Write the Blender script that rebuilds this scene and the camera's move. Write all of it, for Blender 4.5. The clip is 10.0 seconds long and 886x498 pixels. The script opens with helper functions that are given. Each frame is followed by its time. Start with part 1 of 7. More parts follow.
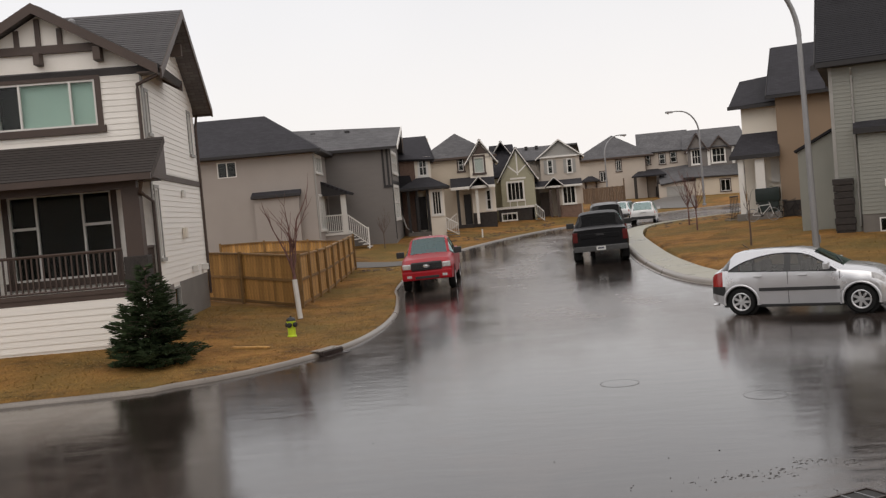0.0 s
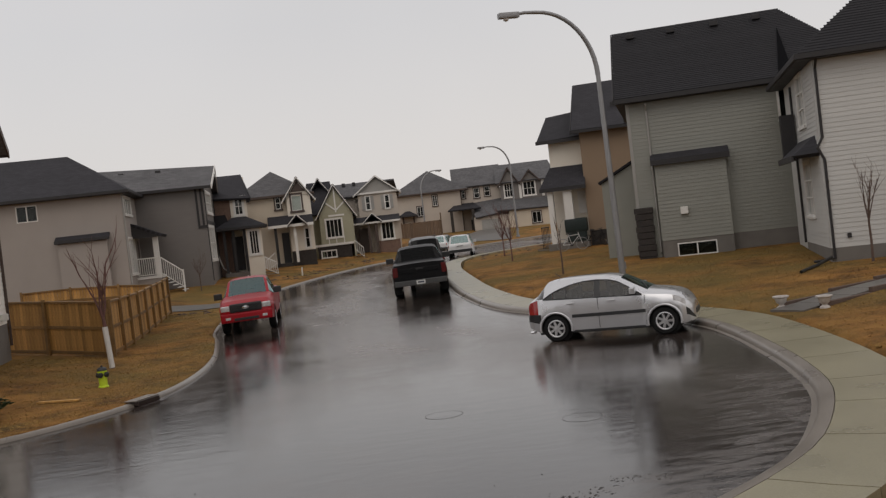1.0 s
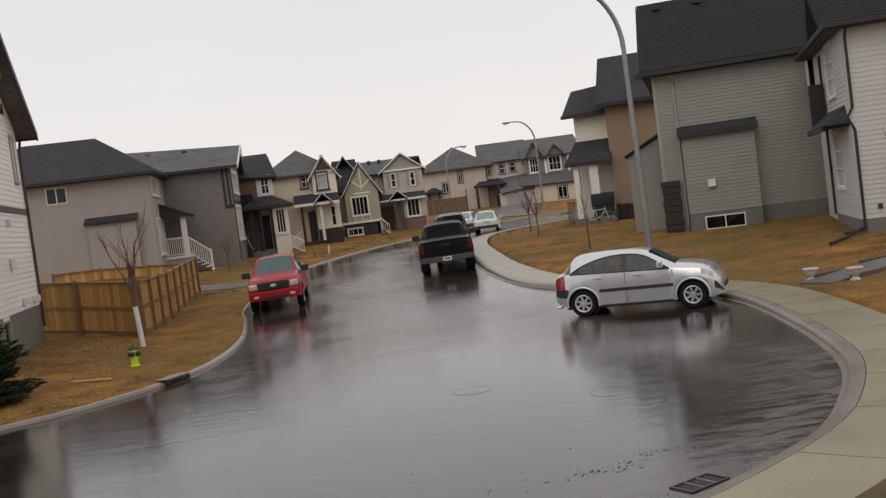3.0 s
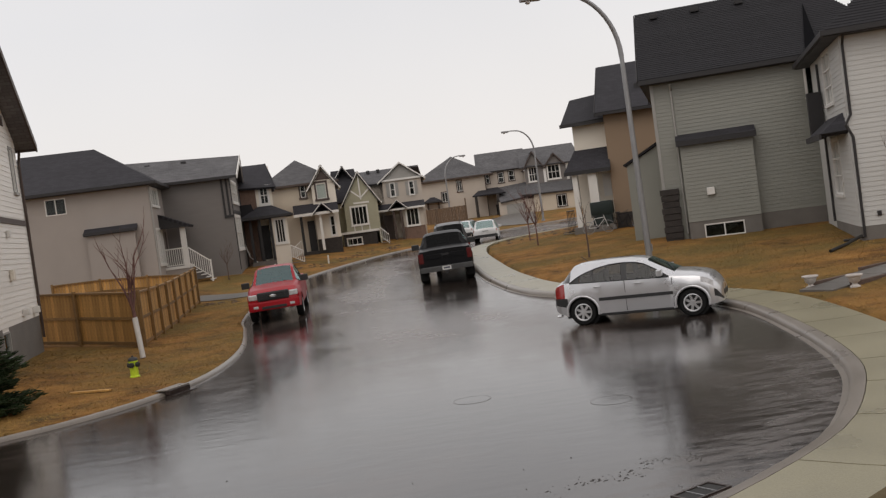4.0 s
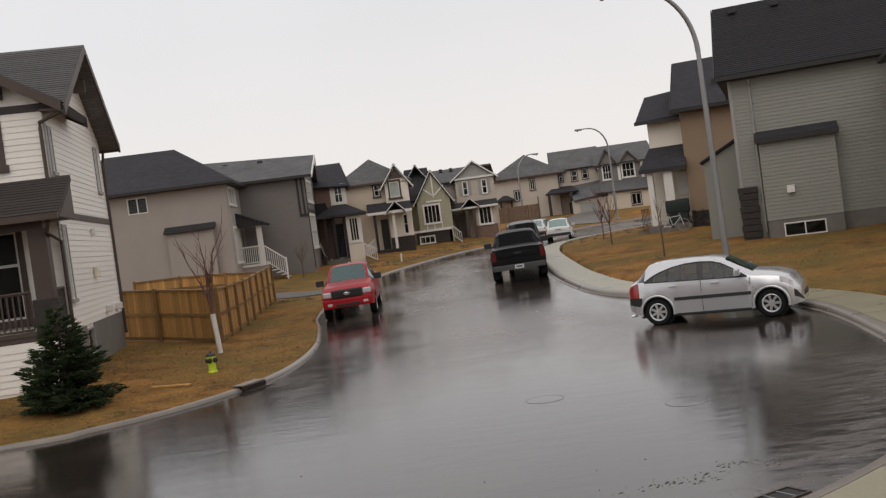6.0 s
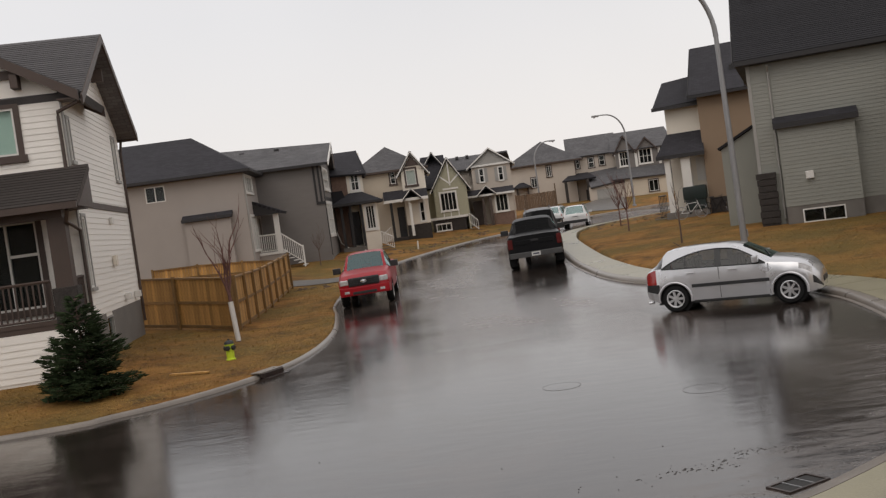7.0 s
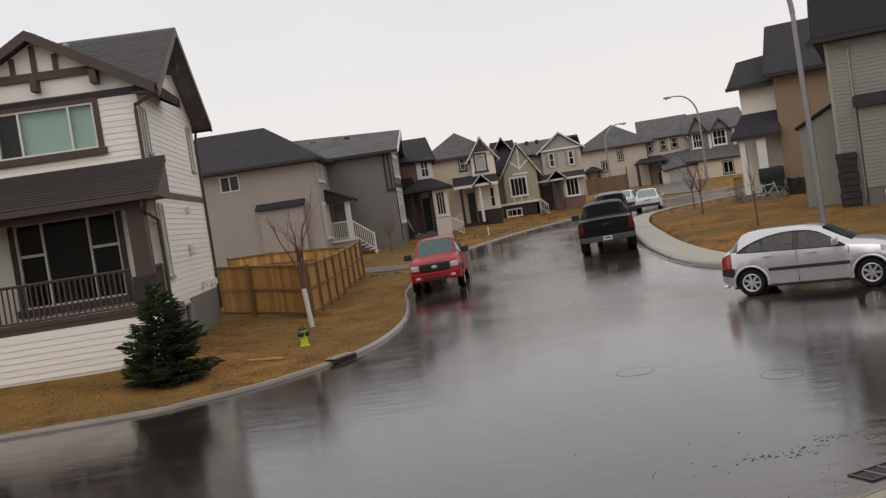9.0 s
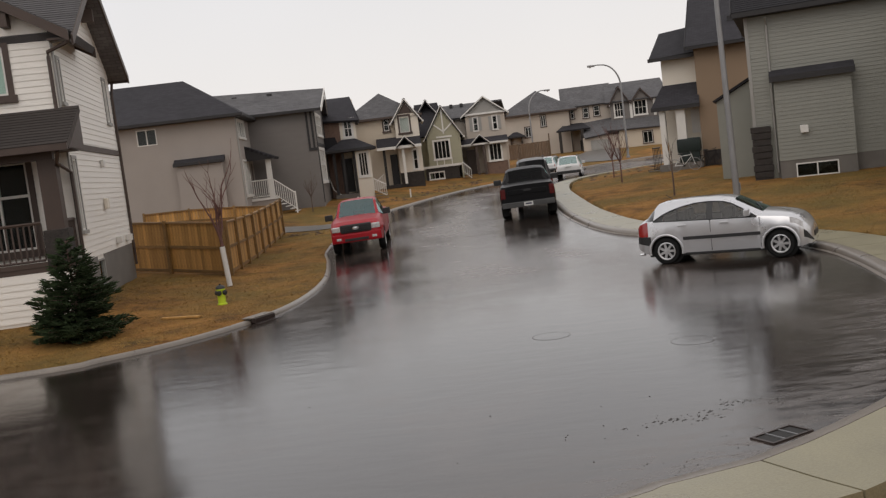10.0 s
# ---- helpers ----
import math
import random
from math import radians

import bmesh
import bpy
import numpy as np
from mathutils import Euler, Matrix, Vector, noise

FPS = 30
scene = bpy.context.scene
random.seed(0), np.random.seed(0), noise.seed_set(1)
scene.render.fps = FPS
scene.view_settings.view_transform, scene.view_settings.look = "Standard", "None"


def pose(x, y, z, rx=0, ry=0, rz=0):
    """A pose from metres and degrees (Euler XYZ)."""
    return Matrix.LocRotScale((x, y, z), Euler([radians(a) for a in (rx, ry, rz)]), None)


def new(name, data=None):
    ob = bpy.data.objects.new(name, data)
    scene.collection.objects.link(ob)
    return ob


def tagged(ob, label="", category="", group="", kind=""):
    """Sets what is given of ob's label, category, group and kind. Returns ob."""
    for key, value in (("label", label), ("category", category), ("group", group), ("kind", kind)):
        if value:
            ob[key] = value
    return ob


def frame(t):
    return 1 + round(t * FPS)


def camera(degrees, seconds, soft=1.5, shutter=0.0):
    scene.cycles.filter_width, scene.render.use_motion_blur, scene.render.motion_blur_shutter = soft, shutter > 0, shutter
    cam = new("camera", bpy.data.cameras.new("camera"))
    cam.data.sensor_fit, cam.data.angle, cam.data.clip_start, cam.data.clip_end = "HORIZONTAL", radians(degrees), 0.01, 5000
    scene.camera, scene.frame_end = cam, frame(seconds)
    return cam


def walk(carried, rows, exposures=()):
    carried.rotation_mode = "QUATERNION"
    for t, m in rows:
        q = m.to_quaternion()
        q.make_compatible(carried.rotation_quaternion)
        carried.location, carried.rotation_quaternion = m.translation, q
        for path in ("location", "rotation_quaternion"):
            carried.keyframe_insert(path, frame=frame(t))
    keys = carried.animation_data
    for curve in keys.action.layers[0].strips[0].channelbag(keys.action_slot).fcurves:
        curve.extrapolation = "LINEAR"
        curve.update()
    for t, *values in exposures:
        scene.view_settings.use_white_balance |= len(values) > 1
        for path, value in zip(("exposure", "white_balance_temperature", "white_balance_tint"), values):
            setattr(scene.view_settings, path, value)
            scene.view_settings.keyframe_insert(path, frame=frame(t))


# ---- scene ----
cam = camera(49.22, 10.0, soft=1.3)
EYE = (0.0, 0.0, 2.94)
# seconds, yaw, pitch, roll
ROWS = [
    (0.0, 3.43, -2.28, 4.97),
    (0.3, -3.33, -2.35, 5.18),
    (0.5, -5.88, -2.05, 5.27),
    (1.0, -7.30, -1.21, 6.65),
    (1.5, -6.15, -1.39, 6.97),
    (2.0, -6.41, -2.44, 7.17),
    (2.5, -5.80, -2.56, 7.27),
    (4.0, -5.81, -1.88, 7.69),
    (4.5, -5.24, -1.80, 8.25),
    (5.0, -3.53, -1.74, 8.23),
    (5.5, -2.31, -1.42, 7.84),
    (7.0, -0.49, -2.00, 7.90),
    (7.5, -0.72, -2.87, 8.34),
    (8.0, -0.01, -2.83, 8.17),
    (8.5, 2.53, -2.61, 8.47),
    (9.0, 3.70, -2.24, 8.63),
    (9.5, 0.73, -2.50, 7.86),
    (10.0, -0.90, -5.10, 6.93),
]
walk(cam, [(t, pose(*EYE, 90 + pitch, roll, yaw)) for t, yaw, pitch, roll in ROWS],
     exposures=[(0.0, 0.24, 6850, 12), (0.5, 0.0, 6850, 12), (1.0, -0.22, 6850, 12), (1.5, -0.15, 6850, 12), (2.5, 0.08, 6850, 12), (10.0, 0.08, 6850, 12)])

# ---- overcast sky ----
world = bpy.data.worlds.new("overcast_sky")
scene.world = world
world.use_nodes = True
wn, wl = world.node_tree.nodes, world.node_tree.links
wn.clear()
w_out = wn.new("ShaderNodeOutputWorld")
w_bg = wn.new("ShaderNodeBackground")
w_sky = wn.new("ShaderNodeTexSky")
w_sky.sky_type = "NISHITA"
w_sky.sun_disc = False
w_sky.sun_elevation, w_sky.sun_rotation = radians(48), radians(150)
w_sky.dust_density, w_sky.air_density = 4.0, 1.2
w_co = wn.new("ShaderNodeTexCoord")
w_sep = wn.new("ShaderNodeSeparateXYZ")
wl.new(w_co.outputs["Generated"], w_sep.inputs[0])
w_ramp = wn.new("ShaderNodeValToRGB")
w_ramp.color_ramp.elements[0].position, w_ramp.color_ramp.elements[0].color = 0.0, (0.80, 0.79, 0.79, 1)
w_ramp.color_ramp.elements[1].position, w_ramp.color_ramp.elements[1].color = 1.0, (0.8, 0.81, 0.84, 1)
el = w_ramp.color_ramp.elements.new(0.22)
el.color = (0.70, 0.715, 0.745, 1)
el = w_ramp.color_ramp.elements.new(0.45)
el.color = (0.7, 0.705, 0.725, 1)
wl.new(w_sep.outputs["Z"], w_ramp.inputs[0])
w_noise = wn.new("ShaderNodeTexNoise")
w_noise.inputs["Scale"].default_value, w_noise.inputs["Detail"].default_value = 2.2, 3.0
wl.new(w_co.outputs["Generated"], w_noise.inputs["Vector"])
w_map = wn.new("ShaderNodeMapRange")
w_map.inputs["To Min"].default_value, w_map.inputs["To Max"].default_value = 0.92, 1.08
wl.new(w_noise.outputs["Fac"], w_map.inputs["Value"])
w_mul = wn.new("ShaderNodeMix")
w_mul.data_type, w_mul.blend_type = "RGBA", "MULTIPLY"
w_mul.inputs["Factor"].default_value = 1.0
wl.new(w_ramp.outputs["Color"], w_mul.inputs["A"])
wl.new(w_map.outputs["Result"], w_mul.inputs["B"])
w_skys = wn.new("ShaderNodeMix")
w_skys.data_type, w_skys.blend_type = "RGBA", "ADD"
w_skys.inputs["Factor"].default_value = 0.012
wl.new(w_mul.outputs["Result"], w_skys.inputs["A"])
wl.new(w_sky.outputs["Color"], w_skys.inputs["B"])
wl.new(w_skys.outputs["Result"], w_bg.inputs["Color"])
w_bg.inputs["Strength"].default_value = 1.0
wl.new(w_bg.outputs[0], w_out.inputs[0])

sun_data = bpy.data.lights.new("sun", "SUN")
sun_data.energy, sun_data.angle, sun_data.color = 0.5, radians(40), (1.0, 0.97, 0.93)
sun = new("sun", sun_data)
sun.rotation_euler = (radians(42), 0, radians(-30))
tagged(sun, kind="structure")


# ---- materials ----
def material(name, base, rough=0.7, metal=0.0, vary=0.12, scale=3.0, fine=60.0, bump=0.15, bump_dist=0.01,
             spec=0.5, tint=None, island=0.0, coat=0.0, streak=None):
    """A painted, mineral or metal surface: colour that varies at two scales, uneven gloss and fine relief."""
    m = bpy.data.materials.new(name)
    m.use_nodes = True
    n, l = m.node_tree.nodes, m.node_tree.links
    b = n["Principled BSDF"]
    co = n.new("ShaderNodeTexCoord")
    mp = n.new("ShaderNodeMapping")
    if streak:
        mp.inputs["Scale"].default_value = streak
    l.new(co.outputs["Object"], mp.inputs["Vector"])
    big = n.new("ShaderNodeTexNoise")
    big.inputs["Scale"].default_value, big.inputs["Detail"].default_value = scale, 5
    small = n.new("ShaderNodeTexNoise")
    small.inputs["Scale"].default_value, small.inputs["Detail"].default_value = fine, 3
    l.new(mp.outputs[0], big.inputs["Vector"])
    l.new(mp.outputs[0], small.inputs["Vector"])
    add = n.new("ShaderNodeMath")
    add.operation = "ADD"
    l.new(big.outputs["Fac"], add.inputs[0])
    l.new(small.outputs["Fac"], add.inputs[1])
    rg = n.new("ShaderNodeMapRange")
    rg.inputs["From Min"].default_value, rg.inputs["From Max"].default_value = 0.65, 1.35
    l.new(add.outputs[0], rg.inputs["Value"])
    mix = n.new("ShaderNodeMix")
    mix.data_type = "RGBA"
    lo = [max(0, c * (1 - vary)) for c in base]
    hi = [min(1, c * (1 + vary)) for c in (tint or base)]
    mix.inputs["A"].default_value = (*lo, 1)
    mix.inputs["B"].default_value = (*hi, 1)
    l.new(rg.outputs["Result"], mix.inputs["Factor"])
    colour = mix.outputs["Result"]
    if island:
        info = n.new("ShaderNodeObjectInfo")
        ir = n.new("ShaderNodeMapRange")
        ir.inputs["To Min"].default_value, ir.inputs["To Max"].default_value = 1 - island, 1 + island
        l.new(info.outputs["Random"], ir.inputs["Value"])
        mul = n.new("ShaderNodeMix")
        mul.data_type, mul.blend_type = "RGBA", "MULTIPLY"
        mul.inputs["Factor"].default_value = 1.0
        l.new(colour, mul.inputs["A"])
        l.new(ir.outputs["Result"], mul.inputs["B"])
        colour = mul.outputs["Result"]
    l.new(colour, b.inputs["Base Color"])
    rr = n.new("ShaderNodeMapRange")
    rr.inputs["To Min"].default_value, rr.inputs["To Max"].default_value = max(0.02, rough - 0.1), min(1, rough + 0.1)
    l.new(big.outputs["Fac"], rr.inputs["Value"])
    l.new(rr.outputs["Result"], b.inputs["Roughness"])
    b.inputs["Metallic"].default_value = metal
    b.inputs["Specular IOR Level"].default_value = spec
    b.inputs["Coat Weight"].default_value = coat
    b.inputs["Coat Roughness"].default_value = 0.06
    if bump:
        bp = n.new("ShaderNodeBump")
        bp.inputs["Strength"].default_value, bp.inputs["Distance"].default_value = bump, bump_dist
        l.new(small.outputs["Fac"], bp.inputs["Height"])
        l.new(bp.outputs[0], b.inputs["Normal"])
    return m


def glass_material(name, tint, gloss=0.02, ior=1.3, tone=(1, 1, 1)):
    """A pane: see-through by its tint, with a mirror's gloss that grows at a slant."""
    m = bpy.data.materials.new(name)
    m.use_nodes = True
    n, l = m.node_tree.nodes, m.node_tree.links
    n.remove(n["Principled BSDF"])
    out = n["Material Output"]
    clear, mirror, mix, fr = (n.new(k) for k in ("ShaderNodeBsdfTransparent", "ShaderNodeBsdfGlossy", "ShaderNodeMixShader", "ShaderNodeFresnel"))
    clear.inputs["Color"].default_value = (*tint, 1)
    mirror.inputs["Roughness"].default_value = gloss
    mirror.inputs["Color"].default_value = (*tone, 1)
    fr.inputs["IOR"].default_value = ior
    l.new(fr.outputs[0], mix.inputs[0])
    l.new(clear.outputs[0], mix.inputs[1])
    l.new(mirror.outputs[0], mix.inputs[2])
    l.new(mix.outputs[0], out.inputs["Surface"])
    return m


def shingle_material(name, base, row=0.15):
    """Asphalt shingles: staggered tabs with a shadow gap, grit and blotches, along the object's own x and slope."""
    m = material(name, base, rough=0.85, vary=0.3, scale=0.8, fine=45, bump=0.3, island=0.1, spec=0.3)
    n, l = m.node_tree.nodes, m.node_tree.links
    b = n["Principled BSDF"]
    co = n.new("ShaderNodeTexCoord")
    br = n.new("ShaderNodeTexBrick")
    br.inputs["Scale"].default_value = 1.0
    br.inputs["Brick Width"].default_value, br.inputs["Row Height"].default_value = 0.32, row
    br.inputs["Mortar Size"].default_value = 0.008
    br.inputs["Color1"].default_value = (0.8, 0.8, 0.8, 1)
    br.inputs["Color2"].default_value = (1.2, 1.2, 1.2, 1)
    br.inputs["Mortar"].default_value = (0.45, 0.45, 0.45, 1)
    l.new(co.outputs["UV"], br.inputs["Vector"])
    old = b.inputs["Base Color"].links[0].from_socket
    mul = n.new("ShaderNodeMix")
    mul.data_type, mul.blend_type = "RGBA", "MULTIPLY"
    mul.inputs["Factor"].default_value = 0.8
    l.new(old, mul.inputs["A"])
    l.new(br.outputs["Color"], mul.inputs["B"])
    l.new(mul.outputs["Result"], b.inputs["Base Color"])
    return m


def wet_road_material():
    """Rain-wet asphalt: dark aggregate under a broken film of water, glossier in patches and by the kerbs; paler
    mid-road, where the sky's reflection is painted into the colour.
    """
    m = bpy.data.materials.new("wet_asphalt")
    m.use_nodes = True
    n, l = m.node_tree.nodes, m.node_tree.links
    b = n["Principled BSDF"]
    co = n.new("ShaderNodeTexCoord")
    def noise_node(scale, detail, stretch=None, rough=0.5, distort=0.0):
        t = n.new("ShaderNodeTexNoise")
        t.inputs["Scale"].default_value, t.inputs["Detail"].default_value = scale, detail
        t.inputs["Roughness"].default_value, t.inputs["Distortion"].default_value = rough, distort
        if stretch:
            mp = n.new("ShaderNodeMapping")
            mp.inputs["Scale"].default_value = stretch
            l.new(co.outputs["Object"], mp.inputs["Vector"])
            l.new(mp.outputs[0], t.inputs["Vector"])
        else:
            l.new(co.outputs["Object"], t.inputs["Vector"])
        return t
    patch = noise_node(0.25, 5, (1.3, 0.45, 1), 0.6, 0.8)
    crown = n.new("ShaderNodeAttribute")
    crown.attribute_name = "crown"
    sky_sheen = n.new("ShaderNodeMath")
    sky_sheen.operation = "MULTIPLY_ADD"
    l.new(crown.outputs["Fac"], sky_sheen.inputs[0])
    sky_sheen.inputs[1].default_value = 0.34
    streak = noise_node(1.1, 8, (0.45, 1.7, 1), 0.68, 1.2)
    worn = n.new("ShaderNodeMath")
    worn.operation = "MULTIPLY_ADD"
    l.new(streak.outputs["Fac"], worn.inputs[0])
    worn.inputs[1].default_value = 0.42
    l.new(patch.outputs["Fac"], worn.inputs[2])
    level = n.new("ShaderNodeMath")
    level.operation = "SUBTRACT"
    l.new(worn.outputs[0], level.inputs[0])
    level.inputs[1].default_value = 0.21
    l.new(level.outputs[0], sky_sheen.inputs[2])
    ripple = noise_node(2.2, 4, (0.7, 1.6, 1))
    grit = noise_node(90, 3)
    col = n.new("ShaderNodeMix")
    col.data_type = "RGBA"
    col.inputs["A"].default_value, col.inputs["B"].default_value = (0.017, 0.0125, 0.0105, 1), (0.054, 0.042, 0.036, 1)
    mr = n.new("ShaderNodeMapRange")
    mr.inputs["From Min"].default_value, mr.inputs["From Max"].default_value = 0.3, 0.7
    l.new(grit.outputs["Fac"], mr.inputs["Value"])
    l.new(mr.outputs["Result"], col.inputs["Factor"])
    # base colour lifted mid-road to paint in the sky's reflection
    pale = n.new("ShaderNodeMapRange")
    pale.inputs["From Min"].default_value, pale.inputs["From Max"].default_value = 0.5, 0.95
    pale.inputs["To Min"].default_value, pale.inputs["To Max"].default_value = 0.7, 3.2
    l.new(sky_sheen.outputs[0], pale.inputs["Value"])
    shade = n.new("ShaderNodeMix")
    shade.data_type, shade.blend_type = "RGBA", "MULTIPLY"
    shade.inputs["Factor"].default_value = 1.0
    l.new(col.outputs["Result"], shade.inputs["A"])
    l.new(pale.outputs["Result"], shade.inputs["B"])
    # muddy kerb band, its colour lightened to paint in rippled sky reflection
    silt_sheen = n.new("ShaderNodeAttribute")
    silt_sheen.attribute_name = "silt_sheen"
    patchy = noise_node(2.6, 8, (0.45, 1.6, 1), 0.7, 1.2)
    spread = n.new("ShaderNodeMapRange")
    spread.inputs["From Min"].default_value, spread.inputs["From Max"].default_value = 0.4, 0.58
    l.new(patchy.outputs["Fac"], spread.inputs["Value"])
    mud = n.new("ShaderNodeMath")
    mud.operation = "MULTIPLY"
    l.new(silt_sheen.outputs["Fac"], mud.inputs[0])
    l.new(spread.outputs["Result"], mud.inputs[1])
    mud_sheen = n.new("ShaderNodeMix")
    mud_sheen.data_type = "RGBA"
    mud_sheen.inputs["B"].default_value = (0.07, 0.054, 0.045, 1)
    l.new(mud.outputs[0], mud_sheen.inputs["Factor"])
    l.new(shade.outputs["Result"], mud_sheen.inputs["A"])
    l.new(mud_sheen.outputs["Result"], b.inputs["Base Color"])
    rr = n.new("ShaderNodeMapRange")
    rr.inputs["From Min"].default_value, rr.inputs["From Max"].default_value = 0.42, 0.95
    rr.inputs["To Min"].default_value, rr.inputs["To Max"].default_value = 0.07, 0.3
    l.new(sky_sheen.outputs[0], rr.inputs["Value"])
    gloss = n.new("ShaderNodeMath")
    gloss.operation = "MULTIPLY_ADD"
    l.new(mud.outputs[0], gloss.inputs[0])
    gloss.inputs[1].default_value = 0.2
    l.new(rr.outputs["Result"], gloss.inputs[2])
    l.new(gloss.outputs[0], b.inputs["Roughness"])
    b.inputs["IOR"].default_value = 1.8
    b.inputs["Specular IOR Level"].default_value = 0.5
    bp1 = n.new("ShaderNodeBump")
    bp0 = n.new("ShaderNodeBump")
    bp0.inputs["Strength"].default_value, bp0.inputs["Distance"].default_value = 0.12, 0.02
    l.new(streak.outputs["Fac"], bp0.inputs["Height"])
    bp1.inputs["Strength"].default_value, bp1.inputs["Distance"].default_value = 0.1, 0.02
    l.new(ripple.outputs["Fac"], bp1.inputs["Height"])
    l.new(bp0.outputs[0], bp1.inputs["Normal"])
    bp2 = n.new("ShaderNodeBump")
    bp2.inputs["Strength"].default_value, bp2.inputs["Distance"].default_value = 0.09, 0.004
    l.new(grit.outputs["Fac"], bp2.inputs["Height"])
    l.new(bp1.outputs[0], bp2.inputs["Normal"])
    l.new(bp2.outputs[0], b.inputs["Normal"])
    return m


def lawn_material():
    m = bpy.data.materials.new("dormant_lawn")
    m.use_nodes = True
    n, l = m.node_tree.nodes, m.node_tree.links
    b = n["Principled BSDF"]
    co = n.new("ShaderNodeTexCoord")
    def noise_node(scale, detail, rough=0.55):
        t = n.new("ShaderNodeTexNoise")
        t.inputs["Scale"].default_value, t.inputs["Detail"].default_value, t.inputs["Roughness"].default_value = scale, detail, rough
        l.new(co.outputs["Object"], t.inputs["Vector"])
        return t
    blotch, mid, blade = noise_node(0.22, 4), noise_node(0.75, 7, 0.7), noise_node(28, 4, 0.7)
    r1 = n.new("ShaderNodeValToRGB")
    e = r1.color_ramp.elements
    e[0].position, e[0].color = 0.34, (0.075, 0.04, 0.014, 1)
    e[1].position, e[1].color = 0.75, (0.42, 0.215, 0.062, 1)
    k = e.new(0.5)
    k.color = (0.262, 0.124, 0.032, 1)
    l.new(mid.outputs["Fac"], r1.inputs[0])
    green = n.new("ShaderNodeMapRange")
    green.inputs["From Min"].default_value, green.inputs["From Max"].default_value = 0.4, 0.62
    green.inputs["To Max"].default_value = 0.85
    l.new(blotch.outputs["Fac"], green.inputs["Value"])
    mg = n.new("ShaderNodeMix")
    mg.data_type = "RGBA"
    mg.inputs["B"].default_value = (0.14, 0.1, 0.028, 1)
    l.new(green.outputs["Result"], mg.inputs["Factor"])
    l.new(r1.outputs[0], mg.inputs["A"])
    ml = n.new("ShaderNodeMix")
    ml.data_type, ml.blend_type = "RGBA", "MULTIPLY"
    ml.inputs["Factor"].default_value = 1.0
    br = n.new("ShaderNodeMapRange")
    br.inputs["From Min"].default_value, br.inputs["From Max"].default_value = 0.3, 0.7
    br.inputs["To Min"].default_value, br.inputs["To Max"].default_value = 0.72, 1.2
    l.new(blade.outputs["Fac"], br.inputs["Value"])
    l.new(mg.outputs["Result"], ml.inputs["A"])
    l.new(br.outputs["Result"], ml.inputs["B"])
    l.new(ml.outputs["Result"], b.inputs["Base Color"])
    b.inputs["Roughness"].default_value = 0.9
    b.inputs["Specular IOR Level"].default_value = 0.2
    bp = n.new("ShaderNodeBump")
    bp.inputs["Strength"].default_value, bp.inputs["Distance"].default_value = 0.8, 0.05
    l.new(blade.outputs["Fac"], bp.inputs["Height"])
    l.new(bp.outputs[0], b.inputs["Normal"])
    return m


ROAD = wet_road_material()
LAWN = lawn_material()
CURB = material("wet_concrete_curb", (0.19, 0.163, 0.138), 0.3, vary=0.25, scale=1.2, fine=40, bump=0.2)
WALK = material("wet_concrete_walk", (0.25, 0.224, 0.145), 0.3, vary=0.22, scale=0.9, fine=50, bump=0.2)
CONCRETE = material("foundation_concrete", (0.155, 0.142, 0.128), 0.85, vary=0.2, scale=1.5)
SIDING_WHITE = material("cream_vinyl_siding", (0.80, 0.765, 0.71), 0.5, vary=0.05, scale=1.5, bump=0.05, island=0.03)
SIDING_SAGE = material("sage_grey_vinyl_siding", (0.235, 0.235, 0.205), 0.5, vary=0.05, scale=1.5, bump=0.05, island=0.03)
SIDING_PALE = material("pale_grey_vinyl_siding", (0.50, 0.495, 0.475), 0.5, vary=0.05, scale=1.5, bump=0.05, island=0.03)
STUCCO_TAUPE = material("taupe_stucco", (0.315, 0.28, 0.255), 0.9, vary=0.08, scale=0.7, fine=70, bump=0.25)
SIDING_SLATE = material("slate_grey_siding", (0.155, 0.14, 0.13), 0.6, vary=0.08, scale=1.0, streak=(1, 1, 6))
STUCCO_TAN = material("tan_stucco", (0.26, 0.185, 0.125), 0.9, vary=0.08, scale=0.7, fine=70, bump=0.25)
STUCCO_BEIGE = material("beige_stucco", (0.52, 0.45, 0.36), 0.9, vary=0.08, scale=0.7)
SIDING_OLIVE = material("olive_siding", (0.33, 0.315, 0.225), 0.6, vary=0.08, scale=1.0, streak=(1, 1, 6))
STUCCO_GREIGE = material("greige_stucco", (0.47, 0.41, 0.35), 0.9, vary=0.08, scale=0.7)
STUCCO_CREAM = material("cream_stucco", (0.72, 0.66, 0.57), 0.9, vary=0.06, scale=0.8)
TRIM_BROWN = material("dark_brown_trim", (0.065, 0.043, 0.034), 0.55, vary=0.2, scale=2)
TRIM_DARK = material("charcoal_trim", (0.019, 0.017, 0.018), 0.6, vary=0.2, scale=2)
TRIM_WHITE = material("white_trim", (0.68, 0.66, 0.625), 0.5, vary=0.05, scale=2)
TRIM_GREY = material("grey_trim", (0.30, 0.29, 0.27), 0.5, vary=0.1, scale=2)
STONE_DARK = material("dark_ledge_stone", (0.035, 0.029, 0.026), 0.85, vary=0.5, scale=5, fine=30, bump=0.6, bump_dist=0.04)
BRICK_BROWN = material("brown_brick", (0.16, 0.10, 0.075), 0.85, vary=0.35, scale=6, fine=30, bump=0.4)
ROOF_CHAR = shingle_material("charcoal_shingles", (0.031, 0.0295, 0.034))
ROOF_GREY = shingle_material("weathered_grey_shingles", (0.15, 0.142, 0.145))
ROOF_PORCH = shingle_material("brown_grey_shingles", (0.075, 0.062, 0.056))
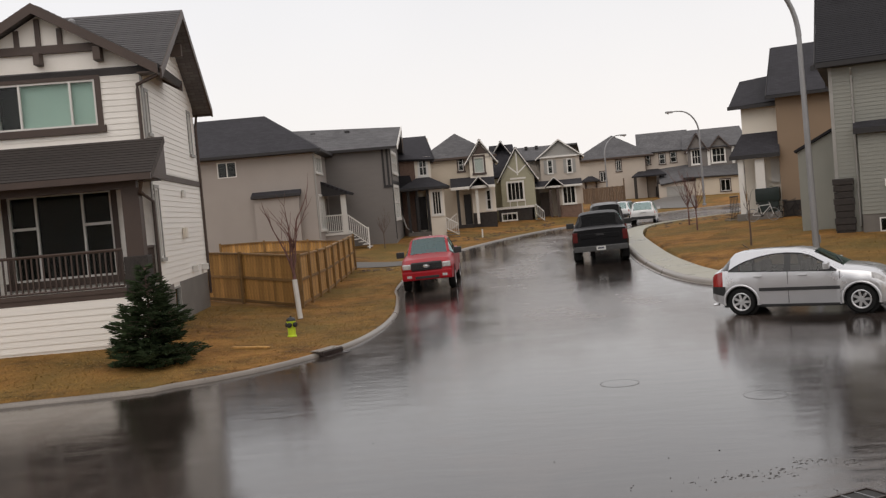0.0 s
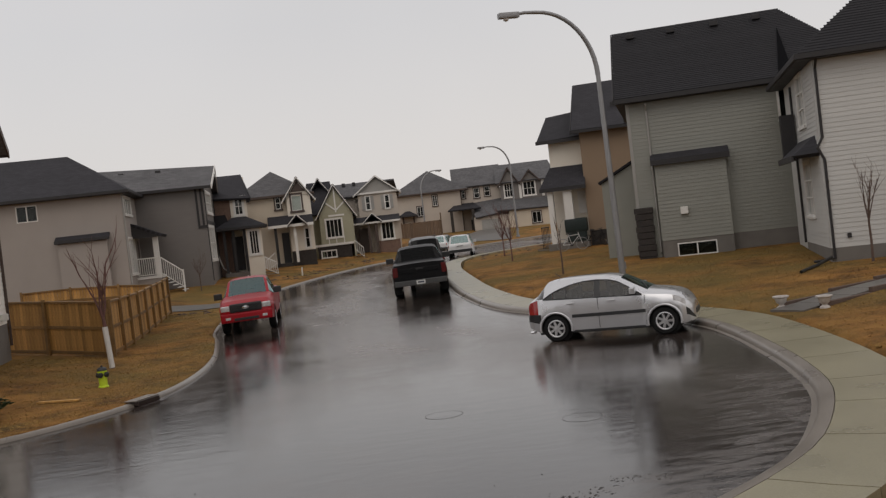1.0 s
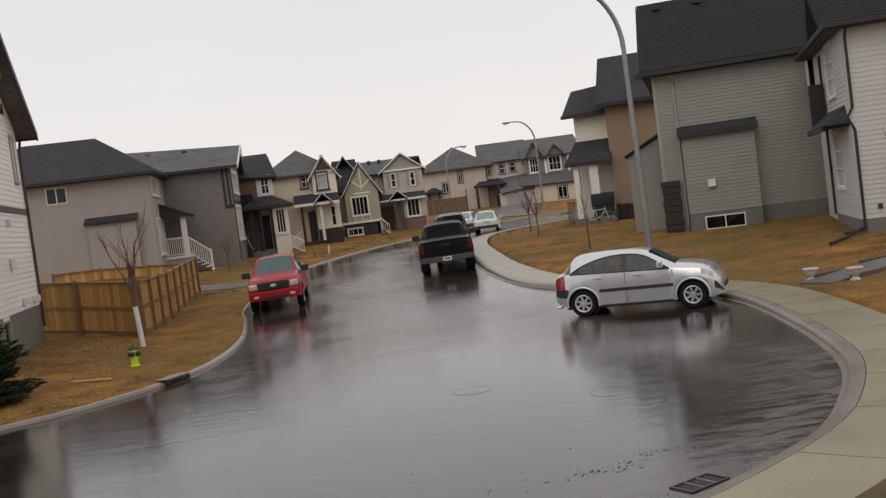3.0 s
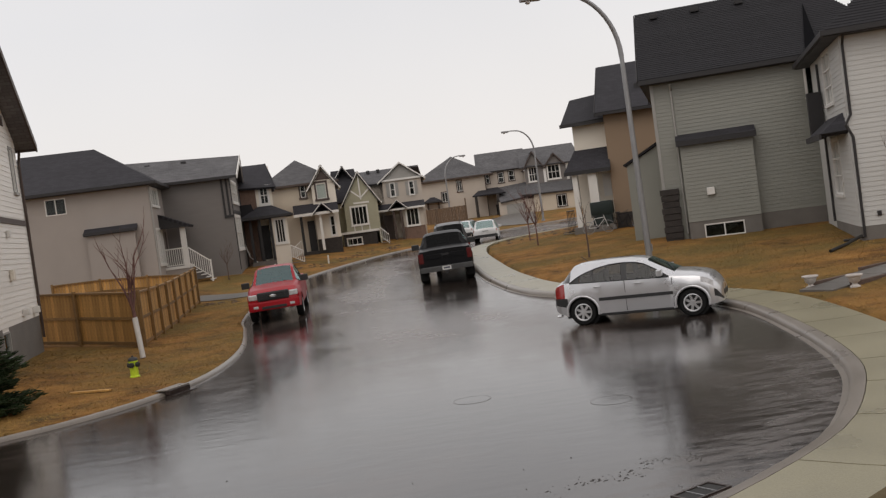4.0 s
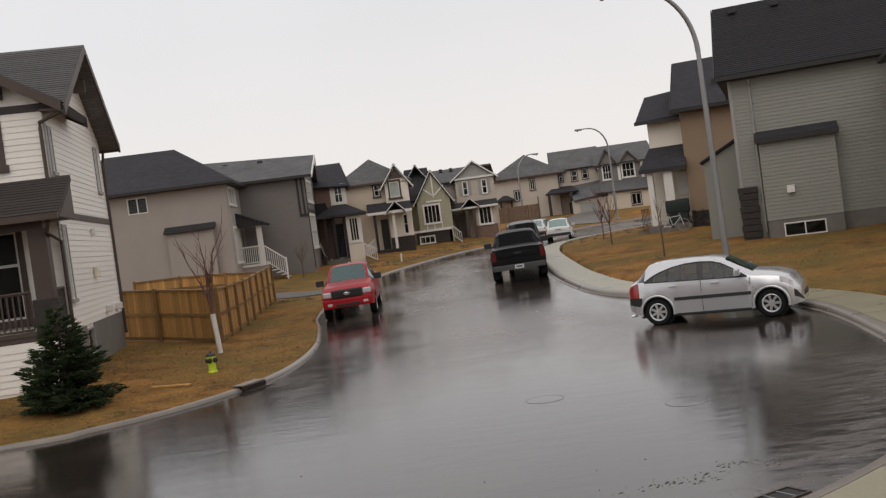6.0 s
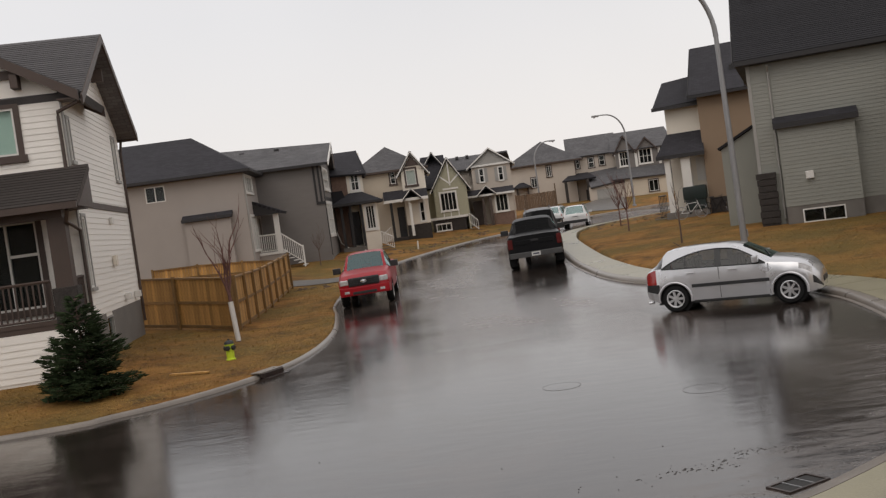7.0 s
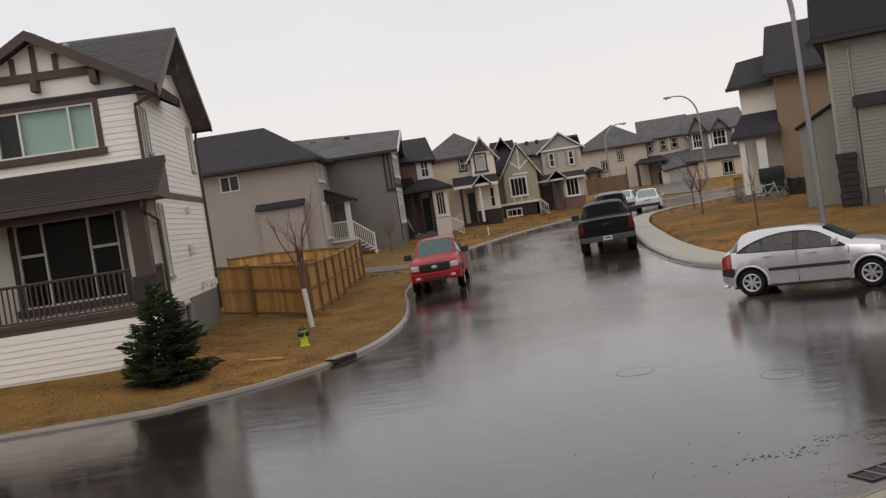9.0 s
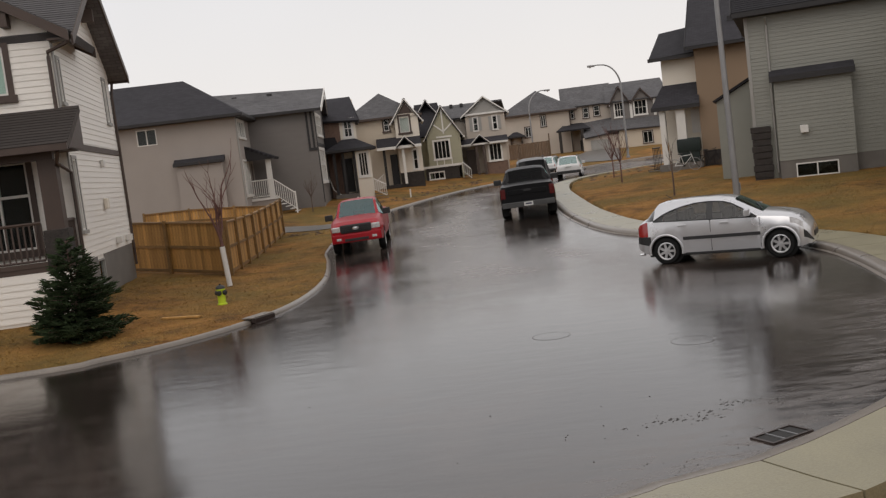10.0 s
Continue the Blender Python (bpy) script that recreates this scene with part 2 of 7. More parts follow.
ROOF_FAR = shingle_material("grey_shingles", (0.10, 0.097, 0.10))
GLASS = glass_material("window_glass", (0.84, 0.88, 0.87))
CAR_GLASS = glass_material("car_glass", (0.42, 0.48, 0.47), ior=2.1, tone=(0.72, 0.95, 0.95))
DARK_GLASS = glass_material("privacy_glass", (0.07, 0.07, 0.07), ior=1.25)
SIDE_GLASS = glass_material("tinted_side_glass", (0.3, 0.31, 0.3), ior=1.45)
# near-black stand-in for the shade inside rooms and the drain
INSIDE = material("interior_shade", (0.03, 0.029, 0.028), 0.9)
BLIND = material("pale_green_blind", (0.62, 0.78, 0.70), 0.7, vary=0.04, scale=1.5, bump=0.02)
FENCE_WOOD = material("treated_pine", (0.4, 0.215, 0.062), 0.75, vary=0.55, scale=1.6, fine=25, bump=0.2, island=0.3, streak=(6, 6, 0.8))
FENCE_RAIL = material("wet_pine_rail", (0.2, 0.11, 0.035), 0.7, vary=0.35, scale=2, fine=25, island=0.2)
BARK = material("young_bark", (0.10, 0.065, 0.05), 0.85, vary=0.35, scale=12, fine=60, bump=0.4)
GUARD = material("white_trunk_guard", (0.62, 0.60, 0.57), 0.6, vary=0.1, scale=6)
NEEDLES = material("spruce_needles", (0.016, 0.029, 0.013), 0.85, spec=0.15, vary=0.4, scale=4, fine=30, bump=0.0, tint=(0.035, 0.052, 0.022))
STEEL = material("galvanised_steel", (0.27, 0.27, 0.275), 0.45, metal=0.6, vary=0.12, scale=2)
BLACK_IRON = material("black_iron", (0.02, 0.02, 0.02), 0.45, metal=0.3, vary=0.2)
COVER_IRON = material("wet_worn_cover", (0.05, 0.042, 0.038), 0.3, metal=0.2, vary=0.4, scale=8)
# near-black paint for the shaded wedge on the sage roof
WEDGE_SHADE = material("roof_wedge_shade", (0.005, 0.005, 0.006), 0.95, vary=0.2, spec=0.05)
RUST_IRON = material("wet_cast_iron", (0.05, 0.035, 0.03), 0.35, metal=0.5, vary=0.4, scale=8)


# ---- mesh tools ----
def finish(name, bm, mat, smooth=None):
    me = bpy.data.meshes.new(name)
    bm.normal_update()
    bm.to_mesh(me)
    bm.free()
    me.materials.append(mat)
    if smooth is not None:
        for p in me.polygons:
            p.use_smooth = True
        me.set_sharp_from_angle(angle=radians(smooth))
    return me


def part(name, bm, mat, parent, label="", smooth=None):
    ob = new(name, finish(name, bm, mat, smooth))
    ob.parent = parent
    if label:
        tagged(ob, label)
    return ob


def thing(name, m, label, category, group="", kind=""):
    ob = new(name)
    ob.empty_display_size = 0.2
    ob.matrix_basis = m
    return tagged(ob, label, category, group, kind)


def solid(bm, a, b, m=None):
    """A box from corner a to corner b, through the matrix m."""
    vs = [bm.verts.new(Vector((x, y, z)) if m is None else m @ Vector((x, y, z)))
          for z in (a[2], b[2]) for y in (a[1], b[1]) for x in (a[0], b[0])]
    for q in ((0, 2, 3, 1), (4, 5, 7, 6), (0, 1, 5, 4), (2, 6, 7, 3), (0, 4, 6, 2), (1, 3, 7, 5)):
        bm.faces.new([vs[i] for i in q])
    return vs


def box(a, b, m=None, bevel=0.0):
    bm = bmesh.new()
    solid(bm, a, b, m)
    if bevel:
        bmesh.ops.bevel(bm, geom=bm.edges[:], offset=bevel, segments=2, affect="EDGES", profile=0.7)
    bmesh.ops.recalc_face_normals(bm, faces=bm.faces[:])
    return bm


def prism(points, way, bm=None):
    """The flat outline `points` (3D), drawn out along `way`."""
    bm = bm or bmesh.new()
    way = Vector(way)
    a = [bm.verts.new(Vector(p)) for p in points]
    b = [bm.verts.new(Vector(p) + way) for p in points]
    fs = [bm.faces.new(a), bm.faces.new(b[::-1])]
    k = len(a)
    for i in range(k):
        fs.append(bm.faces.new((a[i], b[i], b[(i + 1) % k], a[(i + 1) % k])))
    bmesh.ops.recalc_face_normals(bm, faces=fs)
    return bm


def tube(points, radii, sides=8, bm=None, caps=True):
    """A round bar along the points, with a radius at each."""
    bm = bm or bmesh.new()
    pts = [Vector(p) for p in points]
    if not isinstance(radii, (list, tuple)):
        radii = [radii] * len(pts)
    rings = []
    ref = Vector((0.31, 0.17, 0.93))
    for i, p in enumerate(pts):
        d = (pts[min(i + 1, len(pts) - 1)] - pts[max(i - 1, 0)]).normalized()
        if abs(d.dot(ref)) > 0.95:
            ref = Vector((0.9, 0.3, 0.1))
        u = d.cross(ref).normalized()
        v = d.cross(u)
        rings.append([bm.verts.new(p + (u * math.cos(a) + v * math.sin(a)) * radii[i])
                      for a in [2 * math.pi * k / sides for k in range(sides)]])
    for r0, r1 in zip(rings, rings[1:]):
        for k in range(sides):
            bm.faces.new((r0[k], r0[(k + 1) % sides], r1[(k + 1) % sides], r1[k]))
    if caps:
        bm.faces.new(rings[0][::-1])
        bm.faces.new(rings[-1])
    return bm


def lathe(profile, m=None, sides=24, bm=None, caps=True):
    """The outline (radius, height) turned round z."""
    bm = bm or bmesh.new()
    m = m or Matrix()
    rings = [[bm.verts.new(m @ Vector((r * math.cos(a), r * math.sin(a), z)))
              for a in [2 * math.pi * k / sides for k in range(sides)]] for r, z in profile]
    fs = []
    for r0, r1 in zip(rings, rings[1:]):
        for k in range(sides):
            fs.append(bm.faces.new((r0[k], r0[(k + 1) % sides], r1[(k + 1) % sides], r1[k])))
    if caps:
        fs.append(bm.faces.new(rings[0][::-1]))
        fs.append(bm.faces.new(rings[-1]))
    bmesh.ops.recalc_face_normals(bm, faces=fs)
    return bm


def smoothstep(a, b, x):
    t = min(max((x - a) / (b - a), 0.0), 1.0)
    return t * t * (3 - 2 * t)


def unit_mesh(name, outline, mat):
    """A bar 1 m long along x with the outline (y, z): shared by alike pieces, each scaled to its length."""
    return finish(name, prism([(0, y, z) for y, z in outline], (1, 0, 0)), mat)


def piece(name, mesh, parent, m, length=1.0):
    ob = new(name, mesh)
    ob.parent = parent
    ob.matrix_basis = m @ Matrix.Diagonal((length, 1, 1, 1))
    return ob


# ---- ground, road, kerbs ----
KY = [-400, 25, 37, 50, 65, 80, 100, 130, 400]
KZ = [0, 0, 0.12, 0.36, 0.55, 0.72, 1.1, 1.7, 1.9]


def road_z(x, y):
    return float(np.interp(y, KY, KZ)) + 0.02 * max(-8, min(6, x)) * smoothstep(24, 36, y) * (1 - smoothstep(55, 80, y))


def spline(points, step=0.5):
    """A smooth line through the points (Catmull-Rom), at about even steps."""
    P = [Vector(p) for p in points]
    P = [2 * P[0] - P[1]] + P + [2 * P[-1] - P[-2]]
    out = []
    for a, b, c, d in zip(P, P[1:], P[2:], P[3:]):
        k = max(1, int((c - b).length / step))
        for i in range(k):
            t = i / k
            out.append(0.5 * ((2 * b) + (c - a) * t + (2 * a - 5 * b + 4 * c - d) * t * t + (3 * b - a - 3 * c + d) * t ** 3))
    out.append(P[-2])
    return out


EDGE_FAR = spline([(-70, 15.0), (-20, 16.3), (-8.4, 17.4), (-6.5, 18.1), (-5.3, 19.1), (-4.4, 20.4), (-3.7, 22.2), (-3.35, 24.6),
                   (-3.3, 28), (-3.75, 33), (-4.2, 37), (-4.3, 45), (-3.9, 52), (-2.9, 57.7), (-0.5, 65.4), (2.6, 73.7),
                   (5.65, 79.6), (10, 86), (16, 92), (25, 98), (40, 104), (70, 110)])
EDGE_NEAR = spline([(-70, 6.6), (-10, 7.2), (0, 7.5), (1.5, 7.8), (2.4, 8.1), (3.4, 8.75), (4.4, 9.55), (5.2, 10.4), (6.14, 11.85),
                    (6.8, 13.2), (7.4, 15.1), (7.85, 17), (8.3, 19.3), (8.5, 21.3), (8.25, 23.5), (7.4, 26), (6.2, 28.4), (5.6, 30),
                    (5.25, 32.6), (5.2, 36), (5.3, 39.8), (5.55, 44), (5.85, 48.5), (6.15, 52), (6.75, 56.5), (7.7, 61.5), (9.5, 66.8), (12.8, 71.8), (17.6, 76.5),
                    (26, 81), (40, 85), (70, 90)])
EDGES = [np.array([(a.x + (b.x - a.x) * k / 4, a.y + (b.y - a.y) * k / 4) for a, b in zip(e, e[1:]) for k in range(4)]) for e in (EDGE_FAR, EDGE_NEAR)]
RING = np.array([(p.x, p.y) for p in EDGE_FAR] + [(p.x, p.y) for p in reversed(EDGE_NEAR)])


def edge_distance(line, px, py):
    best = np.full(px.shape, 1e9)
    pts = [(p.x, p.y) for p in line]
    for (ax, ay), (bx, by) in zip(pts, pts[1:]):
        dx, dy = bx - ax, by - ay
        t = np.clip(((px - ax) * dx + (py - ay) * dy) / (dx * dx + dy * dy + 1e-12), 0, 1)
        best = np.minimum(best, np.hypot(px - ax - t * dx, py - ay - t * dy))
    return best


def road_distance(px, py):
    """Metres from each point to the road's edge (less than nothing on the road), and whether the edge with the footpath is nearer."""
    odd = np.zeros(px.shape, bool)
    for (ax, ay), (bx, by) in zip(RING, np.roll(RING, -1, axis=0)):
        if ay != by:
            odd ^= ((ay > py) != (by > py)) & (px < (bx - ax) * (py - ay) / (by - ay) + ax)
    far, near = edge_distance(EDGE_FAR, px, py), edge_distance(EDGE_NEAR, px, py)
    best = np.minimum(far, near)
    return np.where(odd, -best, best), near < far


WALK_W = 1.3


def lawn_z(x, y, d, path=False):
    base = road_z(x, y)
    k = d - (WALK_W + 0.2 if path else 0.08)
    rim = 0.15 if path else 0.085
    if k < 0:
        return base + rim - min(0.4, -k * 1.6)
    lump = 0.05 * noise.noise(Vector((x * 0.35, y * 0.35, 0))) * smoothstep(1.5, 4, d)
    return base + rim + 0.03 * smoothstep(0, 0.5, k) + (0.24 if path else 0.5) * smoothstep(1.2, 8, d) * smoothstep(0, 2, k) + (0.08 if path else 0.3) * smoothstep(8, 20, d) + lump


def ground_z(x, y):
    far, near = (float(np.min(np.hypot(x - a[:, 0], y - a[:, 1]))) for a in EDGES)
    ax, ay = RING[:, 0], RING[:, 1]
    bx, by = np.roll(ax, -1), np.roll(ay, -1)
    cross = ((ay > y) != (by > y)) & (x < (bx - ax) * (y - ay) / np.where(by == ay, 1e-9, by - ay) + ax)
    d = min(far, near) * (-1 if np.count_nonzero(cross) % 2 else 1)
    return lawn_z(x, y, d, near < far)


def axis(*spans):
    return np.unique(np.round(np.concatenate([np.arange(a, b, s) for a, b, s in spans]), 3))


def build_ground():
    xs = axis((-1500, -100, 100), (-100, -30, 5), (-30, -14, 1), (-14, 10, 0.16), (10, 16, 0.3), (16, 40, 1), (40, 120, 5), (120, 1601, 100))
    ys = axis((-1200, -100, 100), (-100, -10, 10), (-10, 5, 1), (5, 15, 0.3), (15, 40, 0.16), (40, 60, 0.3), (60, 100, 0.8), (100, 150, 4), (150, 500, 25), (500, 3001, 150))
    X, Y = np.meshgrid(xs, ys)
    D, near = road_distance(X.ravel(), Y.ravel())
    verts = [(x, y, lawn_z(x, y, d, k)) for x, y, d, k in zip(X.ravel(), Y.ravel(), D, near)]
    w = len(xs)
    faces = [(j * w + i, j * w + i + 1, (j + 1) * w + i + 1, (j + 1) * w + i) for j in range(len(ys) - 1) for i in range(w - 1)]
    me = bpy.data.meshes.new("ground")
    me.from_pydata(verts, [], faces)
    me.materials.append(LAWN)
    for p in me.polygons:
        p.use_smooth = True
    return tagged(new("ground", me), "brown dormant lawn with green patches sloping up from the kerb", "lawn", kind="structure")


def build_road():
    """The carriageway as cross strips between its two edges."""
    xs = axis((-70, -20, 4), (-20, -10, 1), (-10, 12, 0.4), (12, 71, 1.5))
    ys = axis((4, 60, 0.4), (60, 112, 1.0))
    X, Y = np.meshgrid(xs, ys)
    D = road_distance(X.ravel(), Y.ravel())[0].reshape(X.shape)
    bm = bmesh.new()
    made = {}
    def v(j, i):
        if (j, i) not in made:
            x, y = X[j, i], Y[j, i]
            made[j, i] = bm.verts.new((x, y, road_z(x, y)))
        return made[j, i]
    for j in range(len(ys) - 1):
        for i in range(len(xs) - 1):
            if min(D[j, i], D[j + 1, i], D[j, i + 1], D[j + 1, i + 1]) < -0.02:
                bm.faces.new((v(j, i), v(j, i + 1), v(j + 1, i + 1), v(j + 1, i)))
    me = finish("road", bm, ROAD, 180)
    # mid-road mask, far part only: rougher, with painted sky sheen
    crown = me.attributes.new("crown", "FLOAT", "POINT")
    pts = np.array([v.co for v in me.vertices])
    off = -road_distance(pts[:, 0], pts[:, 1])[0]
    crown.data.foreach_set("value", [smoothstep(1.2, 4.2, o) * smoothstep(14, 27, y) for o, y in zip(off, pts[:, 1])])
    # near-kerb mask for both the mud and the painted sheen
    silt_sheen = me.attributes.new("silt_sheen", "FLOAT", "POINT")
    kerb = edge_distance(EDGE_NEAR, pts[:, 0], pts[:, 1])
    silt_sheen.data.foreach_set("value", [(1 - smoothstep(0.3, 2.4, k)) * (1 - smoothstep(13, 19, y)) * smoothstep(-2, 2, x) for k, (x, y, z) in zip(kerb, pts)])
    return tagged(new("road", me), "rain-wet dark asphalt street bending between the houses", "road", kind="structure")


def sweep(name, line, profile, mat, side, label, category):
    """A kerb or walk: the outline (out from the road's edge, height) along a line."""
    bm = bmesh.new()
    rows = []
    for i, p in enumerate(line):
        d = (line[min(i + 1, len(line) - 1)] - line[max(i - 1, 0)]).normalized()
        out = Vector((-d.y, d.x)) * side
        z = road_z(p.x, p.y)
        rows.append([bm.verts.new((p.x + out.x * o, p.y + out.y * o, z + h)) for o, h in profile])
    for a, b in zip(rows, rows[1:]):
        for k in range(len(profile) - 1):
            bm.faces.new((a[k], a[k + 1], b[k + 1], b[k]))
    bmesh.ops.recalc_face_normals(bm, faces=bm.faces[:])
    return tagged(new(name, finish(name, bm, mat, 40)), label, category, kind="structure")


build_ground()
build_road()
sweep("kerb", EDGE_FAR, [(-0.04, -0.1), (-0.03, 0.01), (0.0, 0.05), (0.02, 0.07), (0.09, 0.08), (0.11, -0.1)], CURB, 1,
      "wet grey concrete kerb along the lawn's edge", "kerb")
sweep("kerb", EDGE_NEAR, [(-0.11, -0.1), (-0.1, 0.01), (-0.02, 0.02), (0.0, 0.09), (0.05, 0.125), (0.2, 0.14), (0.205, -0.1)], CURB, -1,
      "wet grey concrete kerb joined to the footpath", "kerb")


# ---- house tools ----
def frame_of(x, y, turn):
    """A wall's own frame in its house: u along the wall, outwards, up. turn 0: faces -y, 90: faces +x, -90: faces -x, 180: faces +y."""
    a = radians(turn)
    u, n = Vector((math.cos(a), math.sin(a), 0)), Vector((math.sin(a), -math.cos(a), 0))
    return Matrix(((u.x, n.x, 0, x), (u.y, n.y, 0, y), (0, 0, 1, 0), (0, 0, 0, 1)))


def lattice(us, zs, n0, n1, keep, m):
    """One solid of the grid cells that `keep`: no faces inside it."""
    quads = {}
    for ua, ub in zip(us, us[1:]):
        for za, zb in zip(zs, zs[1:]):
            if not keep((ua + ub) / 2, (za + zb) / 2):
                continue
            c = [(x, n, z) for z in (za, zb) for n in (n0, n1) for x in (ua, ub)]
            for q in ((0, 2, 3, 1), (4, 5, 7, 6), (0, 1, 5, 4), (2, 6, 7, 3), (0, 4, 6, 2), (1, 3, 7, 5)):
                pts = [c[i] for i in q]
                quads.setdefault(frozenset(pts), []).append(pts)
    bm = bmesh.new()
    made = {}
    for k in quads.values():
        if len(k) == 1:
            for p in k[0]:
                if p not in made:
                    made[p] = bm.verts.new(m @ Vector(p))
            bm.faces.new([made[p] for p in k[0]])
    bmesh.ops.recalc_face_normals(bm, faces=bm.faces[:])
    return bm


def wall(parent, m, length, z0, z1, mat, holes=(), peak=None, name="wall", label="", thick=0.16):
    """A wall with openings right through it, and a gable over it where a peak (u, z) is given."""
    us = sorted({0, length, *[h[0] for h in holes], *[h[1] for h in holes]})
    zs = sorted({z0, z1, *[h[2] for h in holes], *[h[3] for h in holes]})
    bm = lattice(us, zs, -thick, 0, lambda u, z: not any(h[0] < u < h[1] and h[2] < z < h[3] for h in holes), m)
    if peak:
        prism([m @ Vector(p) for p in ((0, 0, z1), (length, 0, z1), (peak[0], 0, peak[1]))], m.to_3x3() @ Vector((0, -thick, 0)), bm)
    bmesh.ops.recalc_face_normals(bm, faces=bm.faces[:])
    return part(name, bm, mat, parent, label)


LAP = {}


def boards(parent, m, length, z0, z1, mat, holes=(), peak=None, course=0.15):
    """Lapped siding boards over a wall, one piece a course, cut round openings and along the gable."""
    key = (mat.name, course)
    if key not in LAP:
        LAP[key] = unit_mesh("siding_board", [(0.002, 0.0), (0.02, 0.0), (0.02, 0.012), (0.007, course), (0.002, course)], mat)
    z = z0
    top = peak[1] - 0.12 if peak else z1
    while z < top - 0.03:
        zc = z + course / 2
        lo, hi = 0.0, length
        if peak and zc > z1:
            k = (zc - z1) / (peak[1] - z1)
            lo, hi = peak[0] * k, length + (peak[0] - length) * k
        cuts = sorted((max(lo, h[0]), min(hi, h[1])) for h in holes if h[2] - 0.02 < zc < h[3] + 0.02 and h[1] > lo and h[0] < hi)
        at = lo
        for a, b in cuts + [(hi, hi)]:
            if a - at > 0.05:
                piece("siding_board", LAP[key], parent, m @ Matrix.Translation((at, 0, z)), a - at)
            at = max(at, b)
        z += course
    return


def window(parent, m, u0, u1, z0, z1, cols=2, rows=1, frame=None, trim=None, trim_w=0.1, sill=True, blind=None, name="window", splits=None, blind_from=None):
    """A window in a wall's opening: frame with mullions, one pane a light, casing and sill."""
    frame = frame or TRIM_WHITE
    f = 0.05
    rh = (z1 - z0 - f) / rows
    posts = [u0, *(p - f / 2 for p in splits), u1 - f] if splits else [u0 + i * (u1 - u0 - f) / cols for i in range(cols + 1)]
    cols = len(posts) - 1
    us = sorted(v for p in posts for v in (p, p + f))
    zs = sorted(v for j in range(rows + 1) for v in (z0 + j * rh, z0 + j * rh + f))
    bm = lattice(us, zs, -0.1, 0.02, lambda u, z: any(p < u < p + f for p in posts) or (z - z0) % rh < f, m)
    win = part(name, bm, frame, parent)
    for i in range(cols):
        for j in range(rows):
            a = (posts[i] + f, -0.05, z0 + j * rh + f)
            b = (posts[i + 1], -0.042, z0 + (j + 1) * rh)
            ob = part("pane", box(a, b, m), GLASS, win)
            ob.visible_shadow = False
    if blind:
        part("blind", box((blind_from or u0, -0.155, z0), (u1, -0.13, z1), m), blind, win)
    # near-black sheet behind the panes paints in the room's shade
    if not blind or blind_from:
        part("room_shade", box((u0 - 0.1, -0.62, z0 - 0.1), (u1 + 0.1, -0.6, z1 + 0.1), m), INSIDE, win)
    if trim:
        w = trim_w
        bm = lattice([u0 - w, u0, u1, u1 + w], [z0 - w, z0, z1, z1 + w * 1.2], 0.0, 0.045,
                     lambda u, z: u < u0 or u > u1 or z > z1, m)
        part("casing", bm, trim, win)
        if sill:
            part("sill", box((u0 - w * 1.4, 0.0, z0 - w * 1.3), (u1 + w * 1.4, 0.09, z0), m, 0.008), trim, win)
    return win


COURSE = {}


def slope(parent, a, b, c, d, mat, courses=False, thick=0.16, name="roof_slope", row=0.16):
    """A roof plane as a slab: eave from a to b, ridge end c over b and d over a. With courses, shingle by shingle row."""
    a, b, c, d = (Vector(p) for p in (a, b, c, d))
    nrm = (b - a).cross(d - a).normalized()
    if nrm.z < 0:
        nrm = -nrm
    bm = bmesh.new()
    up = [bm.verts.new(p) for p in (a, b, c, d)]
    dn = [bm.verts.new(p - nrm * thick) for p in (a, b, c, d)]
    uv = bm.loops.layers.uv.new("uv")
    u = (b - a).normalized()
    v = nrm.cross(u)
    fs = [bm.faces.new(up), bm.faces.new(dn[::-1])]
    for i in range(4):
        fs.append(bm.faces.new((up[i], dn[i], dn[(i + 1) % 4], up[(i + 1) % 4])))
    for f in fs:
        for lp in f.loops:
            q = lp.vert.co - a
            lp[uv].uv = (q.dot(u), q.dot(v))
    bmesh.ops.recalc_face_normals(bm, faces=bm.faces[:])
    ob = part(name, bm, mat, parent)
    if courses:
        if mat.name not in COURSE:
            bmc = prism([(0, 0, 0.002), (0, 0, 0.02), (0, row + 0.02, 0.006), (0, row + 0.02, 0.002)], (1, 0, 0))
            COURSE[mat.name] = finish("shingle_course", bmc, mat)
        if v.z < 0:
            v = -v
        m = Matrix(((u.x, v.x, nrm.x, 0), (u.y, v.y, nrm.y, 0), (u.z, v.z, nrm.z, 0), (0, 0, 0, 1)))
        run = max((d - a).dot(v), (c - a).dot(v))
        k = int(run / row)
        for i in range(k):
            t = (i + 0.5) * row / run
            s0 = (a + (d - a) * t - a).dot(u)
            s1 = (b + (c - b) * t - a).dot(u)
            if s1 - s0 > 0.1:
                piece("shingle_course", COURSE[mat.name], ob, Matrix.Translation(a + v * (i * row) + u * s0) @ m, s1 - s0)
    return ob


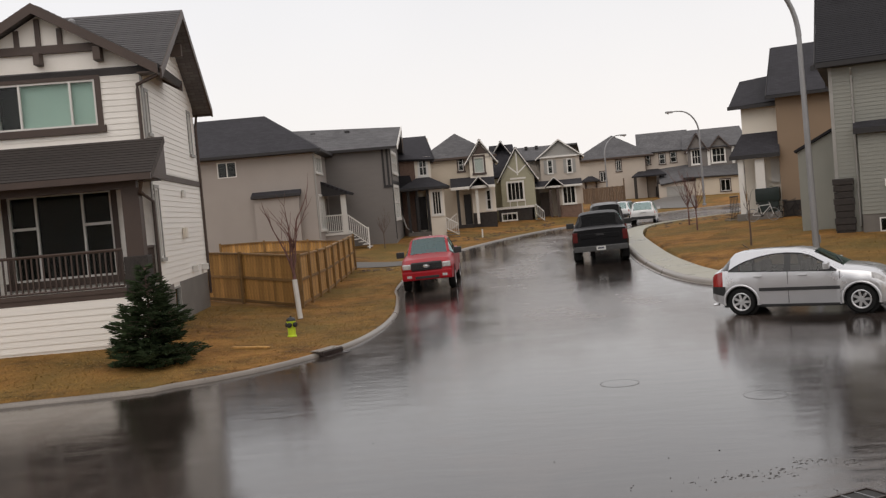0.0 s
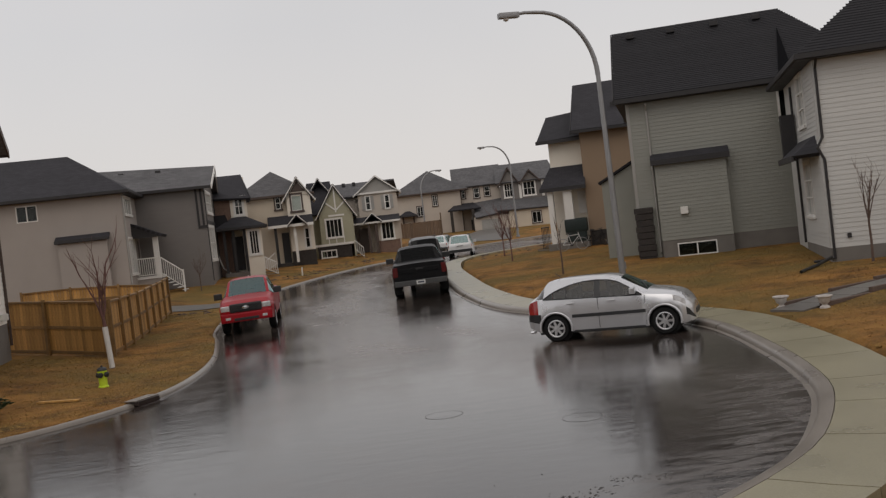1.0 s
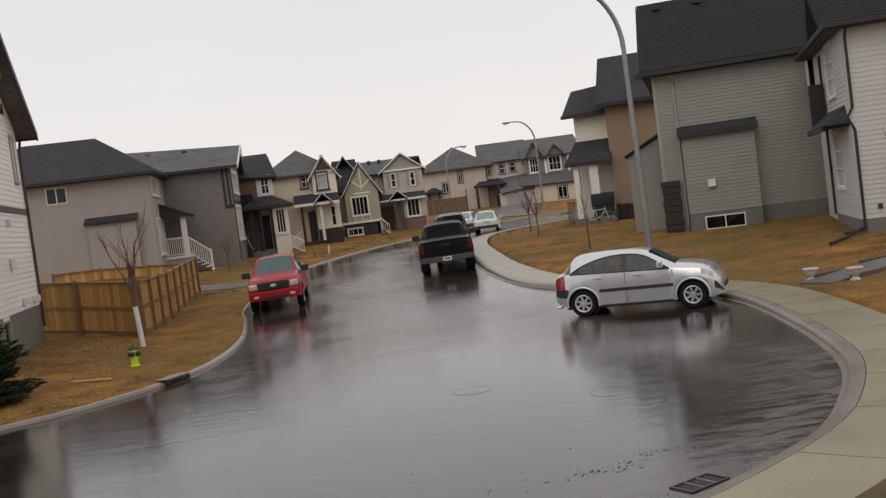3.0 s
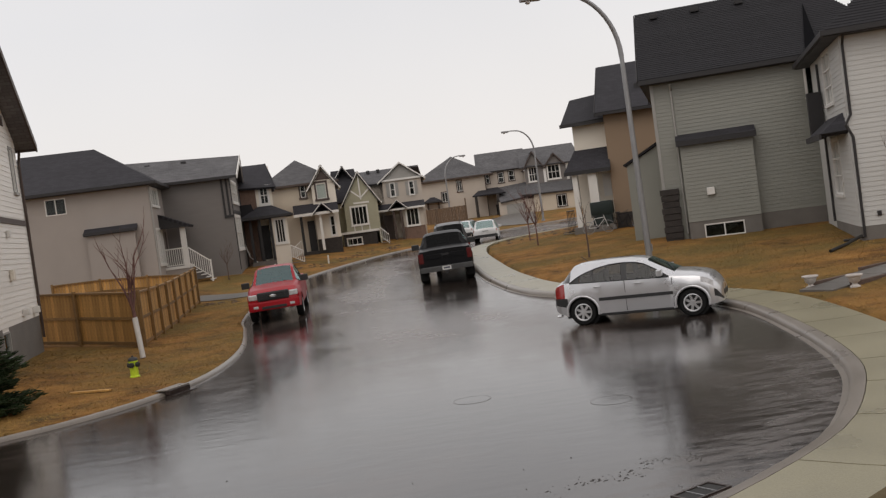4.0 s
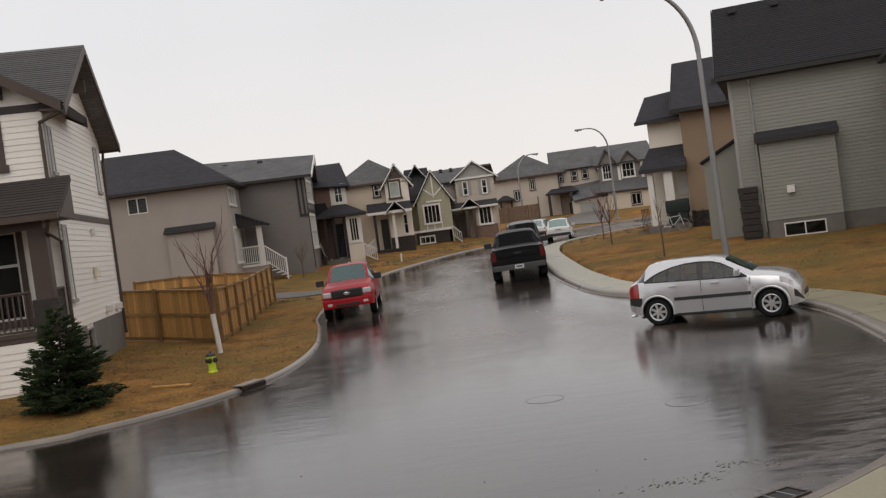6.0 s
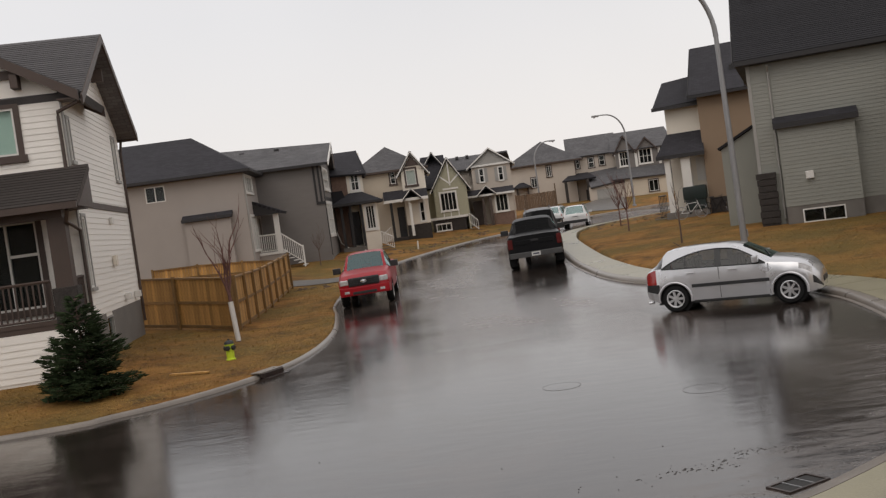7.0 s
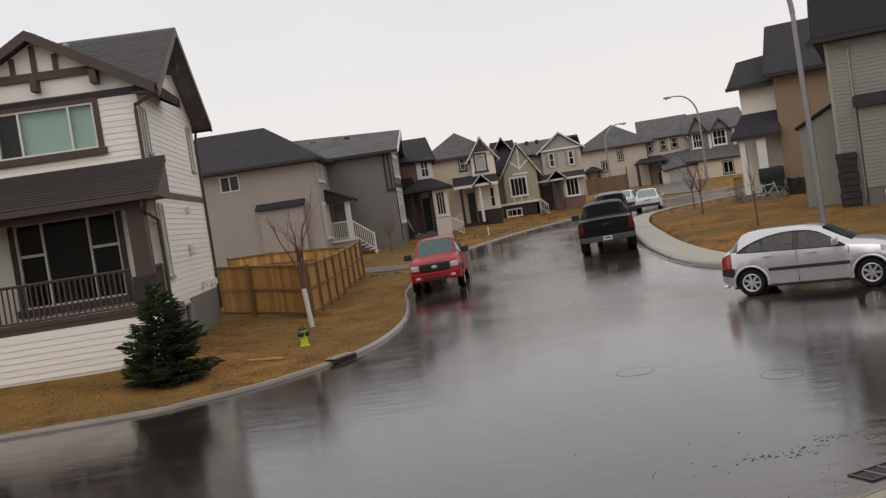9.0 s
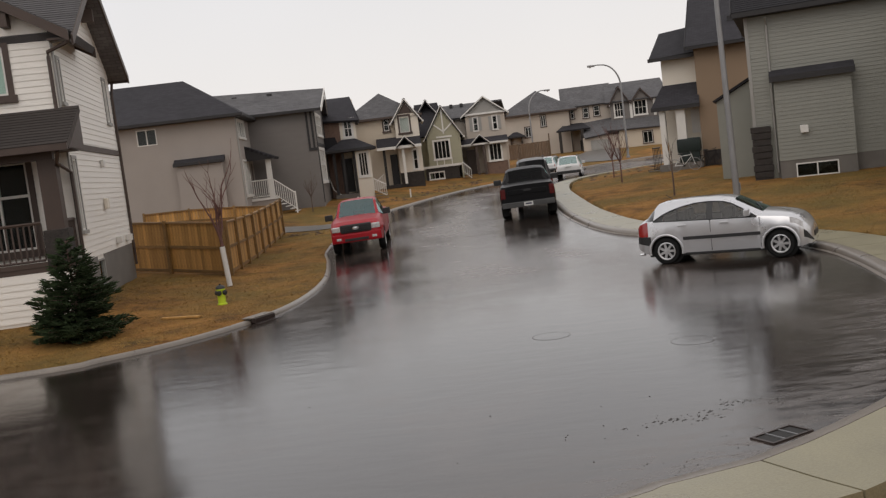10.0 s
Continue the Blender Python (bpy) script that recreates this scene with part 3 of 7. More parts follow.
def gable_roof(parent, x0, x1, y0, y1, ze, zp, along="x", mat=None, trim=None, ov=0.4, courses=False, barge=0.22, gov=None, gutters=True):
    """Two slopes and their barge boards; the walls stand on x0..x1, y0..y1 and the eaves hang over by ov."""
    out = []
    if along == "x":
        mid, half = (y0 + y1) / 2, (y1 - y0) / 2
        drop = (zp - ze) * ov / half
        lo = ze - drop
        p = lambda x, y, z: (x, y, z)
        gov = ov * 0.8 if gov is None else gov
        a0, a1 = x0 - gov, x1 + gov
        e0, e1 = y0 - ov, y1 + ov
    else:
        mid, half = (x0 + x1) / 2, (x1 - x0) / 2
        drop = (zp - ze) * ov / half
        lo = ze - drop
        p = lambda x, y, z: (y, x, z)
        gov = ov * 0.8 if gov is None else gov
        a0, a1 = y0 - gov, y1 + gov
        e0, e1 = x0 - ov, x1 + ov
    t = 0.2
    out.append(slope(parent, p(a0, e0, lo + t), p(a1, e0, lo + t), p(a1, mid, zp + t), p(a0, mid, zp + t), mat, courses))
    out.append(slope(parent, p(a1, e1, lo + t), p(a0, e1, lo + t), p(a0, mid, zp + t), p(a1, mid, zp + t), mat, courses))
    if trim:
        for end in (a0, a1):
            s = -0.02 if end == a0 else 0.0
            for e in (e0, e1):
                pts = [p(end + s, e, lo + t - 0.01), p(end + s, mid, zp + t - 0.01), p(end + s, mid, zp + t - barge), p(end + s, e, lo + t - barge)]
                part("barge_board", prism(pts, Vector(p(0.04, 0, 0)) * (1 if end == a1 else -1)), trim, parent)
        for e in (e0, e1) if gutters else ():
            sgn = -1 if e == e0 else 1
            pa, pb = p(a0, e, lo + t - 0.19), p(a1, e + sgn * 0.1, lo + t - 0.03)
            part("gutter", box([min(i, j) for i, j in zip(pa, pb)], [max(i, j) for i, j in zip(pa, pb)]), trim, parent)
    return out


def hip_roof(parent, x0, x1, y0, y1, ze, h, mat, trim, ov=0.45, inset=None, courses=False):
    """Four slopes over a rectangle, with the ridge along its longer side."""
    X0, X1, Y0, Y1 = x0 - ov, x1 + ov, y0 - ov, y1 + ov
    lx, ly = X1 - X0, Y1 - Y0
    if lx >= ly:
        i = inset if inset is not None else ly / 2
        r0, r1 = (X0 + i, (Y0 + Y1) / 2, ze + h), (X1 - i, (Y0 + Y1) / 2, ze + h)
        slope(parent, (X0, Y0, ze), (X1, Y0, ze), r1, r0, mat, courses)
        slope(parent, (X1, Y1, ze), (X0, Y1, ze), r0, r1, mat, courses)
        ends = (((X0, Y1, ze), (X0, Y0, ze), r0), ((X1, Y0, ze), (X1, Y1, ze), r1))
    else:
        i = inset if inset is not None else lx / 2
        r0, r1 = ((X0 + X1) / 2, Y0 + i, ze + h), ((X0 + X1) / 2, Y1 - i, ze + h)
        slope(parent, (X0, Y1, ze), (X0, Y0, ze), r0, r1, mat, courses)
        slope(parent, (X1, Y0, ze), (X1, Y1, ze), r1, r0, mat, courses)
        ends = (((X0, Y0, ze), (X1, Y0, ze), r0), ((X1, Y1, ze), (X0, Y1, ze), r1))
    for a, b, c in ends:
        bm = bmesh.new()
        uv = bm.loops.layers.uv.new("uv")
        vs = [bm.verts.new(q) for q in (a, b, c)]
        f = bm.faces.new(vs)
        u = (Vector(b) - Vector(a)).normalized()
        v = f.normal.cross(u) if f.normal.length else Vector((0, 0, 1))
        f.normal_update()
        v = f.normal.cross(u)
        for lp in f.loops:
            q = lp.vert.co - Vector(a)
            lp[uv].uv = (q.dot(u), q.dot(v))
        g = bmesh.ops.extrude_face_region(bm, geom=[f])
        for e in g["geom"]:
            if isinstance(e, bmesh.types.BMVert):
                e.co.z -= 0.15
        bmesh.ops.recalc_face_normals(bm, faces=bm.faces[:])
        part("roof_slope", bm, mat, parent)
    for a, b in (((X0 - 0.08, Y0 - 0.08, ze - 0.17), (X1 + 0.08, Y0, ze - 0.01)), ((X0 - 0.08, Y1, ze - 0.17), (X1 + 0.08, Y1 + 0.08, ze - 0.01)),
                 ((X0 - 0.08, Y0, ze - 0.17), (X0, Y1, ze - 0.01)), ((X1, Y0, ze - 0.17), (X1 + 0.08, Y1, ze - 0.01))):
        part("gutter", box(a, b), trim, parent)
    part("soffit", box((X0, Y0, ze - 0.2), (X1, Y1, ze - 0.17)), trim, parent)


def shell(parent, x0, x1, y0, y1, z0, z1, mat, holes_f=(), holes_r=(), holes_l=(), skip=""):
    """The four walls of a block; the openings are given along each wall."""
    t = 0.16
    if "f" not in skip:
        wall(parent, frame_of(x0, y0, 0), x1 - x0, z0, z1, mat, holes_f)
    if "r" not in skip:
        wall(parent, frame_of(x1, y0 + t, 90), y1 - y0 - 2 * t, z0, z1, mat, [(a - t, b - t, c, d) for a, b, c, d in holes_r])
    if "l" not in skip:
        wall(parent, frame_of(x0, y1 - t, -90), y1 - y0 - 2 * t, z0, z1, mat, [(a - t, b - t, c, d) for a, b, c, d in holes_l])
    if "b" not in skip:
        wall(parent, frame_of(x1, y1, 180), x1 - x0, z0, z1, mat)


def post(parent, x, y, z0, z1, w, mat, name="post", label=""):
    return part(name, box((x - w / 2, y - w / 2, z0), (x + w / 2, y + w / 2, z1), None, 0.01), mat, parent, label)


def downspout(parent, pts, mat):
    part("downspout", tube(pts, 0.045, 6), mat, parent)


def railing(parent, a, b, z0, z1, mat, gap=0.13, z0b=None, z1b=None):
    """A guard between two points: two rails and upright bars; z0b, z1b for a sloping one."""
    a, b = Vector((*a, 0)), Vector((*b, 0))
    z0b, z1b = z0 if z0b is None else z0b, z1 if z1b is None else z1b
    up = Vector((0, 0, 1))
    part("rail", tube([a + up * z1, b + up * z1b], 0.04, 6), mat, parent)
    part("rail", tube([a + up * (z0 + 0.1), b + up * (z0b + 0.1)], 0.03, 6), mat, parent)
    k = max(2, int((b - a).length / gap))
    mesh = None
    for i in range(k + 1):
        p = a + (b - a) * (i / k)
        lo, hi = z0 + 0.1 + (z0b - z0) * i / k, z1 + (z1b - z1) * i / k
        if mesh is None:
            mesh = finish("baluster", box((-0.018, -0.018, 0), (0.018, 0.018, 1)), mat)
        ob = new("baluster", mesh)
        ob.parent = parent
        ob.matrix_basis = Matrix.Translation((p.x, p.y, lo)) @ Matrix.Diagonal((1, 1, hi - lo, 1))


def stairs(parent, x0, x1, y, z_top, n, mat, way=-1, rise=0.18, run=0.27):
    for i in range(n):
        ya, yb = y + way * run * i, y + way * run * (i + 1)
        part("step", box((x0, min(ya, yb), z_top - rise * (i + 1) - 0.05), (x1, max(ya, yb), z_top - rise * (i + 1)), None, 0.006), mat, parent)


# ---- the white corner house with the porch ----
def corner_house():
    zg = 0.55
    h = thing("house", pose(-8.72, 23.85, 0, 0, 0, 8.3), "two-storey cream-sided house with brown trim and a covered front porch", "house")
    W, D, ZE, ZS = 9.0, 7.5, 7.0, 1.6
    # lower and upper openings in the front; u runs from the house's far end
    fm = frame_of(-W, 0, 0)
    up_win = (W - 3.54, W - 1.1, 5.8, 6.95)
    low_win = (W - 3.5, W - 0.98, 2.05, 4.18)
    wall(h, fm, W, zg - 0.4, ZE, SIDING_WHITE, [up_win, low_win])
    boards(h, fm, W, ZS, ZE, SIDING_WHITE, [up_win, low_win], course=0.15)
    window(h, fm, *up_win, trim=TRIM_BROWN, trim_w=0.14, blind=BLIND, splits=(W - 2.95, W - 1.72), blind_from=W - 2.95)
    window(h, fm, *low_win, trim=TRIM_BROWN, trim_w=0.14, splits=(W - 2.83, W - 1.7))
    for ua, ub in ((low_win[0] + 0.05, W - 2.855), (W - 1.675, low_win[1] - 0.05)):
        part("glazing_bar", box((ua, -0.06, 3.33), (ub, 0.0, 3.4), fm), TRIM_WHITE, h)
    sm = frame_of(0, 0.16, 90)
    L = D - 0.16
    gable = (D / 2 - 0.16, 9.25)
    nw1, nw2 = (0.15, 0.42, 5.55, 6.6), (6.15, 6.6, 5.4, 6.7)
    nw3, bw = (0.2, 0.62, 2.35, 4.15), (1.6, 2.5, 0.75, 1.5)
    wall(h, sm, L, zg - 0.5, ZE, SIDING_WHITE, [nw1, nw2, nw3, bw], peak=gable)
    boards(h, sm, L, ZS, ZE, SIDING_WHITE, [nw1, nw2, nw3], peak=gable, course=0.15)
    for o in (nw1, nw2, nw3):
        window(h, sm, *o, cols=1, trim=TRIM_GREY, trim_w=0.07)
    part("foundation", box((0.0, -0.0, zg - 0.6), (L, 0.012, 0.72), sm), CONCRETE, h)
    for a, b in (((0, 0, 0.72), (bw[0], 0.012, ZS)), ((bw[1], 0, 0.72), (L, 0.012, ZS))):
        part("foundation", box(a, b, sm), CONCRETE, h)
    window(h, sm, *bw, cols=1, frame=TRIM_GREY, trim=None, name="basement_window")
    part("belt_course", box((0, 0, 4.4), (L, 0.05, 4.56), sm), TRIM_BROWN, h)
    part("corner_board", box((-0.17, 0.0, ZS), (-0.02, 0.04, ZE), sm), TRIM_GREY, h)
    part("meter_box", box((3.5, 0.03, 2.8), (3.8, 0.14, 3.1), sm, 0.03), STUCCO_CREAM, h, "pale utility meter box")
    part("dryer_vent", box((3.9, 0.03, 4.0), (4.1, 0.12, 4.2), sm, 0.02), TRIM_WHITE, h)
    part("vent_hood", box((4.6, 0.02, 1.75), (4.85, 0.2, 1.95), sm, 0.03), TRIM_WHITE, h)
    part("vent_hood", box((6.3, 0.02, 1.72), (6.55, 0.2, 1.92), sm, 0.03), TRIM_WHITE, h)
    wall(h, frame_of(0, D + 0.01, 180), W, zg - 0.4, ZE, SIDING_WHITE)
    wall(h, frame_of(-W, D, -90), D - 0.16, zg - 0.4, ZE, SIDING_WHITE, peak=(D / 2 - 0.16, 9.25))
    # main roof: the front slope starts behind the bay's own gable
    rise, my, zp = 2.15 / (D / 2), D / 2, 9.35
    zf, zb = ZE + 0.2 - 0.1 * rise, ZE + 0.2 - 0.45 * rise
    slope(h, (-W - 0.58, -0.1, zf), (0.58, -0.1, zf), (0.58, my, zp), (-W - 0.58, my, zp), ROOF_GREY, True)
    slope(h, (0.58, D + 0.45, zb), (-W - 0.58, D + 0.45, zb), (-W - 0.58, my, zp), (0.58, my, zp), ROOF_GREY, True)
    for y0, z0 in ((-0.25, zf - 0.15 * rise), (D + 0.45, zb)):
        part("barge_board", prism([(0.56, y0, z0), (0.56, my, zp), (0.56, my, zp - 0.24), (0.56, y0, z0 - 0.24)], (0.05, 0, 0)), TRIM_BROWN, h)
    part("gutter", box((-W - 0.58, D + 0.45, zb - 0.2), (0.56, D + 0.55, zb - 0.02)), TRIM_BROWN, h)
    # brackets and cross boards under the side gable's peak
    part("gable_panel", prism([sm @ Vector(p) for p in ((gable[0] - 0.9, 0.03, 8.62), (gable[0] + 0.9, 0.03, 8.62), (gable[0], 0.03, 9.18))], sm.to_3x3() @ Vector((0, 0.03, 0))), TRIM_WHITE, h)
    part("collar_tie", box((gable[0] - 1.1, 0.03, 8.5), (gable[0] + 1.1, 0.16, 8.64), sm), TRIM_BROWN, h)
    for u in (gable[0] - 0.75, gable[0] + 0.75):
        part("bracket", box((u - 0.08, 0.03, 8.15), (u + 0.08, 0.36, 8.5), sm, 0.02), TRIM_BROWN, h)
    # front gable over the bay, with half-timbering
    ga, gb, ze, apex = -4.8, 0.12, 7.2, 8.64
    mid = (ga + gb) / 2
    gm = frame_of(0, -0.02, 0)
    part("front_gable", prism([gm @ Vector(p) for p in ((ga, 0, ZE - 0.02), (-0.02, 0, ZE - 0.02), (-0.02, 0, ze + 0.06), (mid, 0, apex - 0.05), (ga, 0, ze))], (0, 0.14, 0)), SIDING_WHITE, h)
    part("tie_beam", box((mid - 1.5, 0, 7.64), (mid + 1.5, 0.09, 7.84), gm), TRIM_BROWN, h)
    for u, top in ((mid, 8.5), (mid - 0.52, 8.25), (mid + 0.52, 8.25)):
        part("gable_stud", box((u - 0.06, 0, 7.84), (u + 0.06, 0.07, top), gm), TRIM_BROWN, h)
    part("pendant", box((mid - 0.08, 0, 7.34), (mid + 0.08, 0.34, 7.64), gm, 0.02), TRIM_BROWN, h)
    for u in (mid - 1.44, mid + 1.44):
        part("bracket", box((u - 0.09, 0, 7.36), (u + 0.09, 0.34, 7.7), gm, 0.02), TRIM_BROWN, h)
    gable_roof(h, ga, gb, -0.02, 2.6, ze, apex, "y", ROOF_GREY, TRIM_BROWN, ov=0.42, courses=True, gutters=False, barge=0.26)
    part("eave_return", box((0.02, -0.34, 6.96), (0.5, 0.1, 7.0)), TRIM_BROWN, h)
    downspout(h, [(0.5, -0.3, 7.02), (0.48, -0.25, 6.9), (-0.06, -0.1, 6.72), (-0.06, -0.07, 6.6), (-0.06, -0.07, 5.3)], TRIM_BROWN)
    downspout(h, [(0.07, D + 0.35, 6.75), (0.07, D + 0.1, 6.45), (0.07, D - 0.03, 6.3), (0.07, D - 0.03, 0.9)], TRIM_BROWN)
    part("roof_vent", tube([(-2.1, 2.2, 8.2), (-2.1, 2.2, 8.85)], 0.06, 8), STEEL, h)
    part("roof_vent", lathe([(0.1, 8.8), (0.11, 8.9), (0.03, 8.97)], pose(-2.1, 2.2, 0), 10), STEEL, h)
    # porch
    PY = -1.55
    part("porch_floor", box((-W, PY, 1.55), (0.0, 0.0, 1.68)), TRIM_BROWN, h)
    part("porch_beam", box((-W, PY - 0.02, 1.68), (0.0, PY + 0.16, 1.78)), TRIM_BROWN, h)
    part("porch_beam", box((-W, PY, 4.1), (0.0, PY + 0.24, 4.3)), TRIM_BROWN, h)
    pm = frame_of(-W, PY, 0)
    wall(h, pm, W, zg - 0.3, 1.55, SIDING_WHITE, name="porch_skirt")
    boards(h, pm, W, zg - 0.1, 1.52, SIDING_WHITE, course=0.15)
    wall(h, frame_of(0, PY + 0.16, 90), -PY - 0.16, zg - 0.3, 1.55, SIDING_WHITE, name="porch_skirt")
    boards(h, frame_of(0, PY + 0.16, 90), -PY - 0.16, zg - 0.1, 1.52, SIDING_WHITE, course=0.15)
    for x in (-0.16, -4.4, -8.6):
        post(h, x, PY + 0.2, 1.68, 4.1, 0.4, TRIM_BROWN)
        part("post_base", box((x - 0.28, PY - 0.06, 1.68), (x + 0.28, PY + 0.46, 2.5), None, 0.03), STONE_DARK, h, "stone-clad porch post base")
    railing(h, (-0.5, PY + 0.1), (-4.15, PY + 0.1), 1.72, 2.68, TRIM_BROWN)
    railing(h, (-4.65, PY + 0.1), (-8.4, PY + 0.1), 1.72, 2.68, TRIM_BROWN)
    railing(h, (-0.06, PY + 0.45), (-0.06, -0.05), 1.72, 2.68, TRIM_BROWN)
    slope(h, (-W - 0.2, PY - 0.35, 4.42), (0.45, PY - 0.35, 4.42), (0.45, 0.02, 5.4), (-W - 0.2, 0.02, 5.4), ROOF_PORCH, True, name="porch_roof")
    part("porch_gutter", box((-W - 0.2, PY - 0.46, 4.26), (0.45, PY - 0.35, 4.41)), TRIM_BROWN, h)
    part("porch_ceiling", box((-W, PY - 0.3, 4.3), (0.3, -0.02, 4.34)), TRIM_BROWN, h)
    part("porch_cheek", prism([(0.4, PY - 0.3, 4.32), (0.4, 0.0, 4.32), (0.4, 0.0, 5.22)], (0.03, 0, 0)), TRIM_BROWN, h)
    downspout(h, [(0.2, PY - 0.3, 4.25), (0.1, PY - 0.1, 4.0), (0.06, -0.1, 3.8), (0.06, -0.1, 0.8)], TRIM_BROWN)
    return h


corner_house()


# ---- the sage house whose side faces the bend ----
def sage_house():
    h = thing("house", pose(13.34, 39.4, 0, 0, 0, -20.7), "two-storey sage-grey sided house with charcoal roof on a grassy bank", "house")
    W, D, ZE = 9.5, 9.0, 7.28
    fm = frame_of(0, 0, 0)
    zg, ZS = 0.5, 1.37
    bw, uw = (1.55, 2.95, 0.62, 1.14), (6.05, 6.75, 5.75, 7.0)
    wall(h, fm, W, zg - 0.5, ZE, SIDING_SAGE, [uw])
    boards(h, fm, W, ZS, ZE, SIDING_SAGE, [uw, (0.9, 3.74, ZS, 4.7)])
    window(h, fm, *uw, cols=1, trim=TRIM_WHITE, trim_w=0.05)
    part("foundation", box((3.74, 0, zg - 0.6), (W, 0.014, ZS), fm), CONCRETE, h)
    part("foundation", box((0.8, 0, zg - 0.6), (0.9, 0.014, ZS), fm), CONCRETE, h)
    # shallow boxed-out bay with its own little roof
    B = 0.6
    bm_ = frame_of(0.9, -B, 0)
    wall(h, bm_, 2.84, ZS, 4.7, SIDING_SAGE, name="bay_wall")
    boards(h, bm_, 2.84, ZS, 4.68, SIDING_SAGE)
    for x, turn in ((0.9, -90), (3.74, 90)):
        sm = frame_of(x, -B + 0.16 if turn == 90 else -0.0, turn)
        wall(h, sm, B - 0.16, ZS, 4.7, SIDING_SAGE, name="bay_wall")
    wall(h, bm_, 2.84, zg - 0.6, ZS - 0.004, CONCRETE, [(0.58, 2.16, 0.66, 1.22)], name="bay_base")
    window(h, bm_, 0.58, 2.16, 0.66, 1.22, cols=2, trim=None, name="basement_window")
    part("window_well", box((0.5, 0.0, 0.56), (2.24, 0.14, 0.66), bm_, 0.01), TRIM_WHITE, h)
    slope(h, (0.75, -B - 0.18, 4.68), (3.9, -B - 0.18, 4.68), (3.9, 0.02, 5.02), (0.75, 0.02, 5.02), ROOF_CHAR, name="bay_roof")
    part("bay_fascia", box((0.75, -B - 0.24, 4.5), (3.9, -B - 0.18, 4.72)), TRIM_DARK, h)
    part("vent_hood", box((0.85, 0.02, 2.4), (1.15, 0.16, 2.7), bm_, 0.02), TRIM_WHITE, h, "white square vent hood")
    downspout(h, [(0.8, -0.4, 7.1), (0.8, -0.07, 6.85), (0.8, -0.07, 0.9)], TRIM_GREY)
    part("corner_board", box((-0.03, 0.0, ZS), (0.1, 0.04, ZE), fm), TRIM_GREY, h)
    # ledge-stone pier at the front corner
    for i in range(9):
        off = 0.02 * ((i * 7) % 3)
        part("stone", box((-0.1 - off, -0.22 - off, 0.5 + i * 0.26), (0.6 + off, 0.1, 0.5 + i * 0.26 + 0.245), None, 0.025), STONE_DARK, h)
    wall(h, frame_of(0, D, -90), D - 0.16, zg - 0.5, ZE, SIDING_SAGE, peak=((D - 0.16) / 2, 10.5))
    wall(h, frame_of(W, 0.16, 90), D - 0.16, zg - 0.5, ZE, SIDING_SAGE)
    wall(h, frame_of(W, D + 0.17, 180), W, zg - 0.5, ZE, SIDING_SAGE)
    e, zr = 0.45, 11.0
    slope(h, (-0.45, -e, 7.44), (W + e, -e, 7.44), (W - 2.6, D / 2, zr), (-0.45, D / 2, zr), ROOF_CHAR, True)
    slope(h, (W + e, D + e, 7.44), (-0.45, D + e, 7.44), (-0.45, D / 2, zr), (W - 2.6, D / 2, zr), ROOF_CHAR)
    slope(h, (W + e, -e, 7.44), (W + e, D + e, 7.44), (W - 2.6, D / 2 + 0.02, zr), (W - 2.6, D / 2 - 0.02, zr), ROOF_CHAR)
    part("gutter", box((-0.45, -e - 0.1, 7.23), (W + e, -e, 7.42)), TRIM_DARK, h)
    part("soffit", box((-0.4, -e, 7.21), (W + e, D + e, 7.24)), TRIM_DARK, h)
    for s0, s1 in ((-e, D / 2), (D + e, D / 2)):
        part("barge_board", prism([(-0.47, s0, 7.43), (-0.47, s1, zr - 0.01), (-0.47, s1, zr - 0.25), (-0.47, s0, 7.21)], (-0.04, 0, 0)), TRIM_DARK, h)
    for x in (0.4, 2.2, 4.1, 5.9):
        k = 0.88
        y, z = -e + (D / 2 + e) * k, 7.44 + (zr - 7.44) * k
        part("roof_vent", box((x - 0.17, y - 0.2, z - 0.02), (x + 0.17, y + 0.12, z + 0.2), None, 0.03), TRIM_DARK, h)
    # wedge by the neighbour's roof: shade painted near-black, placed to fit the camera's view
    part("shade_wedge", prism([(6.11, -0.50, 7.42), (6.66, -0.50, 7.50), (6.63, 2.97, 9.90)], (0, -0.03, 0.06)), WEDGE_SHADE, h)
    # low entry block at the far side of the front
    part("entry_block", prism([(-1.5, 2.0, 0.3), (-0.01, 2.0, 0.3), (-0.01, 2.0, 4.85), (-1.5, 2.0, 4.08)], (0, 4.5, 0)), SIDING_SAGE, h)
    slope(h, (-1.65, 1.85, 4.15), (-0.02, 1.85, 5.0), (-0.02, 6.8, 5.0), (-1.65, 6.8, 4.15), ROOF_CHAR, name="entry_roof", thick=0.1)
    return h


sage_house()


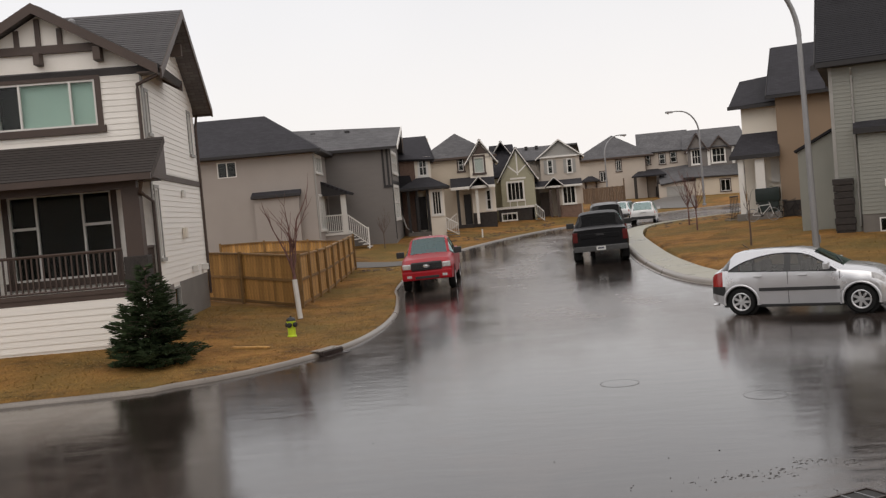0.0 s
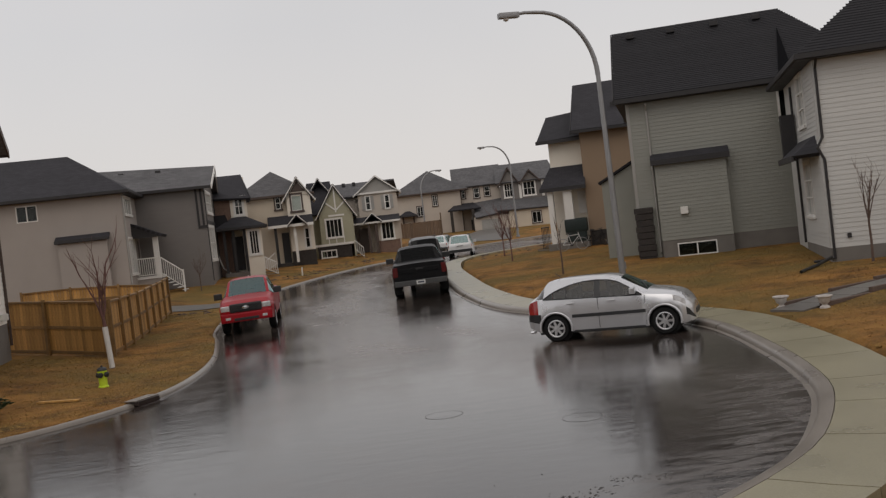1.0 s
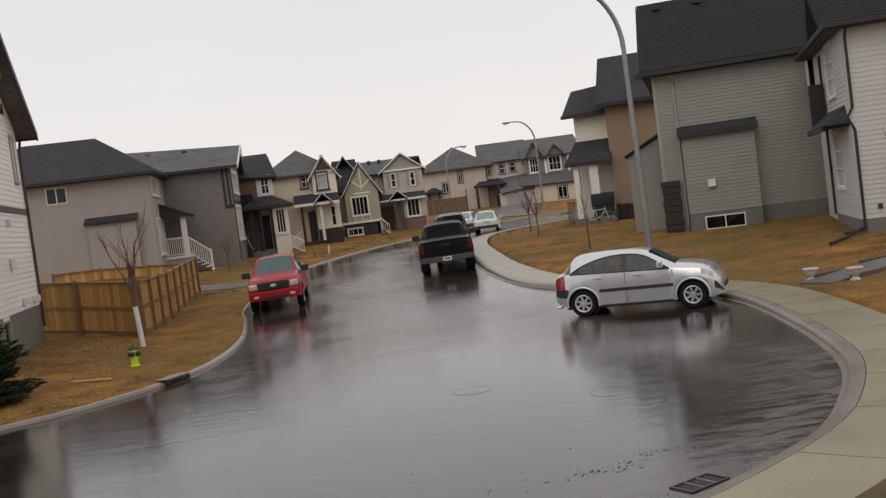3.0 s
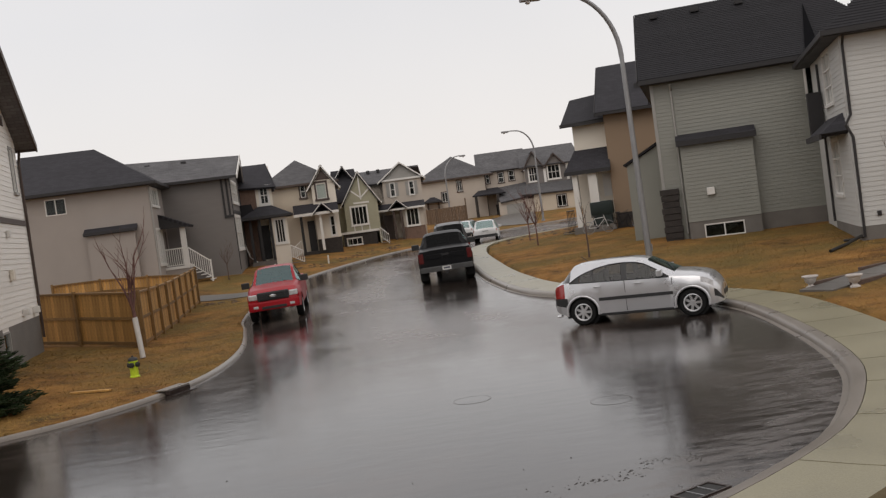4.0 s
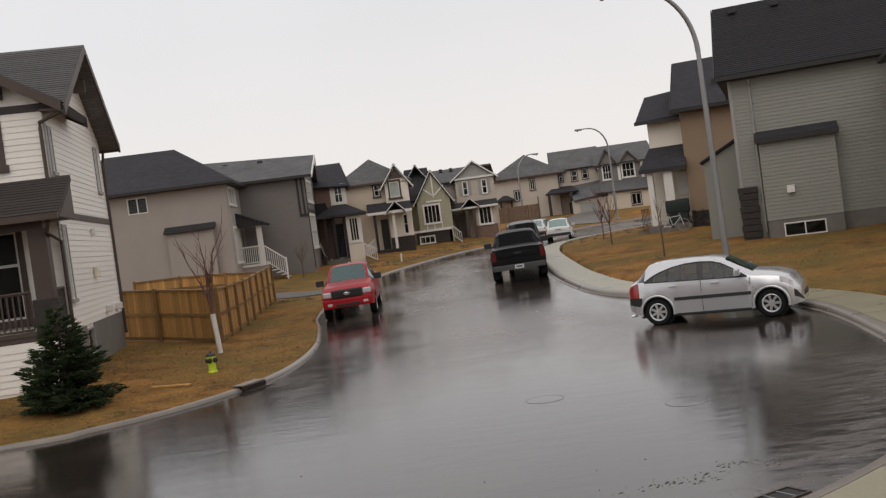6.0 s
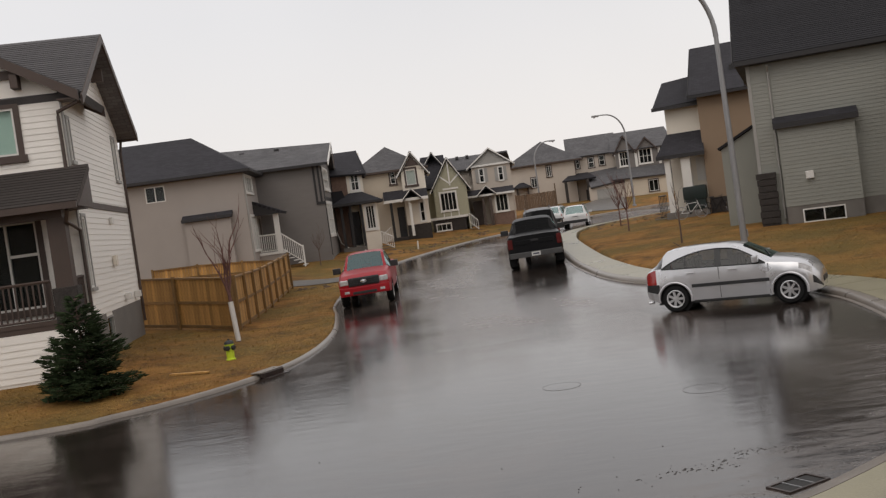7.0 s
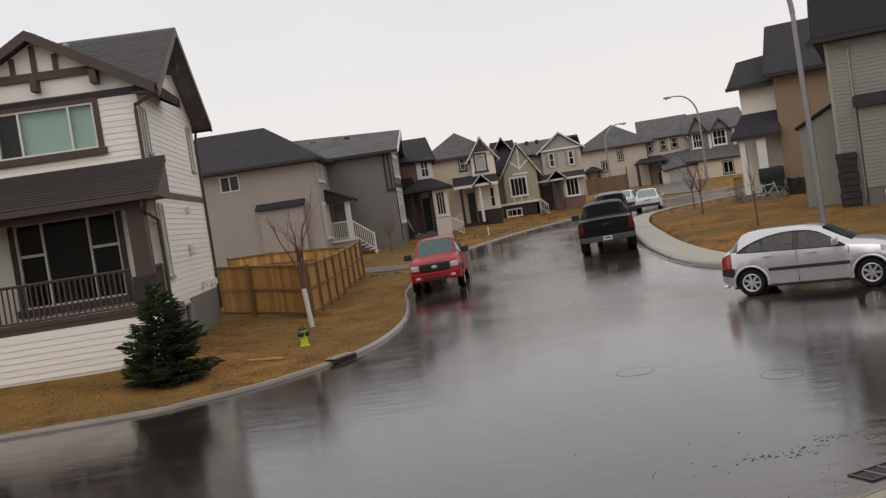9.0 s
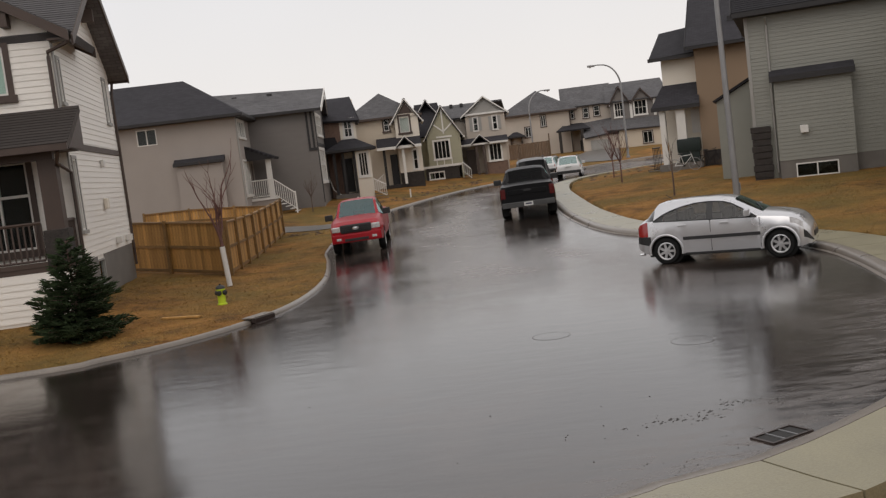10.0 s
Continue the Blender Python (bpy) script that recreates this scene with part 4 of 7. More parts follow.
# ---- the pale house at the edge of the view ----
def pale_house():
    h = thing("house", pose(15.76, 28.5, 0, 0, 0, -20.7), "two-storey pale grey sided house with black downpipes and charcoal roof", "house")
    W, D, ZE, zg, ZS = 10.0, 5.4, 6.9, 0.5, 0.92
    fm = frame_of(0, 0, 0)
    bw = (1.9, 2.7, 0.55, 0.9)
    wall(h, fm, W, zg - 0.6, ZE, SIDING_PALE)
    boards(h, fm, W, ZS, ZE, SIDING_PALE)
    part("foundation", box((0, 0, zg - 0.6), (W, 0.015, ZS), fm), CONCRETE, h)
    sm = frame_of(0, D, -90)
    uw, lw = (1.25, 2.85, 5.0, 6.75), (1.15, 2.75, 1.9, 3.75)
    wall(h, sm, D - 0.16, zg - 0.6, ZE, SIDING_PALE, [uw, lw])
    boards(h, sm, D - 0.16, ZS, ZE, SIDING_PALE, [uw, lw])
    window(h, sm, *uw, cols=2, rows=3, trim=TRIM_WHITE, trim_w=0.08)
    window(h, sm, *lw, cols=2, rows=3, trim=TRIM_WHITE, trim_w=0.08)
    part("foundation", box((0, 0, zg - 0.6), (D, 0.015, ZS), sm), CONCRETE, h)
    wall(h, frame_of(W, 0.16, 90), D, zg - 0.6, ZE, SIDING_PALE)
    wall(h, frame_of(W, D + 0.17, 180), W, zg - 0.6, ZE, SIDING_PALE)
    hip_roof(h, 0, W, 0, D + 2.5, ZE + 0.12, 3.6, ROOF_CHAR, TRIM_DARK, ov=0.5, courses=True)
    part("bump_wall", box((-0.0, D + 0.2, 0.3), (W - 1, D + 2.4, ZE - 0.05)), SIDING_PALE, h)
    # pent roof over the lower window
    slope(h, (-0.75, 0.9, 3.95), (-0.75, 4.7, 3.95), (0.0, 4.7, 4.55), (0.0, 0.9, 4.55), ROOF_CHAR, name="pent_roof")
    slope(h, (-0.75, 0.9, 3.95), (-0.0, 0.15, 3.95), (0.0, 0.9, 4.55), (0.0, 0.9, 4.55), ROOF_CHAR, name="pent_roof")
    part("pent_fascia", box((-0.8, 0.9, 3.78), (-0.72, 4.7, 3.97)), TRIM_DARK, h)
    part("balcony_screen", box((-0.55, 5.1, 3.9), (-0.05, 5.4, 5.6), None, 0.02), TRIM_DARK, h, "dark panel beside the upper window")
    downspout(h, [(0.07, -0.45, 6.85), (0.07, -0.07, 6.55), (0.07, -0.07, 4.4), (-0.1, -0.07, 4.1), (0.07, -0.07, 3.7), (0.07, -0.07, 0.6), (-0.5, 0.3, 0.52)], TRIM_DARK)
    downspout(h, [(-0.08, D - 0.1, 6.6), (-0.08, D - 0.1, 0.9)], TRIM_DARK)
    part("outlet_box", box((0.5, 0.02, 1.2), (0.62, 0.08, 1.35), fm, 0.01), TRIM_DARK, h)
    part("window_well", box((1.75, 0.02, 0.35), (2.85, 0.5, 0.78), fm, 0.02), STEEL, h, "corrugated metal window well")
    return h


pale_house()


# ---- houses along the street ----
def facing(mid, dist):
    """A frame on the bearing `mid` (degrees from ahead, to the right) at that distance, turned to the eye."""
    a = radians(mid)
    return pose(dist * math.sin(a), dist * math.cos(a), 0, 0, 0, -mid)


def taupe_house():
    h = thing("house", facing(-3, 59), "two-storey taupe stucco house with charcoal hip roof behind the fence", "house", "houses along the street")
    x1, x0, D, zg, ZE = -8.1, -19.5, 9.0, 0.9, 7.3
    fm = frame_of(x0, 0, 0)
    uw = (-13.95 - x0, -12.78 - x0, 6.05, 7.0)
    wall(h, fm, x1 - x0, zg - 0.5, ZE, STUCCO_TAUPE, [uw])
    window(h, fm, *uw, cols=2)
    part("chase", box((-11.8, -0.45, zg - 0.3), (-9.1, 0.0, 4.75), None, 0.01), STUCCO_TAUPE, h, "boxed-out stucco chase")
    slope(h, (-11.95, -0.62, 4.72), (-8.95, -0.62, 4.72), (-8.95, 0.02, 5.02), (-11.95, 0.02, 5.02), ROOF_CHAR, name="chase_roof")
    part("chase_fascia", box((-11.95, -0.67, 4.6), (-8.95, -0.62, 4.76)), TRIM_DARK, h)
    rm = frame_of(x1, 0.16, 90)
    L = D - 0.16
    holes = [(0.6, 3.6, 6.0, 7.0), (1.0, 3.4, 2.4, 4.5), (4.6, 5.6, 2.2, 4.4)]
    wall(h, rm, L, zg - 0.5, ZE, STUCCO_TAUPE, holes)
    window(h, rm, *holes[0], cols=3, trim=TRIM_WHITE, trim_w=0.1)
    window(h, rm, *holes[1], cols=3, trim=TRIM_WHITE, trim_w=0.1)
    part("door", box((4.6, -0.08, 2.2), (5.6, -0.03, 4.4), rm), TRIM_BROWN, h)
    wall(h, frame_of(x0, D, -90), L, zg - 0.5, ZE, STUCCO_TAUPE)
    wall(h, frame_of(x1, D + 0.17, 180), x1 - x0, zg - 0.5, ZE, STUCCO_TAUPE)
    hip_roof(h, x0, x1, 0, D, ZE + 0.05, 2.75, ROOF_CHAR, TRIM_DARK, ov=0.5, inset=4.0)
    downspout(h, [(x1 + 0.06, 0.05, 7.2), (x1 + 0.06, 0.05, 1.4)], TRIM_GREY)
    # side entrance: landing, pent roof, white post, guards and stairs
    part("landing", box((x1, 3.0, 1.95), (-6.6, 5.4, 2.1)), TRIM_WHITE, h)
    part("landing_skirt", box((x1, 3.05, 0.9), (-6.68, 5.3, 1.95)), STUCCO_TAUPE, h)
    post(h, -6.8, 3.2, 2.1, 4.55, 0.32, TRIM_WHITE)
    slope(h, (-6.3, 2.7, 4.62), (-6.3, 5.6, 4.62), (x1, 5.6, 5.45), (x1, 2.7, 5.45), ROOF_CHAR, name="porch_roof")
    part("porch_cheek", prism([(x1, 2.75, 4.5), (-6.35, 2.75, 4.5), (-6.35, 2.75, 4.6), (x1, 2.75, 5.4)], (0, 0.06, 0)), TRIM_DARK, h)
    railing(h, (-8.0, 3.05), (-6.75, 3.05), 2.1, 3.22, TRIM_WHITE, 0.12)
    railing(h, (-6.6, 3.05), (-5.35, 3.05), 2.1, 3.2, TRIM_WHITE, 0.12, 1.1, 2.2)
    post(h, -5.35, 3.05, 0.9, 2.3, 0.1, TRIM_WHITE, "newel")
    for i in range(5):
        part("step", box((-6.6 + i * 0.27, 3.1, 1.95 - (i + 1) * 0.18 - 0.04), (-6.6 + (i + 1) * 0.27, 4.6, 1.95 - (i + 1) * 0.18), None, 0.005), TRIM_WHITE, h)
    return h


def slate_house():
    h = thing("house", facing(-7.8, 65.5), "two-storey slate-grey sided house with white-trimmed front gable", "house", "houses along the street")
    x0, x1, D, zg, ZE = -9.0, 1.72, 8.0, 1.0, 7.5
    wall(h, frame_of(x0, 0, 0), x1 - x0, zg - 0.5, ZE, SIDING_SLATE)
    # the gabled front is turned a little towards the eye
    a, b = Vector((x1, 0.0)), Vector((2.55, 7.6))
    ang = math.degrees(math.atan2(b.y - a.y, b.x - a.x))
    rm = frame_of(a.x, a.y, ang)
    L = (b - a).length
    holes = [(1.2, 5.2, 5.9, 7.2), (0.9, 5.2, 2.7, 4.85)]
    wall(h, rm, L, zg - 0.5, ZE, SIDING_SLATE, holes, peak=(L / 2, 9.0))
    window(h, rm, *holes[0], cols=3, rows=2, trim=TRIM_WHITE, trim_w=0.14)
    window(h, rm, *holes[1], cols=3, rows=2, trim=TRIM_WHITE, trim_w=0.14)
    for u in (0.1, L - 0.3):
        part("corner_board", box((u, 0, 1.3), (u + 0.2, 0.05, ZE), rm), TRIM_DARK, h)
    part("belt_course", box((0, 0, 5.1), (L, 0.05, 5.3), rm), TRIM_DARK, h)
    for x in (1.25, 1.55):
        part("side_trim", box((x - 0.09, -0.06, 4.9), (x + 0.05, 0.0, 7.45)), TRIM_DARK, h)
    part("side_trim", box((1.16, -0.07, 4.8), (x1, 0.0, 4.98)), TRIM_DARK, h)
    wall(h, frame_of(x0, 8.0, -90), 8.0 - 0.17, zg - 0.5, ZE, SIDING_SLATE)
    wall(h, frame_of(2.5, 8.1, 180), 11.5, zg - 0.5, ZE, SIDING_SLATE)
    m = 3.8
    slope(h, (x0 - 0.4, -0.45, 7.55), (x1 + 0.5, -0.45, 7.55), (2.75, m, 9.15), (x0 - 0.4, m, 9.6), ROOF_FAR)
    slope(h, (2.95, 8.4, 7.55), (x0 - 0.4, 8.4, 7.55), (x0 - 0.4, m, 9.6), (2.75, m, 9.15), ROOF_FAR)
    part("gutter", box((x0 - 0.4, -0.55, 7.36), (x1 + 0.45, -0.45, 7.54)), TRIM_DARK, h)
    part("barge_board", prism([(2.24, -0.45, 7.58), (2.78, m, 9.2), (2.78, m, 8.95), (2.24, -0.45, 7.3)], (0.06, 0, 0)), TRIM_WHITE, h)
    part("barge_board", prism([(2.97, 8.4, 7.58), (2.78, m, 9.2), (2.78, m, 8.95), (2.97, 8.4, 7.3)], (0.06, 0, 0)), TRIM_WHITE, h)
    for x in (-3.6, -1.2):
        part("roof_vent", box((x, 3.1, 8.9), (x + 0.35, 3.4, 9.12), None, 0.04), TRIM_DARK, h)
    downspout(h, [(1.9, 7.7, 4.9), (2.7, 6.5, 1.9), (3.2, 6.0, 1.45)], TRIM_WHITE)
    return h


def timber_gable(h, x0, x1, y, ze, zp, mat, name="gable_wall"):
    part(name, prism([(x0, y, ze), (x1, y, ze), ((x0 + x1) / 2, y, zp)], (0, 0.15, 0)), mat, h)


def brown_house():
    h = thing("house", facing(-4.3, 73), "two-storey brown and cream house with a dark covered porch", "house", "houses along the street")
    zg = 0.9
    # main block, with its front gable looking along the street
    fm = frame_of(-4.5, 0, 0)
    wall(h, fm, 3.75, zg, 7.1, BRICK_BROWN)
    rm0 = frame_of(-0.75, 0, 0)
    uw = (0.33, 0.9, 5.7, 6.95)
    wall(h, rm0, 1.2, zg, 7.1, STUCCO_CREAM, [uw])
    window(h, rm0, *uw, cols=2, rows=2, trim=TRIM_WHITE, trim_w=0.12)
    wall(h, frame_of(0.45, 0.16, 90), 6.5, zg, 7.1, STUCCO_CREAM, peak=(3.25, 8.7))
    wall(h, frame_of(-4.5, 6.6, -90), 6.4, zg, 7.1, BRICK_BROWN)
    wall(h, frame_of(0.45, 6.7, 180), 4.9, zg, 7.1, BRICK_BROWN)
    slope(h, (-5, -0.4, 7.2), (0.75, -0.4, 6.85), (0.22, 3.3, 8.9), (-5, 3.3, 8.9), ROOF_CHAR)
    slope(h, (0.75, 7.0, 7.0), (-5, 7.0, 7.2), (-5, 3.3, 8.9), (0.22, 3.3, 8.9), ROOF_CHAR)
    part("barge_board", prism([(0.76, -0.42, 6.9), (0.22, 3.3, 8.92), (0.22, 3.3, 8.66), (0.7, -0.42, 6.6)], (0.06, 0, 0)), TRIM_DARK, h)
    # porch: roof, posts, lit door recess and the white-framed window
    pw = frame_of(0.15, -1.6, 0)
    lw = (0.22, 0.85, 2.7, 4.4)
    wall(h, pw, 1.1, zg, 4.7, STUCCO_CREAM, [lw], name="bay_wall")
    window(h, pw, *lw, cols=3, trim=TRIM_WHITE, trim_w=0.12)
    wall(h, frame_of(1.25, -1.44, 90), 1.6, zg, 4.7, STUCCO_BEIGE, name="bay_wall")
    part("door", box((-0.95, -0.05, 1.6), (-0.1, 0.0, 4.1)), TRIM_DARK, h)
    part("porch_floor", box((-1.6, -1.5, zg), (0.14, 0.0, 1.5)), CONCRETE, h)
    for x in (-1.4, -0.75, 0.05):
        post(h, x, -1.4, 1.5, 4.7, 0.2, TRIM_DARK)
    hip_roof(h, -1.7, 1.3, -1.7, 0.3, 4.75, 0.75, ROOF_CHAR, TRIM_DARK, ov=0.35)
    part("porch_gable", prism([(-2.4, -1.2, 4.7), (-0.9, -1.2, 4.85), (-1.15, -1.2, 5.75), (-2.4, -1.2, 5.75)], (0, 0.5, 0)), ROOF_CHAR, h)
    railing(h, (1.25, -2.2), (2.1, -2.2), 1.5, 2.4, TRIM_WHITE, 0.14, 1.0, 1.9)
    stairs(h, 1.2, 2.2, -1.6, 1.5, 3, CONCRETE)
    return h


def beige_house():
    h = thing("house", facing(-1.9, 81), "two-storey beige stucco house with white front gable and small porch", "house", "houses along the street")
    zg = 0.9
    fm = frame_of(-3.6, 0, 0)
    us = (3.03, 3.45, 6.1, 7.1)
    wall(h, fm, 3.95, zg, 7.25, STUCCO_BEIGE, [us])
    window(h, fm, *us, cols=1, rows=2, trim=TRIM_BROWN, trim_w=0.12)
    gm = frame_of(0.35, -0.5, 0)
    uw = (0.4, 1.2, 5.8, 7.1)
    lw = (1.2, 1.55, 2.7, 4.3)
    wall(h, gm, 1.95, 2.5, 7.0, STUCCO_CREAM, [uw, lw], peak=(0.98, 8.35))
    wall(h, gm, 1.95, zg, 2.5, STONE_DARK, name="stone_base")
    window(h, gm, *uw, cols=1, trim=TRIM_BROWN, trim_w=0.14, blind=TRIM_WHITE)
    window(h, gm, *lw, cols=1, rows=2, trim=TRIM_WHITE, trim_w=0.1)
    part("gable_panel", prism([gm @ Vector(p) for p in ((0.35, 0.0, 7.35), (1.6, 0.0, 7.35), (0.98, 0.0, 8.2))], (0, -0.05, 0)), TRIM_BROWN, h)
    gable_roof(h, 0.35, 2.3, -0.5, 3.5, 7.0, 8.4, "y", ROOF_FAR, TRIM_WHITE, ov=0.35, barge=0.15)
    wall(h, frame_of(2.3, -0.3, 90), 7.5, zg, 7.0, STUCCO_BEIGE)
    wall(h, frame_of(-3.6, 7.2, -90), 7.0, zg, 7.25, STUCCO_BEIGE)
    wall(h, frame_of(2.3, 7.4, 180), 5.9, zg, 7.0, STUCCO_BEIGE)
    hip_roof(h, -3.6, 2.2, 0, 7.2, 7.25, 2.2, ROOF_FAR, TRIM_BROWN, ov=0.4, inset=3.0)
    part("roof_vent", box((-2.05, 1.0, 8.0), (-1.85, 1.2, 8.2), None, 0.03), TRIM_GREY, h)
    # porch
    part("door", box((-0.35, -0.06, 1.6), (0.25, 0.0, 4.1)), TRIM_DARK, h)
    part("porch_floor", box((-0.95, -1.6, zg), (0.35, 0.0, 1.6)), STONE_DARK, h)
    for x in (-0.8, 0.75):
        post(h, x, -1.5, 1.6, 4.7, 0.22, TRIM_WHITE if x > 0 else TRIM_DARK)
    slope(h, (-1.35, -1.9, 4.7), (2.3, -1.9, 4.7), (2.3, -0.3, 5.5), (-1.35, -0.3, 5.5), ROOF_CHAR, name="porch_roof")
    part("porch_fascia", box((-1.35, -1.96, 4.5), (2.3, -1.9, 4.72)), TRIM_WHITE, h)
    gable_roof(h, 0.35, 1.6, -2.0, -0.6, 4.65, 5.3, "y", ROOF_CHAR, TRIM_WHITE, ov=0.2, barge=0.1)
    railing(h, (-1.0, -2.3), (-1.8, -2.3), 1.6, 2.6, TRIM_WHITE, 0.14, 1.1, 2.0)
    return h


def olive_house():
    h = thing("house", facing(1.1, 87), "olive bi-level house with a steep white half-timbered gable", "house", "houses along the street")
    zg = 0.9
    gm = frame_of(-1.5, 0, 0)
    W = 3.0
    uw = (0.55, 1.95, 3.3, 4.9)
    wall(h, gm, W, 2.65, 5.4, SIDING_OLIVE, [uw], peak=(1.55, 7.9))
    window(h, gm, *uw, cols=4, rows=1, trim=TRIM_WHITE, trim_w=0.1)
    bw = (0.3, 1.6, 1.55, 2.15)
    wall(h, frame_of(-1.9, -0.02, 0), 3.0, zg - 0.2, 2.6, STONE_DARK, [bw], name="stone_base")
    window(h, frame_of(-1.9, -0.02, 0), *bw, cols=3, trim=TRIM_WHITE, trim_w=0.06, name="basement_window")
    part("belt_course", box((-2.1, -0.16, 2.55), (1.35, 0.0, 2.75)), TRIM_WHITE, h)
    c = 0.05
    part("timber", box((c - 0.06, -0.06, 5.5), (c + 0.06, 0, 7.7)), TRIM_WHITE, h)
    for s in (-1, 1):
        part("timber", prism([(c, -0.06, 5.6), (c, -0.06, 5.75), (c + s * 0.95, -0.06, 6.6), (c + s * 1.0, -0.06, 6.45)], (0, 0.06, 0)), TRIM_WHITE, h)
        part("timber", prism([(c, -0.06, 5.15), (c, -0.06, 5.3), (c + s * 0.7, -0.06, 5.3), (c + s * 0.7, -0.06, 5.15)], (0, 0.06, 0)), TRIM_WHITE, h)
    for x in (-0.85, -0.2, 0.5):
        part("timber", box((x, -0.05, 2.75), (x + 0.07, 0, 3.2)), TRIM_WHITE, h)
    wall(h, frame_of(1.5, 0.16, 90), 7, zg, 5.4, SIDING_OLIVE)
    wall(h, frame_of(-1.5, 7.2, -90), 7, zg, 5.4, SIDING_OLIVE)
    gable_roof(h, -1.45, 1.5, 0, 7, 5.45, 7.85, "y", ROOF_CHAR, TRIM_WHITE, ov=0.3, barge=0.14)
    # taller block behind
    bm_ = frame_of(-2.6, 2.2, 0)
    wall(h, bm_, 1.4, zg, 5.6, SIDING_OLIVE)
    wall(h, frame_of(-2.6, 8.2, -90), 6.0, zg, 5.6, SIDING_OLIVE)
    slope(h, (-2.9, 1.8, 5.5), (0.3, 1.8, 5.5), (-0.2, 4.6, 8.6), (-2.4, 4.6, 8.6), ROOF_CHAR)
    gable_roof(h, -1.9, -0.7, 3.6, 5.5, 7.9, 8.75, "y", ROOF_CHAR, TRIM_WHITE, ov=0.2, barge=0.1)
    railing(h, (1.4, -0.9), (2.1, -0.9), 1.9, 2.8, TRIM_WHITE, 0.14, 1.2, 2.1)
    stairs(h, 1.4, 2.2, -0.2, 1.8, 3, CONCRETE)
    return h


def greige_house():
    h = thing("house", facing(3.6, 91), "two-storey greige stucco house with wide gable and shuttered windows", "house", "houses along the street")
    zg = 0.9
    gm = frame_of(-1.75, 0, 0)
    W = 3.65
    o1, o2 = (0.7, 1.12, 5.5, 6.75), (2.5, 2.92, 5.45, 6.7)
    wall(h, gm, W, zg, 7.0, STUCCO_GREIGE, [o1, o2])
    for o in (o1, o2):
        window(h, gm, *o, cols=1, rows=2, trim=TRIM_WHITE, trim_w=0.06)
        for u in (o[0] - 0.36, o[1] + 0.07):
            part("shutter", box((u, 0.0, o[2]), (u + 0.28, 0.06, o[3]), gm), TRIM_GREY, h)
    timber_gable(h, -1.75, 1.9, -0.02, 7.05, 8.5, TRIM_GREY)
    part("tie_beam", box((-2.0, -0.2, 6.95), (2.15, 0.0, 7.12)), TRIM_WHITE, h)
    gable_roof(h, -1.75, 1.9, 0, 4.5, 7.05, 8.45, "y", ROOF_FAR, TRIM_WHITE, ov=0.35, barge=0.15)
    bm_ = frame_of(-3.9, 1.2, 0)
    wall(h, bm_, 2.2, zg, 6.9, STUCCO_GREIGE)
    slope(h, (-4.4, 0.8, 6.95), (-1.2, 0.8, 6.95), (-0.2, 4.6, 8.4), (-4.0, 4.6, 8.4), ROOF_FAR)
    for x in (-3.2, -2.2):
        part("roof_vent", box((x, 3.6, 8.1), (x + 0.3, 3.9, 8.42), None, 0.03), TRIM_DARK, h)
    wall(h, frame_of(1.9, 0.16, 90), 8.0, zg, 7.0, STUCCO_GREIGE)
    wall(h, frame_of(-3.9, 8.2, -90), 7.0, zg, 6.9, STUCCO_GREIGE)
    wall(h, frame_of(1.9, 8.3, 180), 5.8, zg, 6.9, STUCCO_GREIGE)
    slope(h, (2.3, 8.6, 6.95), (-4.4, 8.6, 6.95), (-4.0, 4.6, 8.4), (1.9, 4.6, 8.4), ROOF_FAR)
    # living-room bay with brick apron and the porch
    lw = (0.35, 1.45, 2.6, 4.15)
    pm = frame_of(-0.2, -1.2, 0)
    wall(h, pm, 1.95, 2.5, 4.4, STUCCO_GREIGE, [lw], name="bay_wall")
    wall(h, pm, 1.95, zg, 2.5, BRICK_BROWN, name="brick_apron")
    window(h, pm, *lw, cols=3, rows=1, trim=TRIM_WHITE, trim_w=0.1)
    wall(h, frame_of(1.75, -1.04, 90), 1.1, zg, 4.4, STUCCO_GREIGE, name="bay_wall")
    slope(h, (-2.8, -1.7, 4.3), (1.95, -1.7, 4.3), (1.95, 0, 4.85), (-2.8, 0, 4.85), ROOF_CHAR, name="porch_roof")
    part("porch_fascia", box((-2.8, -1.76, 4.15), (1.95, -1.7, 4.32)), TRIM_WHITE, h)
    gable_roof(h, -1.3, 0.1, -1.8, -0.2, 4.3, 4.95, "y", ROOF_CHAR, TRIM_WHITE, ov=0.2, barge=0.1)
    part("door", box((-2.0, -0.06, 1.5), (-1.15, 0.0, 3.8)), TRIM_BROWN, h)
    for x in (-2.5, -1.0, -0.35):
        post(h, x, -1.5, 1.4, 4.2, 0.22, TRIM_BROWN)
    part("porch_floor", box((-2.7, -1.6, zg), (-0.2, 0, 1.45)), CONCRETE, h)
    return h


